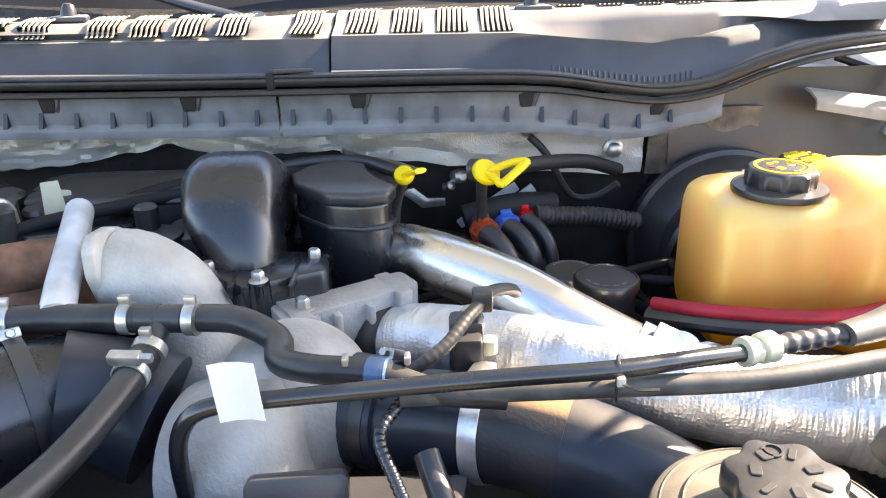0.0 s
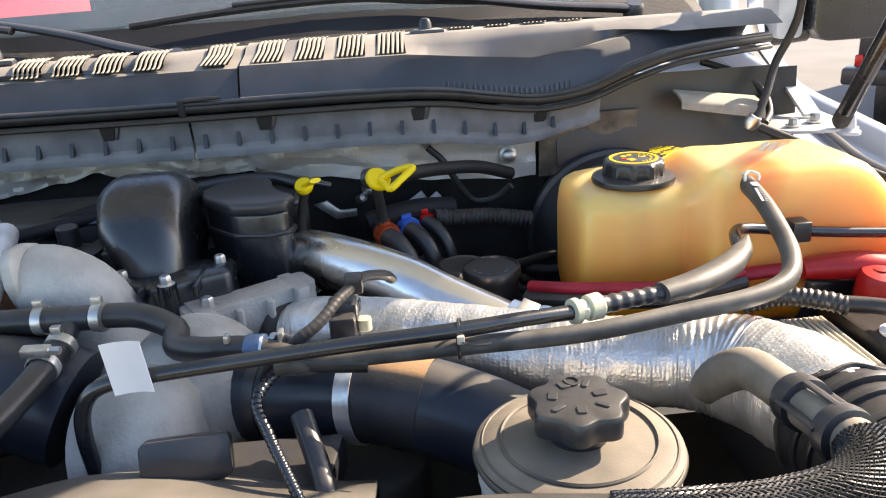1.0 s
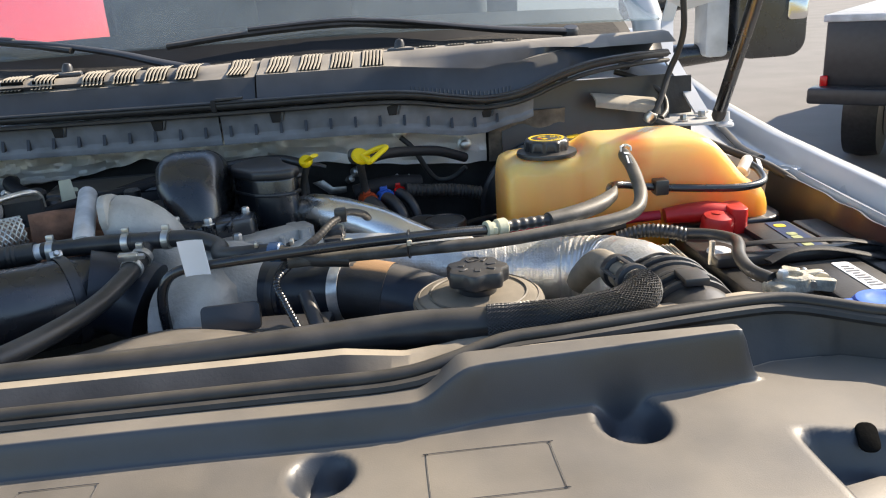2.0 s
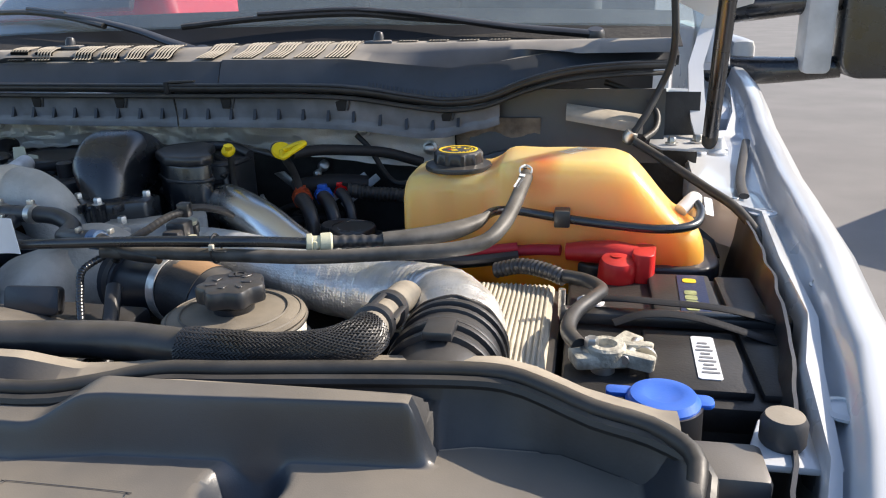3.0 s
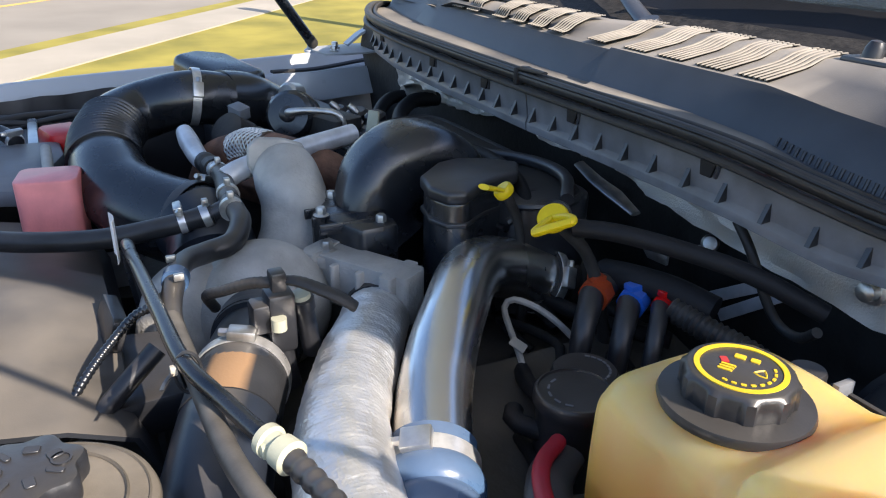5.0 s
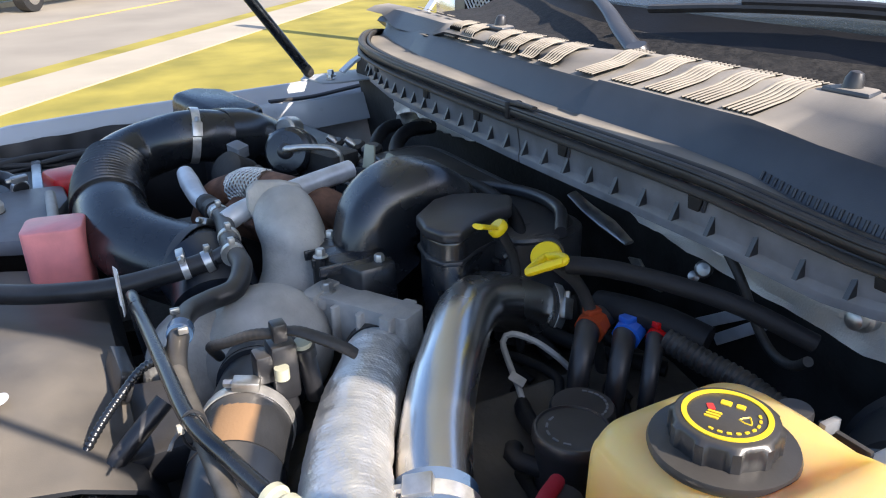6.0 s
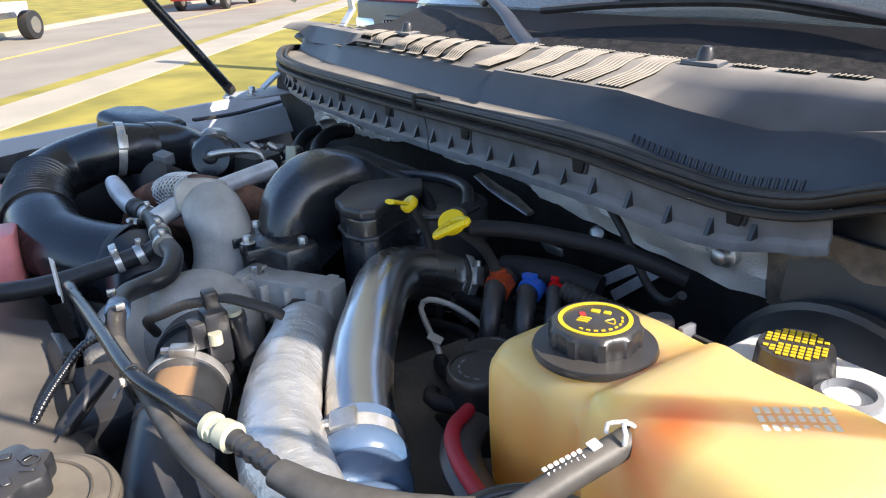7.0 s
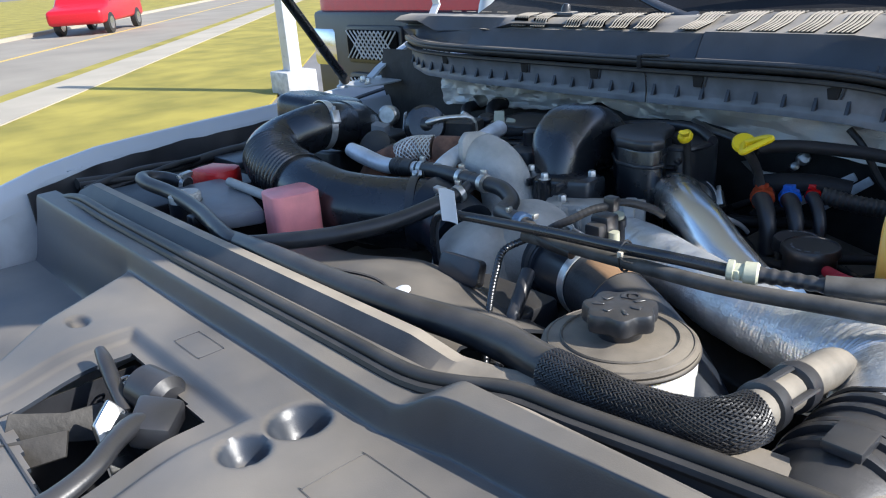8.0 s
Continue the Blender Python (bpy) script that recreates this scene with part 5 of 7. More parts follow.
band((-0.4435, 1.004, 1.236), (-0.05, -0.98, 0.15), 0.0405, 0.012, air, screw=(0.9, 0.0, 0.4))
band((-0.128, 0.940, 1.158), (0.8, 0.6, 0), 0.0510, 0.012, air, mat=M["plastic"], screw=(0, 0.5, 0.8))
airbox = thing("air_filter_box", (-0.60, 1.15, 1.0), "black plastic air filter housing", "air filter box")
part("housing", slab(rounded(0.20, 0.22, 0.03), 0.145, 0.015, 3, m=pose(-0.625, 1.16, 1.02, 0, 0, 8)), M["plastic"], airbox)
part("outlet", tube([(-0.50, 1.125, 1.190), (-0.475, 1.085, 1.214), (-0.452, 1.040, 1.228)], [0.046, 0.046, 0.0425], 28, 0.01), M["gloss"], airbox)
part("top_cap", slab([(-0.075, -0.040), (0.045, -0.045), (0.080, -0.015), (0.062, 0.045), (-0.050, 0.050), (-0.085, 0.01)], 0.058, 0.014, 3, m=pose(-0.535, 1.060, 1.210, 0, 8, 24)), M["gloss"], airbox)

# ---- hoses and lines over the engine ----
degas = thing("degas_hose", (0.45, 0.93, 1.19), "worn grey-black coolant hose with a spring clamp", "hose")
HOSE = [(0.562, 1.080, 1.252), (0.563, 1.062, 1.249), (0.560, 1.02, 1.242), (0.555, 0.981, 1.232), (0.547, 0.944, 1.222), (0.531, 0.918, 1.213), (0.496, 0.901, 1.209), (0.436, 0.889, 1.207), (0.36, 0.876, 1.205), (0.28, 0.873, 1.205), (0.20, 0.872, 1.205), (0.135, 0.872, 1.204)]
part("hose", tube(HOSE, [0.0082, 0.0082, 0.0080, 0.0080, 0.0079, 0.0078, 0.0076, 0.0073, 0.0070, 0.0068, 0.0068, 0.0070], 18, 0.006), M["hose_grey"], degas)
part("spring_clamp", tube([(0.5628 + 0.0092 * math.cos(a), 1.062 + 0.003 * math.sin(a / 2), 1.249 + 0.0092 * math.sin(a)) for a in np.linspace(0.6, 2 * math.pi + 0.2, 24)], 0.0015, 6, 0.004, flat=0.5), M["white"], degas, "white spring clamp")
for s in (-0.006, 0.007):
    part("clamp_ear", tube([(0.5625 + s, 1.052, 1.2545), (0.5625 + s, 1.053, 1.2600), (0.5625 + s * 0.2, 1.057, 1.2620), (0.5625 + s * 0.2, 1.062, 1.2600), (0.5625 + s, 1.066, 1.2560)], 0.0013, 6, 0.003), M["white"], degas)
part("end_collar", lathe([(0.0083, -0.005), (0.0090, -0.004), (0.0090, 0.004), (0.0083, 0.005)], (0.5625, 1.068, 1.2500), (0.05, -0.98, -0.16), 20), M["hose"], degas)
part("print_block", slab(rounded(0.0065, 0.0065, 0.0004, 1), 0.0006, 0, m=pose(0.5600, 1.040, 1.2542, 10, -8, 88)), M["label"], degas)
for row in range(2):
    for k in range(7):
        part("print_mark", slab(rounded(0.0026, 0.0024, 0.0004, 1), 0.0006, 0, m=pose(0.5575 - 0.0006 * k + 0.0042 * row, 1.032 - 0.0034 * k, 1.2522 - 0.0007 * k - 0.0006 * row, 12, -10 + 20 * row, 88)), M["label"], degas)

line = thing("vacuum_line", (0.30, 0.89, 1.20), "slim black plastic line with an ivory quick connector", "line")
part("line", tube([(0.052, 0.857, 1.2135), (0.10, 0.859, 1.216), (0.186, 0.862, 1.220), (0.264, 0.866, 1.2215), (0.315, 0.881, 1.218), (0.354, 0.895, 1.213)], [0.0053, 0.0054, 0.0056, 0.0058, 0.0056, 0.0060], 14, 0.008), M["gloss"], line)
conn = part("quick_connector", lathe([(0.0065, 0), (0.0098, 0.001), (0.0100, 0.006), (0.0075, 0.007), (0.0075, 0.014), (0.0100, 0.015), (0.0105, 0.025), (0.0085, 0.027)], (0.352, 0.8945, 1.2133), (0.92, 0.34, -0.03), 24), M["ivory"], line, "ivory quick connector")
part("release_tab", box(0.359, 0.366, 0.889, 0.907, 1.208, 1.217, 0.002), M["ivory"], conn)
part("ribbed_line", tube([(0.376, 0.903, 1.2125), (0.405, 0.910, 1.2125), (0.436, 0.916, 1.2125)], [0.0072, 0.0066, 0.0062], 14, 0.0012, lambda s: 1 + 0.08 * math.sin(s * 2 * math.pi / 0.010)), M["plastic"], line)
part("sleeve", tube([(0.428, 0.913, 1.2135), (0.46, 0.926, 1.2135), (0.495, 0.948, 1.215), (0.518, 0.970, 1.219), (0.529, 0.985, 1.226)], [0.0100, 0.0118, 0.0120, 0.0092, 0.0020], 18, 0.005, flat=0.8, wall=0.002), M["hose_grey"], line, "worn grey foam channel with a pointed end")
part("thin_line", tube([(0.521, 0.982, 1.216), (0.526, 1.000, 1.219), (0.536, 1.020, 1.218), (0.556, 1.034, 1.214), (0.606, 1.040, 1.205), (0.66, 1.036, 1.200), (0.715, 1.034, 1.197), (0.752, 1.050, 1.198), (0.764, 1.085, 1.204), (0.760, 1.105, 1.210)], 0.0052, 12, 0.006), M["gloss"], line)
part("end_elbow", tube([(0.742, 1.093, 1.203), (0.758, 1.110, 1.214), (0.762, 1.122, 1.206), (0.763, 1.128, 1.190)], 0.008, 14, 0.005), M["white"], line, "pale elbow fitting")
part("line_clip", box(0.597, 0.615, 1.030, 1.050, 1.196, 1.216, 0.002), M["plastic"], line)
part("paper_flag", slab(rounded(0.015, 0.022, 0.001, 1), 0.0008, 0, m=pose(0.775, 1.105, 1.205, 60, 20, 40)), M["label"], line)
part("label_flag", sheet([[(0.030 + 0.026 * u + 0.003 * v, 0.846 + 0.003 * math.sin(u * 3), 1.245 - 0.038 * v) for u in (0, 0.35, 0.7, 1)] for v in (0, 0.5, 1)], 0.0006), M["label"], line, "blank white paper flag")
part("drop_line", tube([(0.056, 0.857, 1.2137), (0.035, 0.857, 1.2125), (0.015, 0.857, 1.206), (0.004, 0.858, 1.190), (0.000, 0.860, 1.165), (0.000, 0.865, 1.12)], 0.0056, 12, 0.006), M["gloss"], line)
for p in ((0.266, 0.869, 1.2135),):
    t = part("cable_tie", tube([(p[0] + 0.002 * math.cos(a), p[1] - 0.001 + 0.0082 * math.cos(a), p[2] + 0.0152 * math.sin(a)) for a in np.linspace(0, 2 * math.pi, 22)], 0.0012, 6, 0.004), M["plastic"], line)
    part("tie_head", box(p[0] - 0.0026, p[0] + 0.0026, p[1] - 0.0120, p[1] - 0.0075, p[2] + 0.001, p[2] + 0.007, 0.0008), M["beige"], t)
    part("tie_tail", tube([(p[0], p[1] - 0.010, p[2] + 0.003), (p[0] + 0.008, p[1] - 0.016, p[2] + 0.002), (p[0] + 0.020, p[1] - 0.020, p[2] + 0.004)], 0.0016, 6, 0.004, flat=0.4), M["plastic"], t)

vent = thing("vent_hose", (-0.10, 0.95, 1.20), "black breather hose with a tee and bright clamps", "hose")
part("hose", tube([(0.200, 0.872, 1.200), (0.160, 0.873, 1.205), (0.119, 0.884, 1.213), (0.080, 0.898, 1.209), (0.055, 0.920, 1.203), (0.048, 0.945, 1.206), (0.020, 0.960, 1.213), (-0.006, 0.962, 1.215), (-0.032, 0.963, 1.215)], [0.0075, 0.0082, 0.0090, 0.0095, 0.0100, 0.0102, 0.0102, 0.010, 0.010], 16, 0.005), M["hose"], vent)
part("joint_ring", lathe([(0.0096, -0.007), (0.0108, -0.006), (0.0108, 0.006), (0.0096, 0.007)], (0.122, 0.8835, 1.213), (0.93, -0.26, 0.05), 24), M["boot"], vent, "dull blue-grey joining ring")
for dx in (-0.020, 0.018):
    part("clamp_ear", box(0.122 + dx - 0.002, 0.122 + dx + 0.002, 0.880, 0.888, 1.220, 1.226, 0.001), M["zinc"], vent)
part("hose", tube([(-0.036, 0.963, 1.215), (-0.08, 0.968, 1.214), (-0.125, 0.974, 1.212), (-0.16, 0.975, 1.210)], 0.0105, 14, 0.006), M["hose"], vent)
tee = part("tee", lathe([(0.008, -0.018), (0.010, -0.016), (0.010, 0.016), (0.008, 0.018)], (-0.035, 0.9625, 1.215), (1, -0.1, 0), 16), M["plastic"], vent)
part("tee_branch", tube([(-0.035, 0.962, 1.213), (-0.037, 0.945, 1.205)], 0.008, 12, 0.004), M["plastic"], tee)
for p, ax in (((-0.012, 0.959, 1.216), (1, -0.15, 0)), ((-0.060, 0.966, 1.2145), (1, -0.1, 0)), ((-0.150, 0.975, 1.2105), (1, 0, 0)), ((-0.038, 0.938, 1.203), (0.1, 1, 0.3))):
    c = part("clamp", lathe([(0.0108, -0.004), (0.012, -0.004), (0.012, 0.004), (0.0108, 0.004)], p, ax, 20), M["zinc"], vent)
    part("clamp_ear", box(p[0] - 0.004, p[0] + 0.004, p[1] - 0.003, p[1] + 0.003, p[2] + 0.010, p[2] + 0.018, 0.001), M["zinc"], c)
part("wand", tube([(-0.155, 0.975, 1.2105), (-0.20, 0.972, 1.207), (-0.235, 0.968, 1.206), (-0.285, 0.966, 1.214), (-0.312, 0.966, 1.219)], [0.0095, 0.011, 0.012, 0.013, 0.011], 16, 0.006), M["alu"], vent, "bright metal tube end")
part("wand_sleeve", tube([(-0.168, 0.974, 1.209), (-0.188, 0.973, 1.2075), (-0.21, 0.971, 1.2065)], 0.0128, 14, 0.003, lambda s: 1 + 0.06 * math.sin(s * 900)), M["rubber"], vent)
side_h = thing("overflow_hose", (-0.2, 0.75, 1.17), "long black rubber hose looping to the washer tank", "hose")
part("hose", tube([(-0.038, 0.945, 1.204), (-0.045, 0.90, 1.195), (-0.062, 0.84, 1.185), (-0.09, 0.775, 1.182), (-0.125, 0.72, 1.182), (-0.16, 0.688, 1.182), (-0.215, 0.690, 1.186), (-0.30, 0.705, 1.190), (-0.40, 0.712, 1.195), (-0.48, 0.705, 1.200), (-0.515, 0.715, 1.200), (-0.51, 0.745, 1.193), (-0.47, 0.765, 1.185)], 0.0105, 14, 0.008), M["hose"], side_h)

for q, ax in (((-0.043, 0.915, 1.1985), (0.1, 1, 0.2)), ((-0.475, 0.763, 1.186), (1, 0.4, -0.3))):
    band(q, ax, 0.011, 0.007, side_h, screw=(0, 0, 1))
part("clip", box(-0.315, -0.295, 0.69, 0.72, 1.172, 1.186, 0.003), M["plastic"], side_h)

front_h = thing("radiator_hose", (0.15, 0.69, 1.17), "black upper hose ending in a woven nylon sleeve", "hose")
part("hose", tube([(-0.24, 0.700, 1.170), (-0.17, 0.690, 1.180), (-0.07, 0.684, 1.188), (0.06, 0.684, 1.190), (0.15, 0.690, 1.191), (0.21, 0.704, 1.187), (0.26, 0.706, 1.187), (0.31, 0.696, 1.190), (0.35, 0.688, 1.192)], [0.012, 0.0125, 0.013, 0.0135, 0.014, 0.0155, 0.0165, 0.016, 0.015], 18, 0.008), M["hose"], front_h)
BR = [(0.325, 0.692, 1.191), (0.36, 0.687, 1.1925), (0.40, 0.684, 1.194), (0.44, 0.687, 1.198), (0.463, 0.700, 1.202), (0.470, 0.716, 1.203)]
core = part("sleeve_core", tube(BR, 0.0165, 24, 0.004), M["braid"], front_h, "glossy black woven nylon sleeve")
for turn in (1, -1):
    path, par = smooth_path(BR, 0.003)
    for k in range(40):
        pts = []
        nr = None
        s = 0
        for i, c in enumerate(path):
            tg = (path[min(i + 1, len(path) - 1)] - path[max(i - 1, 0)]).normalized()
            ref = Vector((0, 0, 1))
            nr = (ref - tg * ref.dot(tg)).normalized()
            bi = tg.cross(nr)
            s += (c - path[i - 1]).length if i else 0
            a = turn * s * 42 + 2 * math.pi * k / 40
            pts.append(c + (nr * math.cos(a) + bi * math.sin(a)) * (0.0170 + 0.0005 * math.sin(s * 840 + k * 3.14)))
        part("strand", tube(pts, 0.00075, 4, 0.003), M["braid"], core)
part("coupling", tube([(0.4695, 0.706, 1.204), (0.468, 0.735, 1.2015), (0.467, 0.785, 1.193)], [0.0140, 0.0135, 0.0135], 20, 0.004), M["pipe_dust"], front_h, "dusty grey plastic coupling")
for y0, z0, wide in ((0.732, 1.2015, 0.007), (0.776, 1.1955, 0.008)):
    part("coupling_collar", lathe([(0.0135, -wide), (0.0172, -wide + 0.001), (0.0178, 0), (0.0172, wide - 0.001), (0.0135, wide)], (0.4675, y0, z0), (0, 0.985, -0.17), 30), M["plastic"], front_h)
for a in (20, 95, 165, 270):
    dx, dz = 0.0162 * math.cos(radians(a)), 0.0162 * math.sin(radians(a))
    part("coupling_tab", tube([(0.4675 + dx, 0.734, 1.2012 + dz), (0.4675 + dx, 0.775, 1.1955 + dz)], 0.0030, 8, 0.02, flat=0.5), M["plastic"], front_h)
part("outlet", tube([(0.467, 0.780, 1.1945), (0.467, 0.81, 1.190), (0.467, 0.840, 1.183), (0.464, 0.862, 1.170), (0.455, 0.885, 1.145)], [0.0140, 0.0142, 0.0150, 0.0155, 0.015], 20, 0.006), M["pipe_dust"], front_h)

# ---- battery side ----
bat = thing("battery", (0.70, 0.86, 0.98), "black car battery with printed labels and clamped terminals", "battery")
part("case", box(0.618, 0.812, 0.735, 1.01, 0.98, 1.128, 0.006), M["battery"], bat)
part("lid", box(0.616, 0.814, 0.733, 1.012, 1.124, 1.148, 0.006), M["battery"], bat)
part("lid_step", box(0.685, 0.765, 0.745, 0.856, 1.146, 1.156, 0.004), M["battery"], bat)
part("lid_step", box(0.700, 0.765, 0.895, 1.005, 1.146, 1.156, 0.004), M["battery"], bat)
part("lid_step", box(0.770, 0.808, 0.745, 1.005, 1.146, 1.155, 0.004), M["battery"], bat)
part("front_label", slab(rounded(0.019, 0.080, 0.002, 1), 0.0008, 0, m=pose(0.735, 0.801, 1.1562, 0, 0, -2)), M["label"], bat, "white label with small print")
for k in range(9):
    part("print_bar", slab(rounded(0.014 - 0.003 * (k % 3), 0.0030, 0.0005, 1), 0.0006, 0, m=pose(0.735, 0.772 + 0.0068 * k, 1.1570, 0, 0, -2)), M["grey"], bat)
part("rear_label", slab(rounded(0.028, 0.105, 0.002, 1), 0.0008, 0, m=pose(0.742, 0.945, 1.1562, 0, 0, -3)), M["blue_label"], bat, "blue label with green lettering bars")
for k in range(4):
    part("letter_bar", slab(rounded(0.012, 0.0115, 0.002, 1), 0.0006, 0, m=pose(0.737 + 0.0008 * k, 0.905 + 0.0135 * k, 1.1570, 0, 0, -3)), M["lime"], bat)
part("badge", slab(rounded(0.014, 0.012, 0.004, 3), 0.0006, 0, m=pose(0.742, 0.980, 1.1570, 0, 0, -3)), M["yellow_ink"], bat)
part("hold_down", box(0.610, 0.83, 0.868, 0.888, 1.150, 1.163, 0.004), M["plastic"], bat, "black hold-down strap")
post = part("terminal_post", lathe([(0.010, 0), (0.009, 0.018)], (0.650, 0.782, 1.148), seg=20), M["zinc"], bat)
part("terminal_clamp", slab([(-0.03, -0.012), (0.012, -0.018), (0.026, -0.006), (0.026, 0.010), (0.0, 0.018), (-0.03, 0.012)], 0.012, 0.003, m=pose(0.652, 0.785, 1.155, 0, 0, 20)), M["clamp"], post, "corroded pale terminal clamp")
part("clamp_arm", slab([(-0.02, -0.010), (0.02, -0.012), (0.024, 0.008), (-0.018, 0.012)], 0.010, 0.003, m=pose(0.668, 0.815, 1.152, 6, 4, 70)), M["clamp"], post)
part("clamp_jaw", lathe([(0.009, 0), (0.0165, 0), (0.0165, 0.013), (0.0145, 0.015), (0.009, 0.015)], (0.652, 0.783, 1.158), seg=24, closed=True), M["clamp"], post)
part("clamp_jaw", slab(rounded(0.030, 0.010, 0.004), 0.012, 0.002, 2, m=pose(0.676, 0.776, 1.156, 0, 6, -12)), M["clamp"], post)
part("clamp_jaw", slab(rounded(0.026, 0.009, 0.004), 0.012, 0.002, 2, m=pose(0.678, 0.795, 1.157, 0, 4, 10)), M["clamp"], post)
part("clamp_nut", bolt((0.684, 0.786, 1.160), (0.2, 1, 0.1), r=0.0065, h=0.010), M["zinc"], post)
part("clamp_bolt", lathe([(0.004, -0.02), (0.004, 0.02)], (0.672, 0.790, 1.164), (0.3, 1, 0), 10), M["zinc"], post)
part("terminal_bolt", bolt((0.640, 0.782, 1.165), r=0.006, h=0.010), M["zinc"], post)
part("stud", lathe([(0.0035, 0), (0.0035, 0.028)], (0.612, 0.888, 1.150), seg=12), M["zinc"], bat)
part("vent_plug", lathe([(0.014, 0), (0.014, 0.003), (0.012, 0.004)], (0.640, 0.930, 1.148), seg=28), M["label"], bat, "white round vent label")
part("terminal_label", slab(rounded(0.03, 0.014, 0.001, 1), 0.0007, 0, m=pose(0.650, 0.838, 1.1485)), M["label"], bat)

cov = thing("terminal_cover", (0.665, 1.01, 1.15), "red plastic battery terminal cover", "terminal cover")
part("body", tube([(0.612, 1.037, 1.166), (0.635, 1.034, 1.168), (0.665, 1.026, 1.170), (0.690, 1.020, 1.168)], [0.0115, 0.0145, 0.0165, 0.0150], 20, 0.006, flat=0.85), M["red"], cov)
part("cap", lathe([(0.0205, 0), (0.0210, 0.004), (0.0205, 0.022), (0.0180, 0.0275), (0.010, 0.0300), (0.001, 0.0305)], (0.668, 1.002, 1.145), (0.04, -0.12, 1), 32), M["red"], cov)
part("ear", slab(rounded(0.024, 0.046, 0.010, 5), 0.034, 0.007, 3, m=pose(0.697, 1.012, 1.146, 0, 0, -8)), M["red"], cov)
part("moulded_mark", lathe([(0.006, 0), (0.0066, 0.0008), (0.005, 0.0012)], (0.667, 1.000, 1.1752), seg=20), M["red"], cov)
part("cable_boot", tube([(0.605, 1.035, 1.168), (0.58, 1.04, 1.166), (0.555, 1.043, 1.163)], 0.008, 12, 0.006, flat=0.8), M["crimson"], cov)

blue = thing("fluid_filler_cap", (0.688, 0.695, 1.16), "bright blue plastic fluid filler cap", "filler cap")
part("cap", lathe([(0.022, 0), (0.026, 0.002), (0.0265, 0.006), (0.023, 0.0105), (0.015, 0.0115), (0.013, 0.0105), (0.001, 0.0105)], (0.690, 0.697, 1.166), seg=40), M["blue"], blue)
part("tab", slab(rounded(0.022, 0.016, 0.006), 0.004, 0.0015, m=pose(0.715, 0.700, 1.168)), M["blue"], blue)
part("tether", slab(rounded(0.02, 0.012, 0.004), 0.004, 0.0015, m=pose(0.660, 0.705, 1.170)), M["blue"], blue)
part("filler_neck", lathe([(0.030, 0), (0.028, 0.10)], (0.690, 0.697, 1.07), seg=30), M["plastic"], blue)
stop = thing("bonnet_stop", (0.765, 0.668, 1.16), "black rubber bonnet bump stop", "bump stop")
part("stop", lathe([(0.0130, 0), (0.0150, 0.004), (0.0150, 0.018), (0.0125, 0.0225), (0.001, 0.0235)], (0.765, 0.668, 1.160), seg=28), M["shelf"], stop)
part("stop_bracket", slab([(-0.04, -0.03), (0.05, -0.02), (0.05, 0.025), (-0.02, 0.03)], 0.006, 0.002, m=pose(0.775, 0.668, 1.154, 0, 5, 0)), M["paint"], stop)

mod = thing("ribbed_filter_panel", (0.55, 0.87, 1.08), "beige ribbed rectangular panel in a black frame", "filter panel")
part("frame", box(0.480, 0.612, 0.74, 0.985, 1.07, 1.140, 0.008), M["plastic"], mod)
part("panel", box(0.486, 0.602, 0.745, 0.978, 1.136, 1.147, 0.004), M["beige"], mod)
for k in range(21):
    x = 0.492 + 0.0051 * k
    part("rib", box(x, x + 0.0034, 0.752, 0.972, 1.1465, 1.1495, 0.001, 1), M["beige"], mod)

loom = thing("battery_cable_loom", (0.60, 0.95, 1.15), "black corrugated battery cable loom", "cable loom")
part("conduit", tube([(0.535, 0.995, 1.155), (0.565, 0.985, 1.165), (0.595, 0.968, 1.166), (0.612, 0.957, 1.163)], 0.0085, 16, 0.0012, lambda s: 1 + 0.08 * math.sin(s * 2 * math.pi / 0.0055)), M["plastic"], loom, "ribbed plastic conduit")
part("cable", tube([(0.605, 0.962, 1.165), (0.635, 0.945, 1.166), (0.650, 0.915, 1.168), (0.640, 0.880, 1.172), (0.625, 0.845, 1.172), (0.620, 0.81, 1.170), (0.630, 0.785, 1.168)], 0.0072, 14, 0.006), M["hose"], loom, "taped black cable")
part("cable", tube([(0.645, 0.90, 1.165), (0.67, 0.885, 1.172), (0.71, 0.880, 1.172), (0.76, 0.876, 1.170), (0.81, 0.872, 1.160)], 0.0085, 12, 0.006, flat=0.25), M["ink_shade"], loom, "flat black strap")
part("cable", tube([(0.66, 0.85, 1.162), (0.69, 0.856, 1.170), (0.735, 0.856, 1.168), (0.80, 0.84, 1.155)], 0.0070, 12, 0.006, flat=0.25), M["ink_shade"], loom, "flat black strap")

# ---- engine top ----
eng = thing("engine", (0.0, 1.08, 0.95), "black plastic upper intake over a grimy engine", "engine")
rings = []
for k in range(25):
    a = radians(-34 + 190 * k / 24)
    w = float(np.interp(k, (0, 4, 9, 14, 24), (0.017, 0.026, 0.040, 0.0455, 0.0455)))
    cx = float(np.interp(k, (0, 4, 10, 14), (0.012, 0.000, -0.018, -0.0225)))
    out = Vector((0, -math.cos(a), math.sin(a)))
    mid = Vector((cx, 1.158, 1.186)) + out * 0.050
    rings.append([mid + Vector((u, 0, 0)) + out * v for u, v in rounded(2 * w, 0.090, min(0.028, w * 0.82), 6)])
part("plenum_arch", loft(rings), M["gloss"], eng, "smooth black intake arch", sharp=50)
LID = [(0.064, 1.128), (0.098, 1.121), (0.121, 1.129), (0.128, 1.147), (0.110, 1.172), (0.098, 1.199), (0.094, 1.224), (0.062, 1.244), (0.036, 1.218), (0.024, 1.192), (0.030, 1.165)]
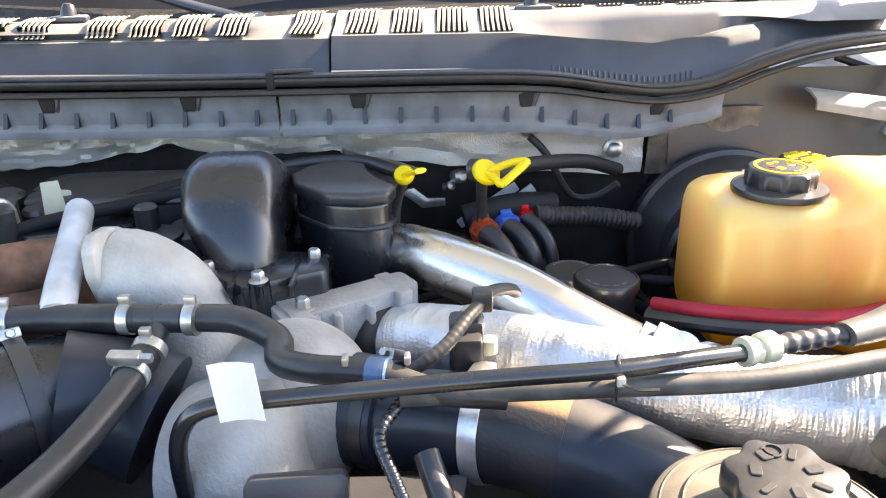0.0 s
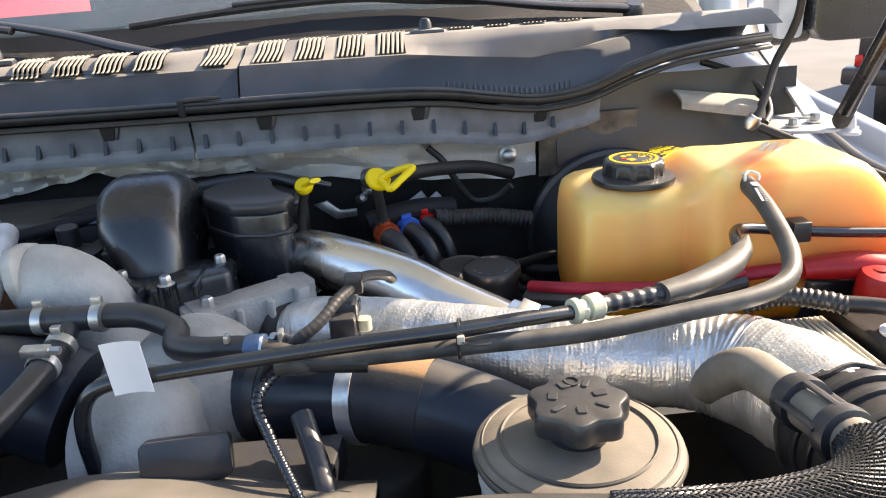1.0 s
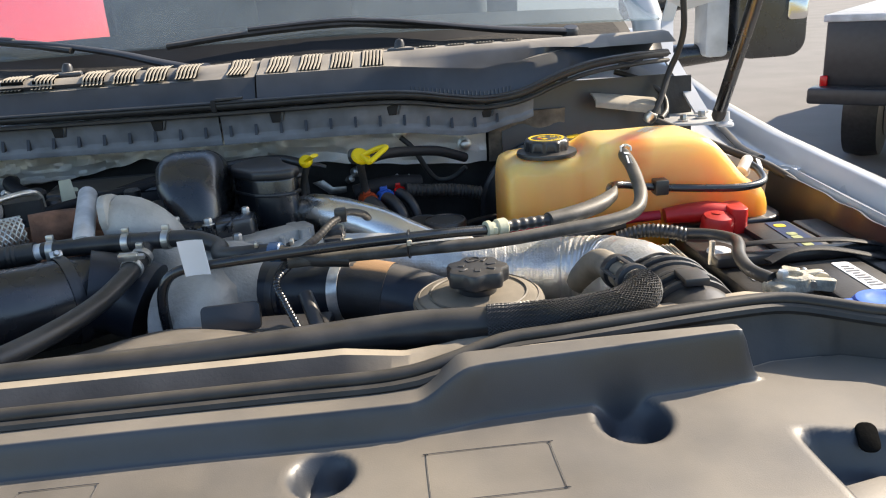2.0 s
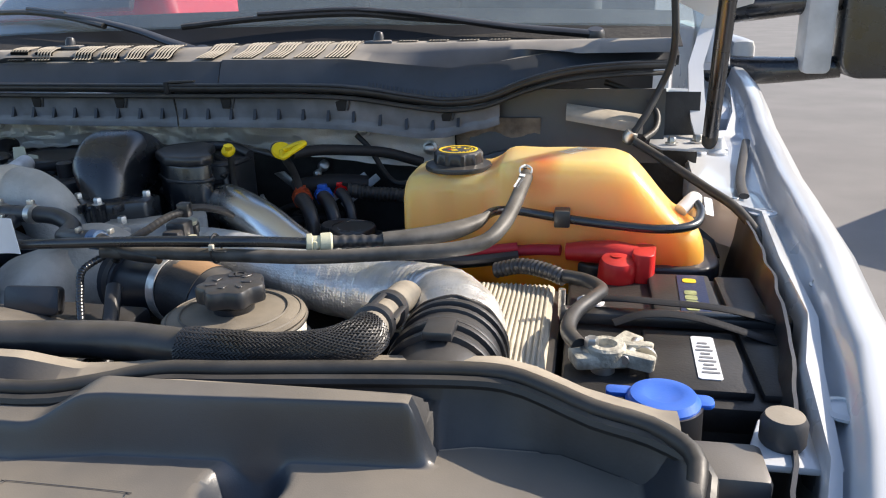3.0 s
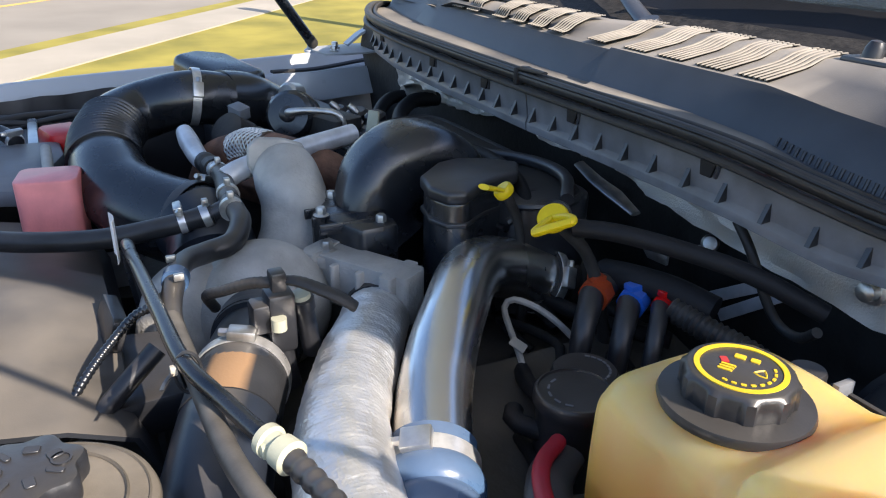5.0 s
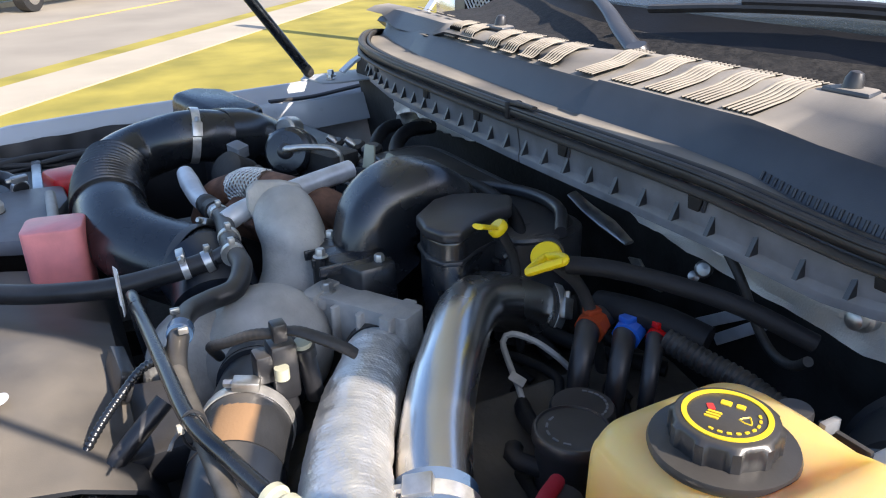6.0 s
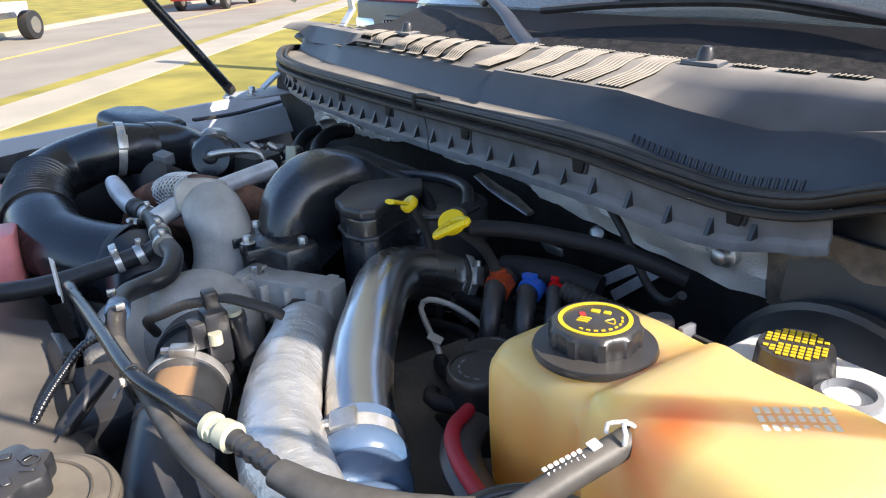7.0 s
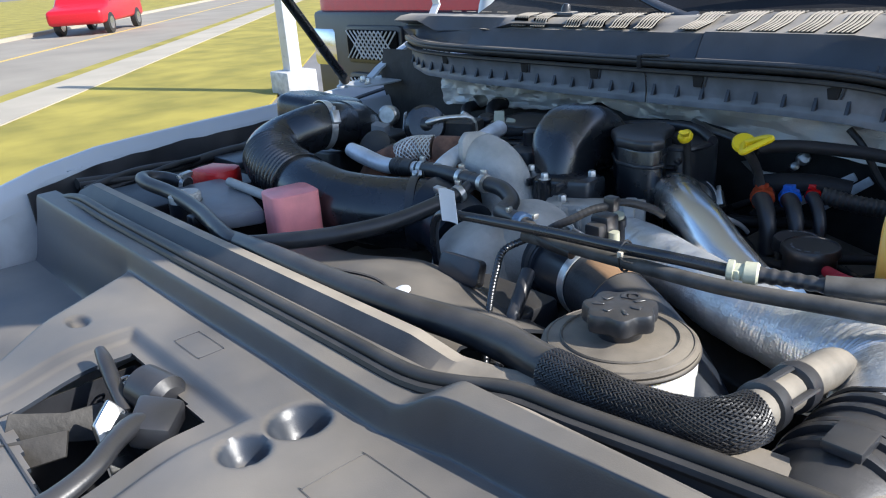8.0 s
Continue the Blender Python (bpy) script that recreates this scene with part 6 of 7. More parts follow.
part("plenum_tower", slab([(0.075 + (x - 0.075) * 0.93, 1.175 + (y - 1.175) * 0.93) for x, y in LID], 0.150, 0.007, 3, m=pose(0, 0, 1.092)), M["gloss"], eng)
part("tower_lid", slab(LID, 0.014, 0.0045, 3, m=pose(0, 0, 1.2375)), M["plastic"], eng, "dusty black lid with a wavy edge")
part("tower_rim", slab([(0.075 + (x - 0.075) * 0.98, 1.175 + (y - 1.175) * 0.98) for x, y in LID], 0.005, 0.0015, m=pose(0, 0, 1.214)), M["plastic"], eng)
part("side_tower", lathe([(0.032, 0), (0.032, 0.10), (0.029, 0.108), (0.018, 0.110)], (-0.10, 1.135, 1.105), seg=28), M["plastic"], eng)
part("tower_stub", lathe([(0.011, 0), (0.011, 0.022), (0.009, 0.024)], (-0.105, 1.15, 1.213), seg=16), M["plastic"], eng)
part("plenum_back", slab(rounded(0.38, 0.105, 0.03), 0.125, 0.012, 3, m=pose(-0.065, 1.255, 1.10)), M["plastic"], eng)
part("plenum_rim", tube([(x, y, 1.222) for x, y in ((-0.245, 1.21), (-0.15, 1.205), (-0.05, 1.207), (0.05, 1.207), (0.115, 1.215), (0.12, 1.28), (0.06, 1.303), (-0.10, 1.303), (-0.24, 1.295), (-0.25, 1.24))], 0.0045, 8, 0.012), M["plastic"], eng)
part("plenum_rim", tube([(x, 1.203, 1.195 - 0.004 * math.sin(x * 40)) for x in np.linspace(-0.24, 0.11, 9)], 0.004, 8, 0.012), M["gloss"], eng)
part("housing_lobe", slab(rounded(0.10, 0.075, 0.02), 0.06, 0.012, 3, m=pose(-0.185, 1.185, 1.150, 0, 0, 12)), M["plastic"], eng)
part("housing_lid", slab(rounded(0.105, 0.08, 0.022), 0.006, 0.002, 2, m=pose(-0.185, 1.185, 1.205, 0, 0, 12)), M["gloss"], eng)
for k in range(5):
    part("plenum_rib", tube([(-0.12 + 0.05 * k, 1.17, 1.19), (-0.12 + 0.05 * k, 1.22, 1.213), (-0.115 + 0.05 * k, 1.285, 1.205)], 0.005, 8, 0.01), M["plastic"], eng)
brk = part("bolted_cover", slab([(-0.052, -0.005), (-0.005, -0.042), (0.06, -0.012), (0.058, 0.03), (0.0, 0.036), (-0.045, 0.03)], 0.058, 0.006, 2, m=pose(0.010, 1.075, 1.148)), M["gloss"], eng, "black cover held by bright bolts")
for x, y, z in ((0.056, 1.090, 1.205), (0.017, 1.041, 1.207), (-0.030, 1.068, 1.205)):
    part("bolt_boss", lathe([(0.010, 0), (0.009, 0.05)], (x, y, z - 0.05), seg=16), M["gloss"], brk)
    part("bolt", bolt((x, y, z - 0.002), r=0.0054, h=0.008), M["zinc"], brk)
part("cast_elbow", tube([(-0.090, 1.036, 1.220), (-0.074, 1.034, 1.217), (-0.052, 1.034, 1.200), (-0.036, 1.028, 1.168), (-0.020, 1.010, 1.130)], [0.035, 0.036, 0.036, 0.037, 0.041], 28, 0.006), M["cast"], eng, "grey cast aluminium elbow", sharp=60)
part("elbow_flange", slab([(-0.036, -0.030), (0.020, -0.034), (0.036, -0.018), (0.052, 0.006), (0.048, 0.020), (0.030, 0.030), (-0.030, 0.032), (-0.042, 0.0)], 0.010, 0.003, m=Matrix.Translation((-0.100, 1.036, 1.218)) @ pose(0, 0, 0, 90, 0, 0) @ pose(0, 0, 0, 0, 90, 0) @ pose(0, 0, 0, 0, 0, 115)), M["cast"], eng)
part("compressor_cover", lathe([(0.030, -0.04), (0.060, -0.035), (0.066, 0.0), (0.062, 0.035), (0.040, 0.05)], (0.025, 0.920, 1.120), (0.9, -0.25, 0.15), 36), M["cast"], eng, "pale grey compressor casting", sharp=50)
part("volute_cover", ball((0.052, 0.968, 1.136), 0.062, 0.066, 0.066), M["cast"], eng, "rounded grey casting with a seam", sharp=80)
part("volute_seam", tube([(0.052 + 0.0625 * math.sin(a) * 0.55 + 0.004, 0.968 - 0.034 + 0.010 * math.cos(a * 1.3), 1.136 + 0.0665 * math.cos(a) * 0.86) for a in np.linspace(-0.95, 0.95, 11)], 0.0012, 6, 0.008), M["dark"], eng)
part("inlet_ring", tube([(-0.105, 0.937, 1.169), (-0.075, 0.945, 1.160), (-0.04, 0.942, 1.145)], [0.047, 0.046, 0.048], 28, 0.008), M["intake"], eng)
RAIL = pose(0.085, 1.058, 1.150, 0, 0, 31)
part("manifold_rail", slab(rounded(0.125, 0.034, 0.006), 0.050, 0.005, 2, m=RAIL @ pose(0, 0, -0.016)), M["cast"], eng)
for x, w, h in ((-0.048, 0.016, 0.044), (-0.018, 0.006, 0.038), (0.012, 0.006, 0.038), (0.044, 0.014, 0.042)):
    part("rail_rib", slab(rounded(w, 0.048, 0.003), h, 0.003, 2, m=RAIL @ pose(x, -0.002, -0.008)), M["cast"], eng)
part("rail_lug", slab(rounded(0.030, 0.030, 0.010), 0.012, 0.003, 2, m=pose(0.052, 1.034, 1.170)), M["cast"], eng)
part("bolt", bolt((0.052, 1.034, 1.182), r=0.0062, h=0.009), M["zinc"], eng)
part("engine_block", slab(rounded(0.52, 0.44, 0.05), 0.30, 0.03, 3, m=pose(-0.02, 1.10, 0.78)), M["dark"], eng)
part("valve_cover", slab(rounded(0.18, 0.40, 0.03), 0.10, 0.02, 3, m=pose(0.27, 1.13, 1.00, 0, 14, 0)), M["dark"], eng)
part("valve_cover", slab(rounded(0.18, 0.40, 0.03), 0.14, 0.02, 3, m=pose(-0.30, 1.13, 1.00, 0, -10, 0)), M["dark"], eng)
part("heat_shield", slab(rounded(0.10, 0.08, 0.02), 0.03, 0.01, 3, m=pose(-0.20, 1.045, 1.175, 25, 0, 25)), M["rust"], eng, "rusty heat shield")
PERF = [(-0.262, 1.018, 1.200), (-0.240, 1.033, 1.212), (-0.212, 1.050, 1.214)]
mesh_tube = part("perforated_shield", tube(PERF, [0.0205, 0.0215, 0.0205], 20, 0.006), M["gold"], eng, "brown flexible pipe in a crossed wire mesh")
path, par = smooth_path(PERF, 0.004)
for turn in (1, -1):
    for k in range(14):
        pts = []
        for i, c in enumerate(path):
            tg = (path[min(i + 1, len(path) - 1)] - path[max(i - 1, 0)]).normalized()
            nr = (Vector((0, 0, 1)) - tg * tg.z).normalized()
            a = turn * 0.30 * i + 2 * math.pi * k / 14
            pts.append(c + (nr * math.cos(a) + tg.cross(nr) * math.sin(a)) * 0.0222)
        part("mesh_wire", tube(pts, 0.0011, 5, 0.004), M["zinc"], mesh_tube)
part("exhaust_pipe", tube([(-0.205, 1.052, 1.213), (-0.175, 1.066, 1.212), (-0.145, 1.090, 1.205), (-0.125, 1.115, 1.19)], [0.023, 0.024, 0.025, 0.026], 24, 0.006), M["rust"], eng, "rust-brown exhaust pipe")
part("exhaust_pipe", tube([(-0.258, 1.020, 1.202), (-0.285, 0.998, 1.185), (-0.30, 0.985, 1.15)], [0.0235, 0.024, 0.024], 24, 0.006), M["rust"], eng)
part("turbo_housing", lathe([(0.02, -0.04), (0.045, -0.03), (0.05, 0.0), (0.045, 0.03), (0.02, 0.04)], (-0.16, 1.09, 1.17), (0.3, 1, 0), 26), M["rust"], eng)
part("coolant_pipe", tube([(-0.114, 0.975, 1.214), (-0.120, 1.00, 1.222), (-0.140, 1.07, 1.230), (-0.163, 1.145, 1.235)], 0.0125, 16, 0.008), M["alu"], eng, "bright aluminium coolant pipe")
part("accumulator", lathe([(0.012, -0.035), (0.031, -0.03), (0.033, -0.026), (0.033, -0.010), (0.035, -0.008), (0.035, -0.002), (0.033, 0.0), (0.033, 0.016), (0.028, 0.022), (0.012, 0.024)], (-0.300, 1.110, 1.230), (0.75, -0.55, 0.30), 30), M["gloss"], eng, "round black vacuum canister with a white sticker")
part("sticker", slab(rounded(0.012, 0.03, 0.001, 1), 0.001, 0, m=Matrix.Translation((-0.330, 1.092, 1.238)) @ pose(0, 0, 0, 80, 0, -60)), M["label"], eng)
part("canister_hub", lathe([(0.011, -0.004), (0.011, 0.003), (0.008, 0.006), (0.001, 0.007)], (-0.2805, 1.0965, 1.2378), (0.75, -0.55, 0.30), 20), M["plastic"], eng)
part("canister_pipe", tube([(-0.281, 1.097, 1.238), (-0.270, 1.097, 1.243), (-0.258, 1.115, 1.246), (-0.238, 1.145, 1.245), (-0.232, 1.156, 1.236), (-0.231, 1.158, 1.215)], [0.0055, 0.0055, 0.0042, 0.0042, 0.0045, 0.0045], 12, 0.005), M["zinc"], eng)

for nm, p, big in (("oil_dipstick", (0.142, 1.183, 1.249), False), ("transmission_dipstick", (0.213, 1.184, 1.250), True)):
    d = thing(nm, p, "yellow plastic dipstick handle on a dark tube", "dipstick", group="dipsticks")
    if big:
        part("handle", lathe([(0.0125, -0.004), (0.0140, -0.002), (0.0140, 0.002), (0.0125, 0.004), (0.001, 0.0042)], p, (0.35, -0.55, 0.75), 32), M["yellow"], d)
        far = ((0.226, 1.157, 1.246), (0.251, 1.175, 1.262))
        part("grip_loop", tube([p, (0.221, 1.166, 1.248), far[0], (0.240, 1.165, 1.255), far[1], (0.238, 1.181, 1.260), p], 0.0038, 10, 0.003), M["yellow"], d)
        part("grip_bar", tube([far[0], ((far[0][0] + far[1][0]) / 2, (far[0][1] + far[1][1]) / 2 - 0.001, (far[0][2] + far[1][2]) / 2), far[1]], 0.0055, 12, 0.004, flat=0.6), M["yellow"], d)
        part("collar", tube([(p[0] - 0.012, p[1] + 0.014, p[2] - 0.002), (p[0] - 0.004, p[1] + 0.008, p[2])], 0.0115, 18, 0.004), M["plastic"], d)
        part("tube", tube([(p[0] - 0.003, p[1] + 0.008, p[2] - 0.006), (p[0], p[1] + 0.05, p[2] - 0.06), (p[0] + 0.01, p[1] + 0.08, p[2] - 0.2)], 0.006, 10, 0.01), M["dark"], d)
    else:
        part("handle", lathe([(0.0085, -0.004), (0.0098, -0.002), (0.0098, 0.003), (0.0085, 0.005), (0.002, 0.005)], (p[0] - 0.008, p[1], p[2]), (-0.2, -0.6, 0.75), 24), M["yellow"], d)
        part("handle_tab", tube([(0.136, 1.180, 1.251), (0.142, 1.168, 1.256), (0.150, 1.151, 1.263)], [0.0052, 0.0052, 0.0062], 12, 0.004, flat=0.45), M["yellow"], d)
        part("tube", tube([(p[0] - 0.008, p[1] + 0.004, p[2] - 0.004), (p[0] - 0.02, p[1] + 0.03, p[2] - 0.06), (p[0] - 0.02, p[1] + 0.04, p[2] - 0.2)], 0.005, 10, 0.01), M["dark"], d)

cables = thing("engine_harness", (0.15, 1.25, 1.15), "tangle of black looms with orange and blue plugs", "wiring harness")
random.seed(11)
# three elbow connectors with coloured clips on a dark rail
# rail and looms take flat black to paint the shade under the cowl
part("rail", tube([(0.195, 1.262, 1.176), (0.225, 1.268, 1.182), (0.262, 1.285, 1.182), (0.30, 1.30, 1.176)], 0.013, 16, 0.008), M["ink_shade"], cables)
for (x, y, z), mt, lb, r in (((0.215, 1.236, 1.168), "orange", "orange clip", 0.0125), ((0.241, 1.258, 1.167), "blue", "blue clip", 0.0115), ((0.262, 1.276, 1.170), "lamp", "dark red clip", 0.009)):
    part("elbow", tube([(x - 0.004, y + 0.022, z + 0.003), (x, y, z), (x + 0.014, y - 0.016, z - 0.006), (x + 0.026, y - 0.030, z - 0.024), (x + 0.032, y - 0.038, z - 0.06)], [r, r, r * 0.9, r * 0.85, r * 0.8], 16, 0.005), M["plastic"], cables)
    part("clip", tube([(x - 0.002, y + 0.008, z + 0.001), (x + 0.005, y - 0.005, z - 0.001)], r * 1.22, 8, 0.004), M[mt], cables, lb)
    part("clip_tab", box(x - 0.006, x + 0.006, y - 0.006, y + 0.008, z + r, z + r + 0.006, 0.001), M[mt], cables)
for k in range(16):
    x = random.uniform(0.10, 0.44)
    y = random.uniform(1.14, 1.33)
    z = random.uniform(1.04, 1.115)
    pts = [(x, y, z)]
    for _ in range(4):
        x += random.uniform(-0.05, 0.09)
        y += random.uniform(-0.06, 0.05)
        z += random.uniform(-0.03, 0.03)
        pts.append((min(x, 0.44), min(max(y, 1.10), 1.36), min(z, 1.125)))
    # undusted black puts the shade low in the bay into the colour
    part("loom", tube(pts, random.choice((0.005, 0.006, 0.008)), 10, 0.012), M["ink_shade"], cables)
part("thick_loom", tube([(0.222, 1.20, 1.242), (0.25, 1.225, 1.243), (0.29, 1.262, 1.236), (0.335, 1.295, 1.226), (0.38, 1.33, 1.205)], 0.008, 14, 0.01), M["ink_shade"], cables)
part("ribbed_conduit", tube([(0.275, 1.275, 1.172), (0.31, 1.285, 1.165), (0.35, 1.295, 1.16), (0.40, 1.30, 1.15)], 0.011, 14, 0.0014, lambda s: 1 + 0.08 * math.sin(s * 2 * math.pi / 0.006)), M["wire"], cables)
for lo, hi in (((0.196, 1.398, 1.117), (0.270, 1.398, 1.1675)), ((0.226, 1.396, 1.113), (0.291, 1.396, 1.166))):
    u = (Vector(hi) - Vector(lo)).normalized()
    turn = Matrix((u, (-u.z, 0, u.x), (0, -1, 0))).transposed().to_4x4()
    part("steel_strip", slab(rounded((Vector(hi) - Vector(lo)).length, 0.0125, 0.001, 1), 0.003, 0.0006, m=Matrix.Translation((Vector(hi) + Vector(lo)) / 2) @ turn), M["alu"], cables, "thin grey metal strip")
part("stud", lathe([(0.009, -0.01), (0.0095, 0.002), (0.007, 0.005), (0.001, 0.006)], (0.198, 1.395, 1.183), (0.6, -0.7, 0.4), 20), M["zinc"], cables)
part("stud", lathe([(0.006, -0.01), (0.0062, 0.002), (0.001, 0.004)], (0.186, 1.395, 1.170), (0.6, -0.7, 0.4), 16), M["zinc"], cables)
part("bracket", slab([(0.122, 1.176), (0.140, 1.180), (0.156, 1.166), (0.178, 1.166), (0.178, 1.156), (0.150, 1.154)], 0.004, 0.0008, m=pose(0, 1.362, 0, 90, 0, 0)), M["zinc"], cables, "bent grey metal bracket")
part("bracket_arm", tube([(0.060, 1.325, 1.238), (0.085, 1.330, 1.226), (0.115, 1.332, 1.219), (0.150, 1.334, 1.208)], [0.008, 0.010, 0.012, 0.007], 12, 0.01, flat=0.35), M["zinc"], cables, "dull metal bracket arm")
# round black cap below the coolant reservoir
oil = thing("reservoir_cap", (0.297, 1.167, 1.10), "round black filler cap with faint print beside the reservoir", "filler cap")
part("neck", lathe([(0.020, -0.06), (0.020, 0.0)], (0.297, 1.166, 1.138), seg=24), M["plastic"], oil)
part("cap", lathe([(0.024, 0), (0.0275, 0.002), (0.0275, 0.013), (0.0255, 0.016), (0.001, 0.0165)], (0.297, 1.166, 1.136), seg=60, lobes=lambda a, r, h: 1.0 + (0.03 if math.cos(a * 14) > 0.5 and h < 0.012 and r > 0.02 else 0)), M["plastic"], oil)
for k in range(9):
    a = 0.25 + 0.27 * k
    part("print_mark", slab(rounded(0.0042, 0.0020, 0.0004, 1), 0.0006, 0, m=pose(0.297 + 0.020 * math.cos(a), 1.166 + 0.020 * math.sin(a), 1.1523, 0, 0, math.degrees(a) + 90)), M["grey"], oil)
part("print_mark", slab(rounded(0.009, 0.006, 0.001, 1), 0.0006, 0, m=pose(0.302, 1.158, 1.1523, 0, 0, 40)), M["grey"], oil)
part("grey_wire", tube([(0.210, 1.218, 1.124), (0.204, 1.208, 1.136), (0.185, 1.195, 1.147), (0.169, 1.179, 1.152), (0.166, 1.170, 1.144), (0.190, 1.164, 1.130), (0.215, 1.159, 1.118), (0.234, 1.154, 1.100)], 0.0032, 8, 0.006), M["cast"], cables, "grey taped wire")
part("wire_tag", slab(rounded(0.016, 0.010, 0.001, 1), 0.001, 0, m=pose(0.208, 1.160, 1.128, 20, 25, 40)), M["cast"], cables)
small = thing("small_fluid_canister", (0.325, 1.13, 1.12), "small black round fluid canister with a flat lid", "canister")
part("body", lathe([(0.026, -0.05), (0.0285, -0.045), (0.0285, 0.022), (0.026, 0.024)], (0.325, 1.135, 1.125), seg=32), M["plastic"], small)
cap = part("lid", lathe([(0.0285, 0.022), (0.0315, 0.023), (0.0315, 0.031), (0.0300, 0.0335), (0.0285, 0.034), (0.0280, 0.032), (0.001, 0.032)], (0.325, 1.135, 1.125), seg=40), M["plastic"], small, "flat round lid with a raised rim")
for k in range(5):
    a = radians(200 + 28 * k)
    part("print_mark", slab(rounded(0.006, 0.0018, 0.0004, 1), 0.0006, 0, m=pose(0.325 + 0.020 * math.cos(a), 1.135 + 0.020 * math.sin(a), 1.1571, 0, 0, math.degrees(a) + 90)), M["grey"], cap)

sens = thing("pressure_sensor", (0.14, 0.945, 1.17), "black pressure sensor with a taped wiring tail", "sensor")
part("body", box(0.168, 0.192, 0.940, 0.962, 1.165, 1.216, 0.004), M["plastic"], sens)
part("port", tube([(0.18, 0.95, 1.17), (0.185, 0.955, 1.13)], 0.009, 14, 0.01), M["plastic"], sens)
part("plug", box(0.170, 0.190, 0.928, 0.944, 1.184, 1.209, 0.003), M["plastic"], sens)
part("seal_ring", lathe([(0.006, 0), (0.006, 0.01)], (0.196, 0.946, 1.190), seg=14), M["ivory"], sens)
part("wire_tail", tube([(0.190, 0.950, 1.229), (0.198, 0.962, 1.229), (0.208, 0.976, 1.224), (0.216, 0.990, 1.217), (0.220, 1.000, 1.209)], [0.0046, 0.0058, 0.0064, 0.0064, 0.0058], 12, 0.0013, lambda s: 1 + 0.03 * math.sin(s * 2 * math.pi / 0.0046), flat=0.7), M["wire"], sens, "taped wiring tail")
part("wire_tail", tube([(0.192, 0.950, 1.228), (0.180, 0.930, 1.226), (0.166, 0.912, 1.217), (0.150, 0.903, 1.208), (0.134, 0.905, 1.196), (0.120, 0.912, 1.180)], 0.0046, 10, 0.0013, lambda s: 1 + 0.04 * math.sin(s * 2 * math.pi / 0.0046)), M["wire"], sens)
part("wire_clip", box(0.184, 0.198, 0.942, 0.954, 1.222, 1.238, 0.002), M["plastic"], sens)
part("stalk", lathe([(0.008, -0.05), (0.008, -0.006), (0.0095, -0.005), (0.0095, 0.004), (0.006, 0.006)], (0.184, 0.969, 1.203), (0.1, -0.15, 1), 18), M["plastic"], sens)
part("stalk_cap", lathe([(0.0075, 0), (0.0075, 0.004), (0.004, 0.005)], (0.1845, 0.968, 1.208), (0.1, -0.15, 1), 16), M["ivory"], sens, "pale yellow plug end")

# ---- fan shroud and passenger side ----
shroud = thing("fan_shroud", (0.05, 0.78, 1.10), "dusty black plastic fan shroud", "fan shroud")
rows = []
for x in np.linspace(-0.24, 0.20, 24):
    hump = 0.030 * math.exp(-((x - 0.02) / 0.11) ** 2)
    rows.append([(x, 0.700, 1.150), (x, 0.712, 1.158 + hump * 0.3), (x, 0.74, 1.155 + hump * 0.62), (x, 0.79, 1.145 + hump * 0.8), (x, 0.835, 1.125 + hump), (x, 0.85, 1.09)])
part("panel", sheet(rows, 0.004), M["shroud"], shroud, sharp=50)
part("pin", lathe([(0.009, 0), (0.009, 0.0015), (0.005, 0.003), (0.001, 0.003)], (0.086, 0.740, 1.171), (0, -0.2, 1), 20), M["label"], shroud, "pale push pin")
part("rib", tube([(-0.02, 0.72, 1.176), (0.05, 0.735, 1.176), (0.10, 0.725, 1.168)], 0.002, 6, 0.01), M["shroud"], shroud)
part("bracket", slab([(-0.07, -0.03), (0.06, -0.03), (0.075, 0.025), (-0.03, 0.035)], 0.035, 0.006, 2, m=pose(0.105, 0.850, 1.105, 10, 0, 5)), M["plastic"], shroud)
part("bracket_clip", slab(rounded(0.06, 0.03, 0.006), 0.012, 0.003, m=pose(0.075, 0.838, 1.160, 70, 0, 4)), M["plastic"], shroud)
part("loom", tube([(0.137, 0.875, 1.200), (0.123, 0.852, 1.190), (0.132, 0.830, 1.175), (0.146, 0.806, 1.155), (0.160, 0.785, 1.130), (0.17, 0.77, 1.10)], 0.0038, 12, 0.0010, lambda s: 1 + 0.09 * math.sin(s * 2 * math.pi / 0.0042)), M["gloss"], shroud, "corrugated wiring conduit")
part("leg", tube([(0.15, 0.86, 1.17), (0.165, 0.82, 1.14), (0.175, 0.78, 1.10)], 0.008, 10, 0.01), M["plastic"], shroud)

wash = thing("washer_tank", (-0.30, 0.77, 1.05), "pink-filled washer tank with a grey lid", "washer tank")
part("tank", slab(rounded(0.060, 0.066, 0.012), 0.105, 0.008, 3, m=pose(-0.222, 0.800, 1.105, 0, 0, -10)), M["pink"], wash)
part("lid", slab([(-0.13, -0.045), (0.07, -0.05), (0.09, 0.02), (-0.06, 0.05), (-0.13, 0.04)], 0.022, 0.006, 2, m=pose(-0.345, 0.765, 1.162, 0, 0, -6)), M["grey"], wash)
part("rail", tube([(-0.40, 0.80, 1.192), (-0.32, 0.80, 1.190), (-0.262, 0.80, 1.188)], 0.007, 10, 0.01), M["cast"], wash)
part("filler_cap", lathe([(0.022, 0), (0.023, 0.014), (0.020, 0.018), (0.001, 0.018)], (-0.385, 0.722, 1.180), seg=30), M["cast"], wash)
part("neck", lathe([(0.025, 0), (0.024, 0.04)], (-0.385, 0.722, 1.145), seg=26), M["plastic"], wash)

bat2 = thing("second_battery", (-0.60, 0.80, 0.98), "second black battery with a red terminal cover", "battery")
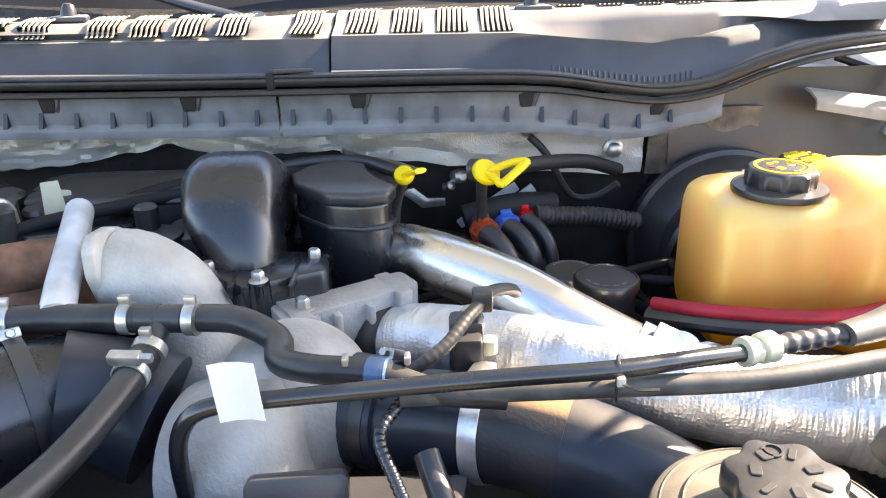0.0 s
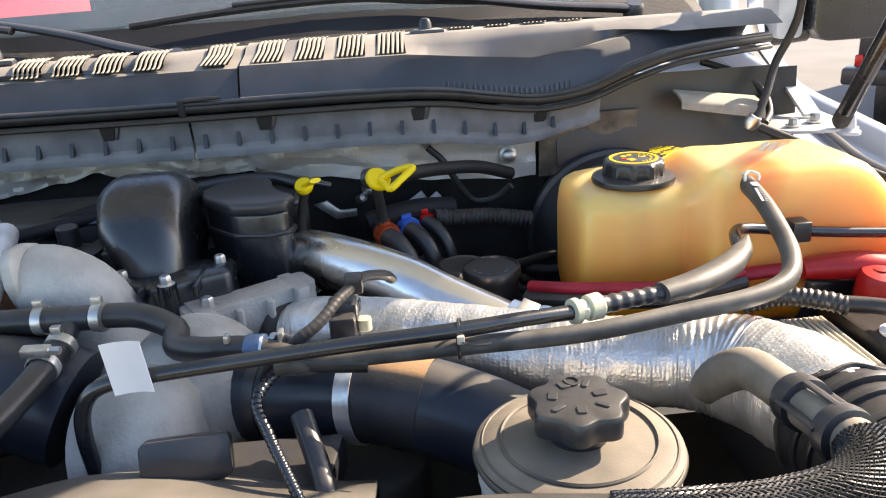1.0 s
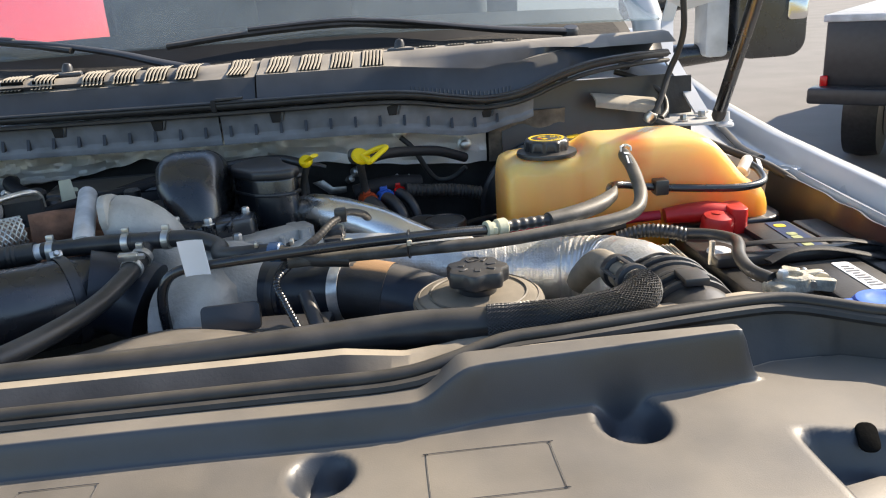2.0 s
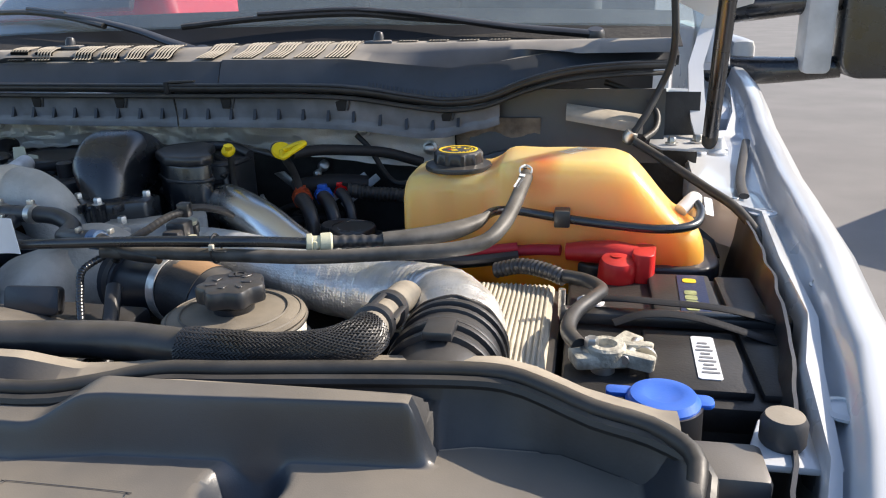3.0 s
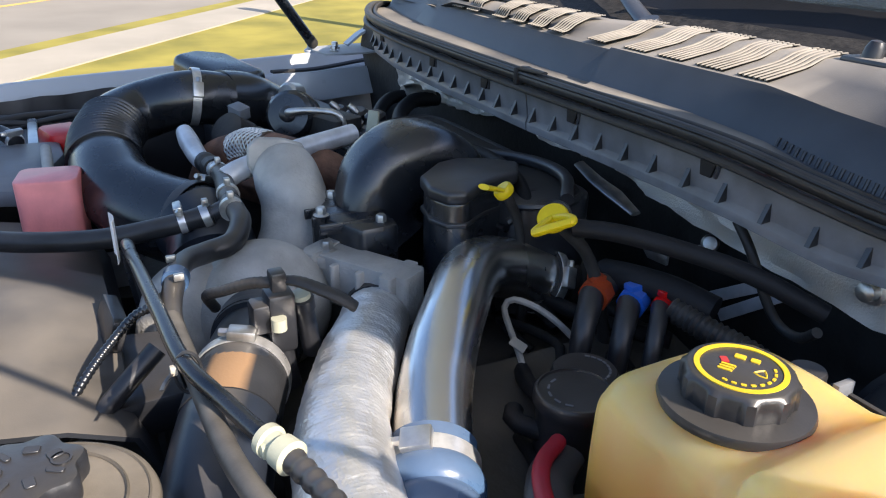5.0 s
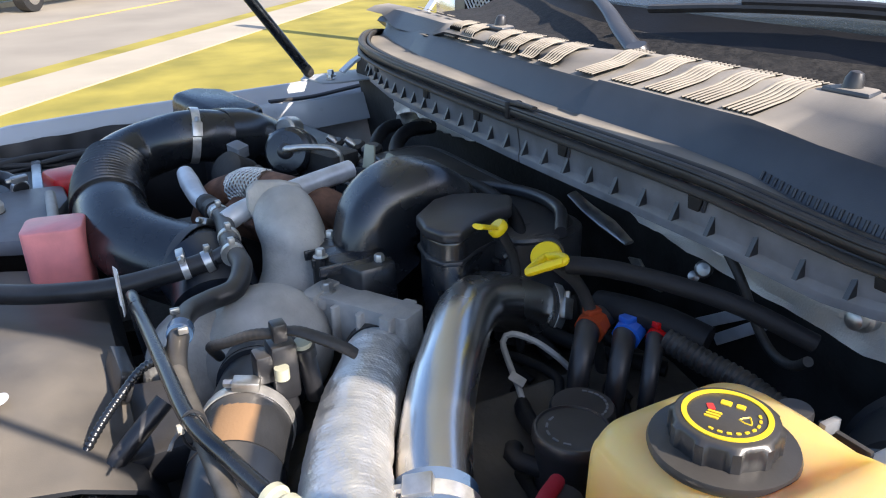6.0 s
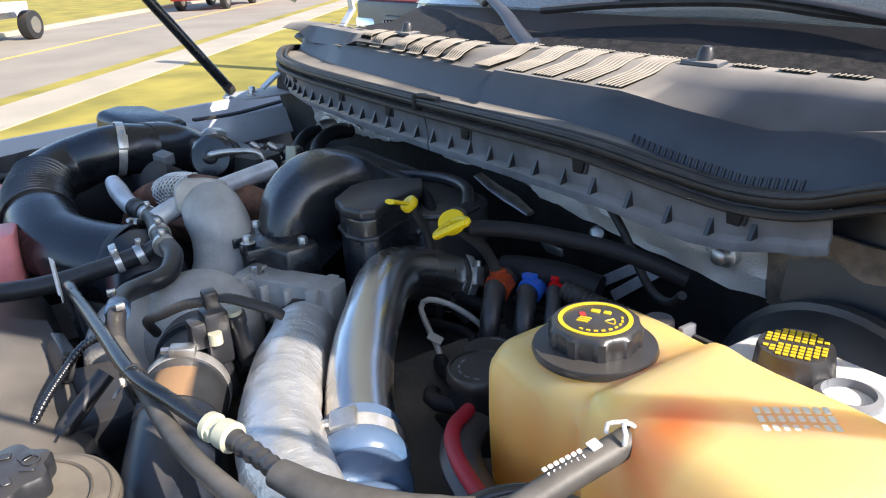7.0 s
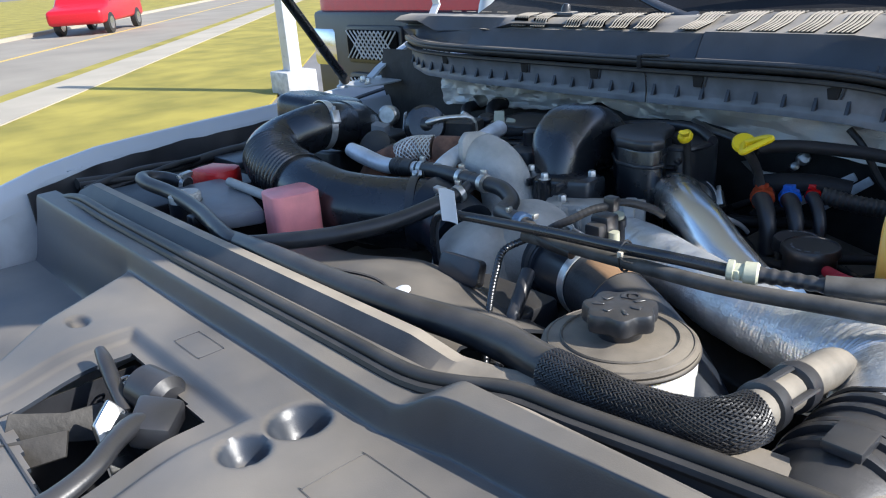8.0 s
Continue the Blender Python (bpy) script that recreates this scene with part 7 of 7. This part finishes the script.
part("case", box(-0.70, -0.52, 0.66, 0.92, 0.98, 1.150, 0.006), M["battery"], bat2)
part("hold_down", box(-0.71, -0.50, 0.775, 0.79, 1.152, 1.164, 0.003), M["steel"], bat2)
part("terminal_cover", slab([(-0.035, -0.025), (0.03, -0.03), (0.045, 0.0), (0.03, 0.03), (-0.03, 0.028)], 0.04, 0.008, 2, m=pose(-0.50, 0.825, 1.155, 0, 0, 20)), M["red"], bat2, "red terminal cover")

# passenger-side clutter: relay box, heater hoses and brackets
clut = thing("heater_hoses", (-0.30, 1.22, 1.15), "dark heater hoses and pipes at the firewall", "hoses")
for pts, r in (([(-0.36, 1.36, 1.22), (-0.34, 1.31, 1.225), (-0.30, 1.27, 1.215), (-0.22, 1.24, 1.205), (-0.14, 1.22, 1.20)], 0.013), ([(-0.41, 1.36, 1.215), (-0.40, 1.30, 1.218), (-0.34, 1.25, 1.205), (-0.24, 1.21, 1.195), (-0.15, 1.18, 1.19)], 0.012), ([(-0.28, 1.12, 1.20), (-0.22, 1.16, 1.215), (-0.15, 1.19, 1.222), (-0.06, 1.22, 1.228), (0.03, 1.23, 1.225)], 0.008), ([(-0.18, 1.21, 1.212), (-0.10, 1.245, 1.226), (-0.02, 1.255, 1.232), (0.06, 1.245, 1.23), (0.115, 1.225, 1.215)], 0.009), ([(-0.45, 1.20, 1.16), (-0.38, 1.22, 1.19), (-0.30, 1.20, 1.20), (-0.22, 1.14, 1.19)], 0.010)):
    part("hose", tube(pts, r * 0.85, 14, 0.008), M["ink_shade"], clut)
for x in (-0.36, -0.41):
    part("pipe_end", lathe([(0.012, 0), (0.014, 0.01), (0.014, 0.02), (0.012, 0.03)], (x, 1.355, 1.222), (0, -1, 0), 18), M["zinc"], clut)
part("actuator_body", lathe([(0.024, -0.03), (0.028, -0.025), (0.028, 0.010), (0.024, 0.014), (0.012, 0.016)], (-0.330, 1.030, 1.205), (0.35, -0.75, 0.55), 28), M["dark"], clut, "grey-black actuator")
part("pale_plug", slab(rounded(0.026, 0.020, 0.003), 0.016, 0.002, 2, m=pose(-0.338, 1.045, 1.226, 8, 10, 25)), M["grey"], clut, "pale grey wiring plug")
part("valve_block", slab(rounded(0.07, 0.05, 0.008), 0.05, 0.006, 2, m=pose(-0.265, 1.155, 1.185, 0, 0, 20)), M["dark"], clut)
part("bracket", slab([(-0.012, 0), (0.012, 0), (0.008, 0.06), (-0.008, 0.06)], 0.004, 0.001, m=pose(-0.205, 1.185, 1.19, 80, 0, 30)), M["ivory"], clut)
plugs = thing("ignition_plugs", (-0.27, 1.05, 1.19), "grey wiring plugs beside the intake", "wiring plug")
for x, y, z, a in ((-0.262, 1.052, 1.20, 20), (-0.285, 1.03, 1.19, -10), (-0.30, 1.06, 1.185, 40)):
    part("plug", slab(rounded(0.03, 0.022, 0.004), 0.024, 0.004, 2, m=pose(x, y, z, 10, 15, a)), M["dark"], plugs)
cap_g = thing("oil_filler_tube", (-0.46, 1.16, 1.20), "bright metal tube end with a greenish tint", "tube")
part("end", lathe([(0.016, -0.015), (0.018, -0.01), (0.018, 0.012), (0.014, 0.016)], (-0.455, 1.155, 1.225), (0.6, -0.8, 0.2), 22), M["zinc"], cap_g)
loom2 = thing("side_harness", (-0.62, 0.95, 1.15), "black wiring harness along the fender", "wiring harness")
for k in range(7):
    pts = []
    for j in range(6):
        pts.append((-0.735 + 0.02 * math.sin(k * 2.1 + j) - 0.008 * j, 0.68 + 0.09 * j, 1.145 + 0.014 * math.cos(k * 1.3 + j * 1.1)))
    part("loom", tube(pts, 0.006 + 0.002 * (k % 3), 10, 0.012), M["wire"], loom2)
fuse = thing("fuse_box", (-0.66, 1.0, 1.0), "black plastic fuse box by the fender", "fuse box")
part("box", slab(rounded(0.12, 0.13, 0.012), 0.16, 0.008, 2, m=pose(-0.70, 1.0, 0.985)), M["plastic"], fuse)
part("box_lid", slab(rounded(0.125, 0.135, 0.012), 0.014, 0.004, 2, m=pose(-0.70, 1.0, 1.143)), M["plastic"], fuse)

# ---- gas struts and wipers ----
for s in (1, -1):
    st = thing("gas_strut", (s * 0.80, 1.30, 1.245), "black gas strut holding the bonnet up", "gas strut", group="bonnet struts")
    a = Vector((s * 0.80, 1.300, 1.250))
    w = Vector((-s * 0.06, -0.58, 0.81)).normalized()
    b = a + w * 0.30
    e = a + w * 0.52
    part("cylinder", tube([a + w * 0.012, b], 0.0105, 18, 0.03), M["gloss"], st)
    part("rod", tube([b, e], 0.0042, 12, 0.03), M["chrome"], st)
    part("ball_socket", lathe([(0.008, -0.012), (0.011, -0.006), (0.011, 0.008), (0.007, 0.014)], a, w, 18), M["dark"], st)
    part("mount", lathe([(0.014, -0.004), (0.014, 0.0), (0.008, 0.004), (0.006, 0.02)], (s * 0.812, 1.302, 1.232), (0, 0, 1), 18), M["paint"], st)


def build_wiper(pts, blade, label):
    w = thing("wiper", pts[0], label, "wiper", group="wipers")
    part("pivot", lathe([(0.016, -0.012), (0.017, 0.004), (0.013, 0.010)], pts[0], (0, -0.3, 1), 20), M["plastic"], w)
    part("arm", tube(pts, [0.014, 0.013, 0.011, 0.009, 0.007][: len(pts)], 12, 0.02, flat=0.55), M["plastic"], w)
    part("blade", tube(blade, 0.0065, 8, 0.02, flat=0.9), M["rubber"], w)
    part("blade_bridge", tube([(x, y - 0.002, z + 0.008) for x, y, z in blade[1:-1]], 0.0045, 8, 0.02), M["plastic"], w)


build_wiper([(0.64, 1.645, 1.376), (0.50, 1.638, 1.390), (0.40, 1.638, 1.404), (0.285, 1.636, 1.421), (0.16, 1.634, 1.430)],
            [(0.42, 1.642, 1.402), (0.30, 1.640, 1.411), (0.185, 1.632, 1.421), (0.011, 1.613, 1.416), (-0.14, 1.598, 1.404)], "black wiper resting low on the windscreen")
build_wiper([(-0.06, 1.51, 1.362), (-0.14, 1.548, 1.378), (-0.24, 1.598, 1.400), (-0.40, 1.668, 1.424), (-0.57, 1.738, 1.438)],
            [(-0.32, 1.62, 1.408), (-0.45, 1.69, 1.425), (-0.58, 1.745, 1.436), (-0.72, 1.80, 1.436)], "black wiper with its arm pivoting at the middle")

# cables up to the bonnet by the driver's side hinge
wires = thing("bonnet_cable", (0.70, 1.33, 1.24), "black washer hose running up to the bonnet", "cable")
part("cable", tube([(0.693, 1.318, 1.249), (0.715, 1.335, 1.280), (0.735, 1.355, 1.318), (0.746, 1.345, 1.352), (0.747, 1.329, 1.390), (0.742, 1.325, 1.45), (0.735, 1.31, 1.54)], 0.0052, 12, 0.008), M["wire"], wires)
part("cable", tube([(0.655, 1.402, 1.318), (0.676, 1.399, 1.311), (0.712, 1.388, 1.297), (0.733, 1.376, 1.275), (0.730, 1.350, 1.255), (0.712, 1.325, 1.245)], 0.0045, 10, 0.008), M["wire"], wires)
part("cable", tube([(0.70, 1.312, 1.243), (0.745, 1.262, 1.222), (0.787, 1.203, 1.203), (0.817, 1.148, 1.190), (0.836, 1.085, 1.165), (0.838, 1.05, 1.12)], 0.0060, 12, 0.008), M["wire"], wires)
part("fitting", lathe([(0.008, -0.008), (0.011, 0.0), (0.008, 0.010)], (0.692, 1.322, 1.248), (0.5, -0.3, 1), 16), M["zinc"], wires)
bracket = thing("cowl_end_bracket", (0.66, 1.32, 1.24), "dusty sheet-metal bracket at the cowl's end, sunlight in its tan colour", "bracket")
# pale tan here holds both dust and the sun on the ledge
part("plate", sheet([[(x, y, z0 + (z1 - z0) * (x - 0.60) / 0.11) for x in np.linspace(0.60, 0.71, 10)] for y, z0, z1 in ((1.356, 1.292, 1.276), (1.340, 1.290, 1.273), (1.325, 1.284, 1.266), (1.322, 1.279, 1.260), (1.322, 1.272, 1.252))], 0.003), M["sunlit_slat"], bracket)

red_loom = thing("crimson_cable", (0.42, 1.05, 1.10), "crimson battery cable in a black channel", "cable")
part("channel", tube([(0.362, 1.10, 1.135), (0.390, 1.068, 1.145), (0.430, 1.045, 1.150), (0.49, 1.035, 1.152), (0.555, 1.045, 1.158)], 0.016, 14, 0.008, flat=0.6), M["plastic"], red_loom)
part("cable", tube([(0.360, 1.096, 1.148), (0.388, 1.062, 1.158), (0.430, 1.040, 1.163), (0.49, 1.030, 1.164), (0.555, 1.040, 1.168)], 0.006, 12, 0.008), M["crimson"], red_loom)

# ribs and clips on the bolted cover, ducts and small fittings about the intake
for k in range(4):
    part("cover_rib", box(-0.030 + 0.024 * k, -0.026 + 0.024 * k, 1.030, 1.10, 1.196, 1.2065, 0.001), M["gloss"], eng)
part("side_tower", slab(rounded(0.055, 0.06, 0.012), 0.11, 0.006, 2, m=pose(-0.065, 1.16, 1.10)), M["plastic"], eng)
part("cover_edge", tube([(-0.16, 1.20, 1.212), (-0.10, 1.23, 1.222), (0.0, 1.285, 1.232), (0.08, 1.29, 1.235), (0.13, 1.26, 1.228)], 0.007, 10, 0.01), M["plastic"], eng)
for k in range(3):
    part("back_rib", tube([(0.045 + 0.032 * k, 1.205, 1.205), (0.052 + 0.032 * k, 1.235, 1.222), (0.05 + 0.032 * k, 1.275, 1.218)], 0.0045, 8, 0.01), M["plastic"], eng)
alt = thing("relay_bracket", (-0.02, 1.05, 1.19), "thin grey metal tab beside the black cover", "bracket")
part("tab", sheet([[(-0.052, 1.045, 1.175), (-0.045, 1.060, 1.178)], [(-0.056, 1.050, 1.20), (-0.040, 1.066, 1.198)], [(-0.062, 1.052, 1.215), (-0.046, 1.062, 1.207)]], 0.002), M["cast"], alt)
# small dark fittings at the passenger-side firewall
fit = thing("vacuum_fittings", (-0.33, 1.22, 1.17), "cluster of dark vacuum fittings and solenoids", "fittings")
for x, y, z, r, h in ((-0.36, 1.20, 1.17, 0.018, 0.05), (-0.315, 1.215, 1.17, 0.020, 0.055), (-0.27, 1.225, 1.17, 0.018, 0.06), (-0.40, 1.17, 1.15, 0.016, 0.05), (-0.235, 1.20, 1.17, 0.014, 0.05)):
    part("solenoid", lathe([(r, 0), (r, h * 0.7), (r * 0.85, h * 0.75), (r * 0.85, h), (r * 0.6, h + 0.004)], (x, y, z), (0.1, -0.15, 1), 20), M["plastic"], fit)
for x, y, z in ((-0.34, 1.19, 1.222), (-0.29, 1.20, 1.228), (-0.25, 1.19, 1.222)):
    part("nipple", lathe([(0.005, 0), (0.006, 0.008), (0.004, 0.016)], (x, y, z), (-0.3, -0.6, 0.6), 12), M["zinc"], fit)
part("tan_strip", slab(rounded(0.016, 0.055, 0.003), 0.004, 0.001, m=pose(-0.215, 1.215, 1.205, 65, 10, 20)), M["ivory"], fit)


# ---- other vehicles and the street ----
def build_red_pickup():
    v = thing("red_pickup", (-2.9, 4.5, 0), "red pickup truck with a black grille parked alongside", "pickup truck")
    x0, x1, y = -3.75, -1.75, 3.1
    cx = (x0 + x1) / 2
    part("hood", slab(rounded(2.0, 1.7, 0.15), 0.38, 0.08, 3, m=pose(cx, y + 0.86, 0.97)), M["red_paint"], v, "red bonnet")
    part("body", slab(rounded(2.0, 4.2, 0.2), 0.72, 0.08, 3, m=pose(cx, y + 3.4, 0.45)), M["red_paint"], v)
    part("cab", slab([(-0.9, 1.1), (-0.88, 1.36), (-0.72, 1.98), (0.72, 1.98), (0.88, 1.36), (0.9, 1.1)], 2.3, 0.08, 3, m=pose(cx, y + 3.9, 0, 90, 0, 0)), M["red_paint"], v)
    part("windscreen", box(cx - 0.7, cx + 0.7, y + 1.50, y + 1.56, 1.38, 1.88, 0.02, turn=pose(0, 0, 0, -28)), M["dark_paint"], v)
    gr = part("grille", box(x0 + 0.05, x1 - 0.05, y - 0.02, y + 0.06, 0.48, 1.24, 0.03), M["dark_paint"], v, "black mesh grille")
    for i in range(2):
        for j in range(2):
            a, b = x0 + 0.42 + 0.60 * i, 0.66 + 0.28 * j
            part("mesh_frame", slab(rounded(0.54, 0.22, 0.03), 0.02, 0.008, m=pose(a + 0.28, y - 0.02, b + 0.11, 90)), M["dark_paint"], gr)
            # proud black slab paints the shade behind the mesh
            part("recess_shade", slab(rounded(0.48, 0.17, 0.02), 0.02, 0.006, m=pose(a + 0.28, y - 0.035, b + 0.11, 90)), M["gap_shade"], gr)
            wires = bmesh.new()
            for k in range(-3, 14):
                for d in (1, -1):
                    u0, u1 = 0.04 * k + (0 if d > 0 else 0.16), 0.04 * k + (0.16 if d > 0 else 0)
                    if 0 <= min(u0, u1) and max(u0, u1) <= 0.48:
                        tube([(a + 0.04 + u0, y - 0.058, b + 0.03), (a + 0.04 + u1, y - 0.058, b + 0.19)], 0.005, 5, 0.5, bm=wires)
            part("mesh", wires, M["apron"], gr)
    part("badge", slab([(-0.08, 0.08), (0.08, 0.08), (0.06, -0.06), (0, -0.10), (-0.06, -0.06)], 0.02, 0.006, m=pose(cx, y - 0.05, 0.93, 90)), M["chrome"], gr, "plain bright badge shape")
    part("bumper", slab(rounded(2.04, 0.22, 0.06), 0.20, 0.04, 3, m=pose(cx, y + 0.10, 0.48, 90)), M["dark_paint"], v)
    for s in (x0 + 0.16, x1 - 0.16):
        part("headlamp", box(s - 0.13, s + 0.13, y - 0.03, y + 0.05, 0.90, 1.14, 0.03), M["chrome"], v)
    for s in (x0 + 0.12, x1 - 0.12):
        for q in (0.9, 4.4):
            w = part("wheel", lathe([(0.2, -0.12), (0.38, -0.11), (0.40, 0), (0.38, 0.11), (0.2, 0.12)], (s, y + q, 0.40), (1, 0, 0), 32), M["rubber"], v)
            part("rim", lathe([(0.05, -0.13), (0.24, -0.125), (0.24, 0.125), (0.05, 0.13)], (s, y + q, 0.40), (1, 0, 0), 24), M["chrome"], w)


build_red_pickup()


def build_dark_truck():
    v = thing("dark_utility_truck", (3.36, 5.3, 0), "dark utility truck with a tool box and red tail lamp", "truck")
    x0, x1, y = 3.36, 5.35, 5.3
    part("bed", box(x0, x1, y, y + 2.6, 0.66, 1.12, 0.02), M["dark_paint"], v)
    part("bed_edge", box(x0 - 0.02, x1 + 0.02, y - 0.02, y + 2.62, 1.10, 1.15, 0.01), M["apron"], v)
    part("cab", slab([(-0.95, 1.1), (-0.75, 1.85), (0.75, 1.85), (0.95, 1.1)], 2.0, 0.08, 3, m=pose((x0 + x1) / 2, y + 4.9, 0, 90)), M["dark_paint"], v)
    part("cab_base", box(x0, x1, y + 2.7, y + 6.4, 0.5, 1.12, 0.08), M["dark_paint"], v)
    part("bumper", box(x0 - 0.06, x1 + 0.06, y - 0.16, y + 0.02, 0.56, 0.67, 0.02), M["dark_paint"], v)
    for x in (x0 + 0.10, x1 - 0.10):
        part("tail_lamp", box(x - 0.11, x - 0.06, y - 0.03, y + 0.02, 0.66, 0.74, 0.01), M["lamp"], v, "red tail lamp")
        for q in (0.9, 5.2):
            w = part("wheel", lathe([(0.2, -0.14), (0.37, -0.12), (0.39, 0), (0.37, 0.12), (0.2, 0.14)], (x + 0.08, y + q, 0.39), (1, 0, 0), 28), M["rubber"], v)
            part("rim", lathe([(0.05, -0.15), (0.22, -0.145), (0.22, 0.145), (0.05, 0.15)], (x + 0.08, y + q, 0.39), (1, 0, 0), 20), M["dark_paint"], w)
    v.rotation_euler.z = radians(-42)


build_dark_truck()


def along(a, d, z=0.0):
    """A place by metres along the street and across it."""
    p = STREET * a + ACROSS * d
    return (p.x, p.y, z)


def build_red_car():
    """A small red SUV on the road."""
    v = thing("red_suv", (-27.5, 9.6, 0), "red SUV on the road", "car")
    yaw = math.degrees(math.atan2(STREET.y, STREET.x))
    base = pose(-27.6, 9.7, 0, 0, 0, yaw)
    body = [(-2.2, 0.35), (-2.25, 0.8), (-1.5, 0.95), (-0.9, 1.5), (1.3, 1.55), (2.1, 1.05), (2.2, 0.4)]
    part("body", slab(body, 1.75, 0.12, 3, m=base @ pose(0, 0.87, 0, 90)), M["red_paint"], v)
    part("side_glass", slab([(-1.25, 1.0), (-0.8, 1.42), (1.2, 1.46), (1.75, 1.08)], 1.79, 0.02, m=base @ pose(0, 0.895, 0, 90)), M["dark_paint"], v)
    for x in (-1.4, 1.4):
        for y in (-0.8, 0.8):
            at = base @ Vector((x, y, 0.34))
            ax = base.to_3x3() @ Vector((0, 1, 0))
            w = part("wheel", lathe([(0.15, -0.10), (0.33, -0.09), (0.34, 0), (0.33, 0.09), (0.15, 0.10)], at, ax, 24), M["rubber"], v)
            part("rim", lathe([(0.04, -0.105), (0.2, -0.102), (0.2, 0.102), (0.04, 0.105)], at, ax, 18), M["chrome"], w)


build_red_car()


def build_flatbed():
    v = thing("white_flatbed_truck", (-20.0, 1.9, 0), "white flatbed truck passing on the road", "truck")
    yaw = math.degrees(math.atan2(STREET.y, STREET.x))
    base = pose(-21.02, 2.66, 0, 0, 0, yaw) @ Matrix.Scale(0.68, 4)
    part("chassis", slab([(-0.2, 0.75), (-6.5, 0.75), (-6.5, 1.0), (-0.2, 1.0)], 0.9, 0.04, m=base @ pose(0, 0.45, 0, 90)), M["apron"], v)
    part("deck", slab([(-1.0, 1.0), (-4.6, 1.0), (-4.6, 1.3), (-1.0, 1.3)], 2.3, 0.04, m=base @ pose(0, 1.15, 0, 90)), M["paint"], v)
    part("cab", slab([(-4.8, 0.7), (-6.6, 0.7), (-6.6, 1.7), (-6.0, 2.6), (-4.8, 2.6)], 2.2, 0.1, m=base @ pose(0, 1.1, 0, 90)), M["paint"], v)
    for x in (-0.8, -5.6):
        for y in (-0.95, 0.95):
            at = base @ Vector((x, y, 0.5))
            ax = base.to_3x3() @ Vector((0, 1, 0))
            w = part("wheel", lathe([(0.14, -0.14), (0.325, -0.12), (0.34, 0), (0.325, 0.12), (0.14, 0.14)], at, ax, 26), M["rubber"], v)
            part("rim", lathe([(0.04, -0.15), (0.19, -0.145), (0.19, 0.145), (0.04, 0.15)], at, ax, 20), M["chrome"], w)


build_flatbed()

col = thing("white_column", (-8.35, 5.6, 0), "white square porch column on a stepped base", "column")
part("shaft", box(-8.20, -8.02, 5.40, 5.58, 0.25, 3.2, 0.015), M["paint"], col)
part("plinth", box(-8.33, -7.89, 5.27, 5.71, 0.0, 0.30, 0.02), M["apron"], col)
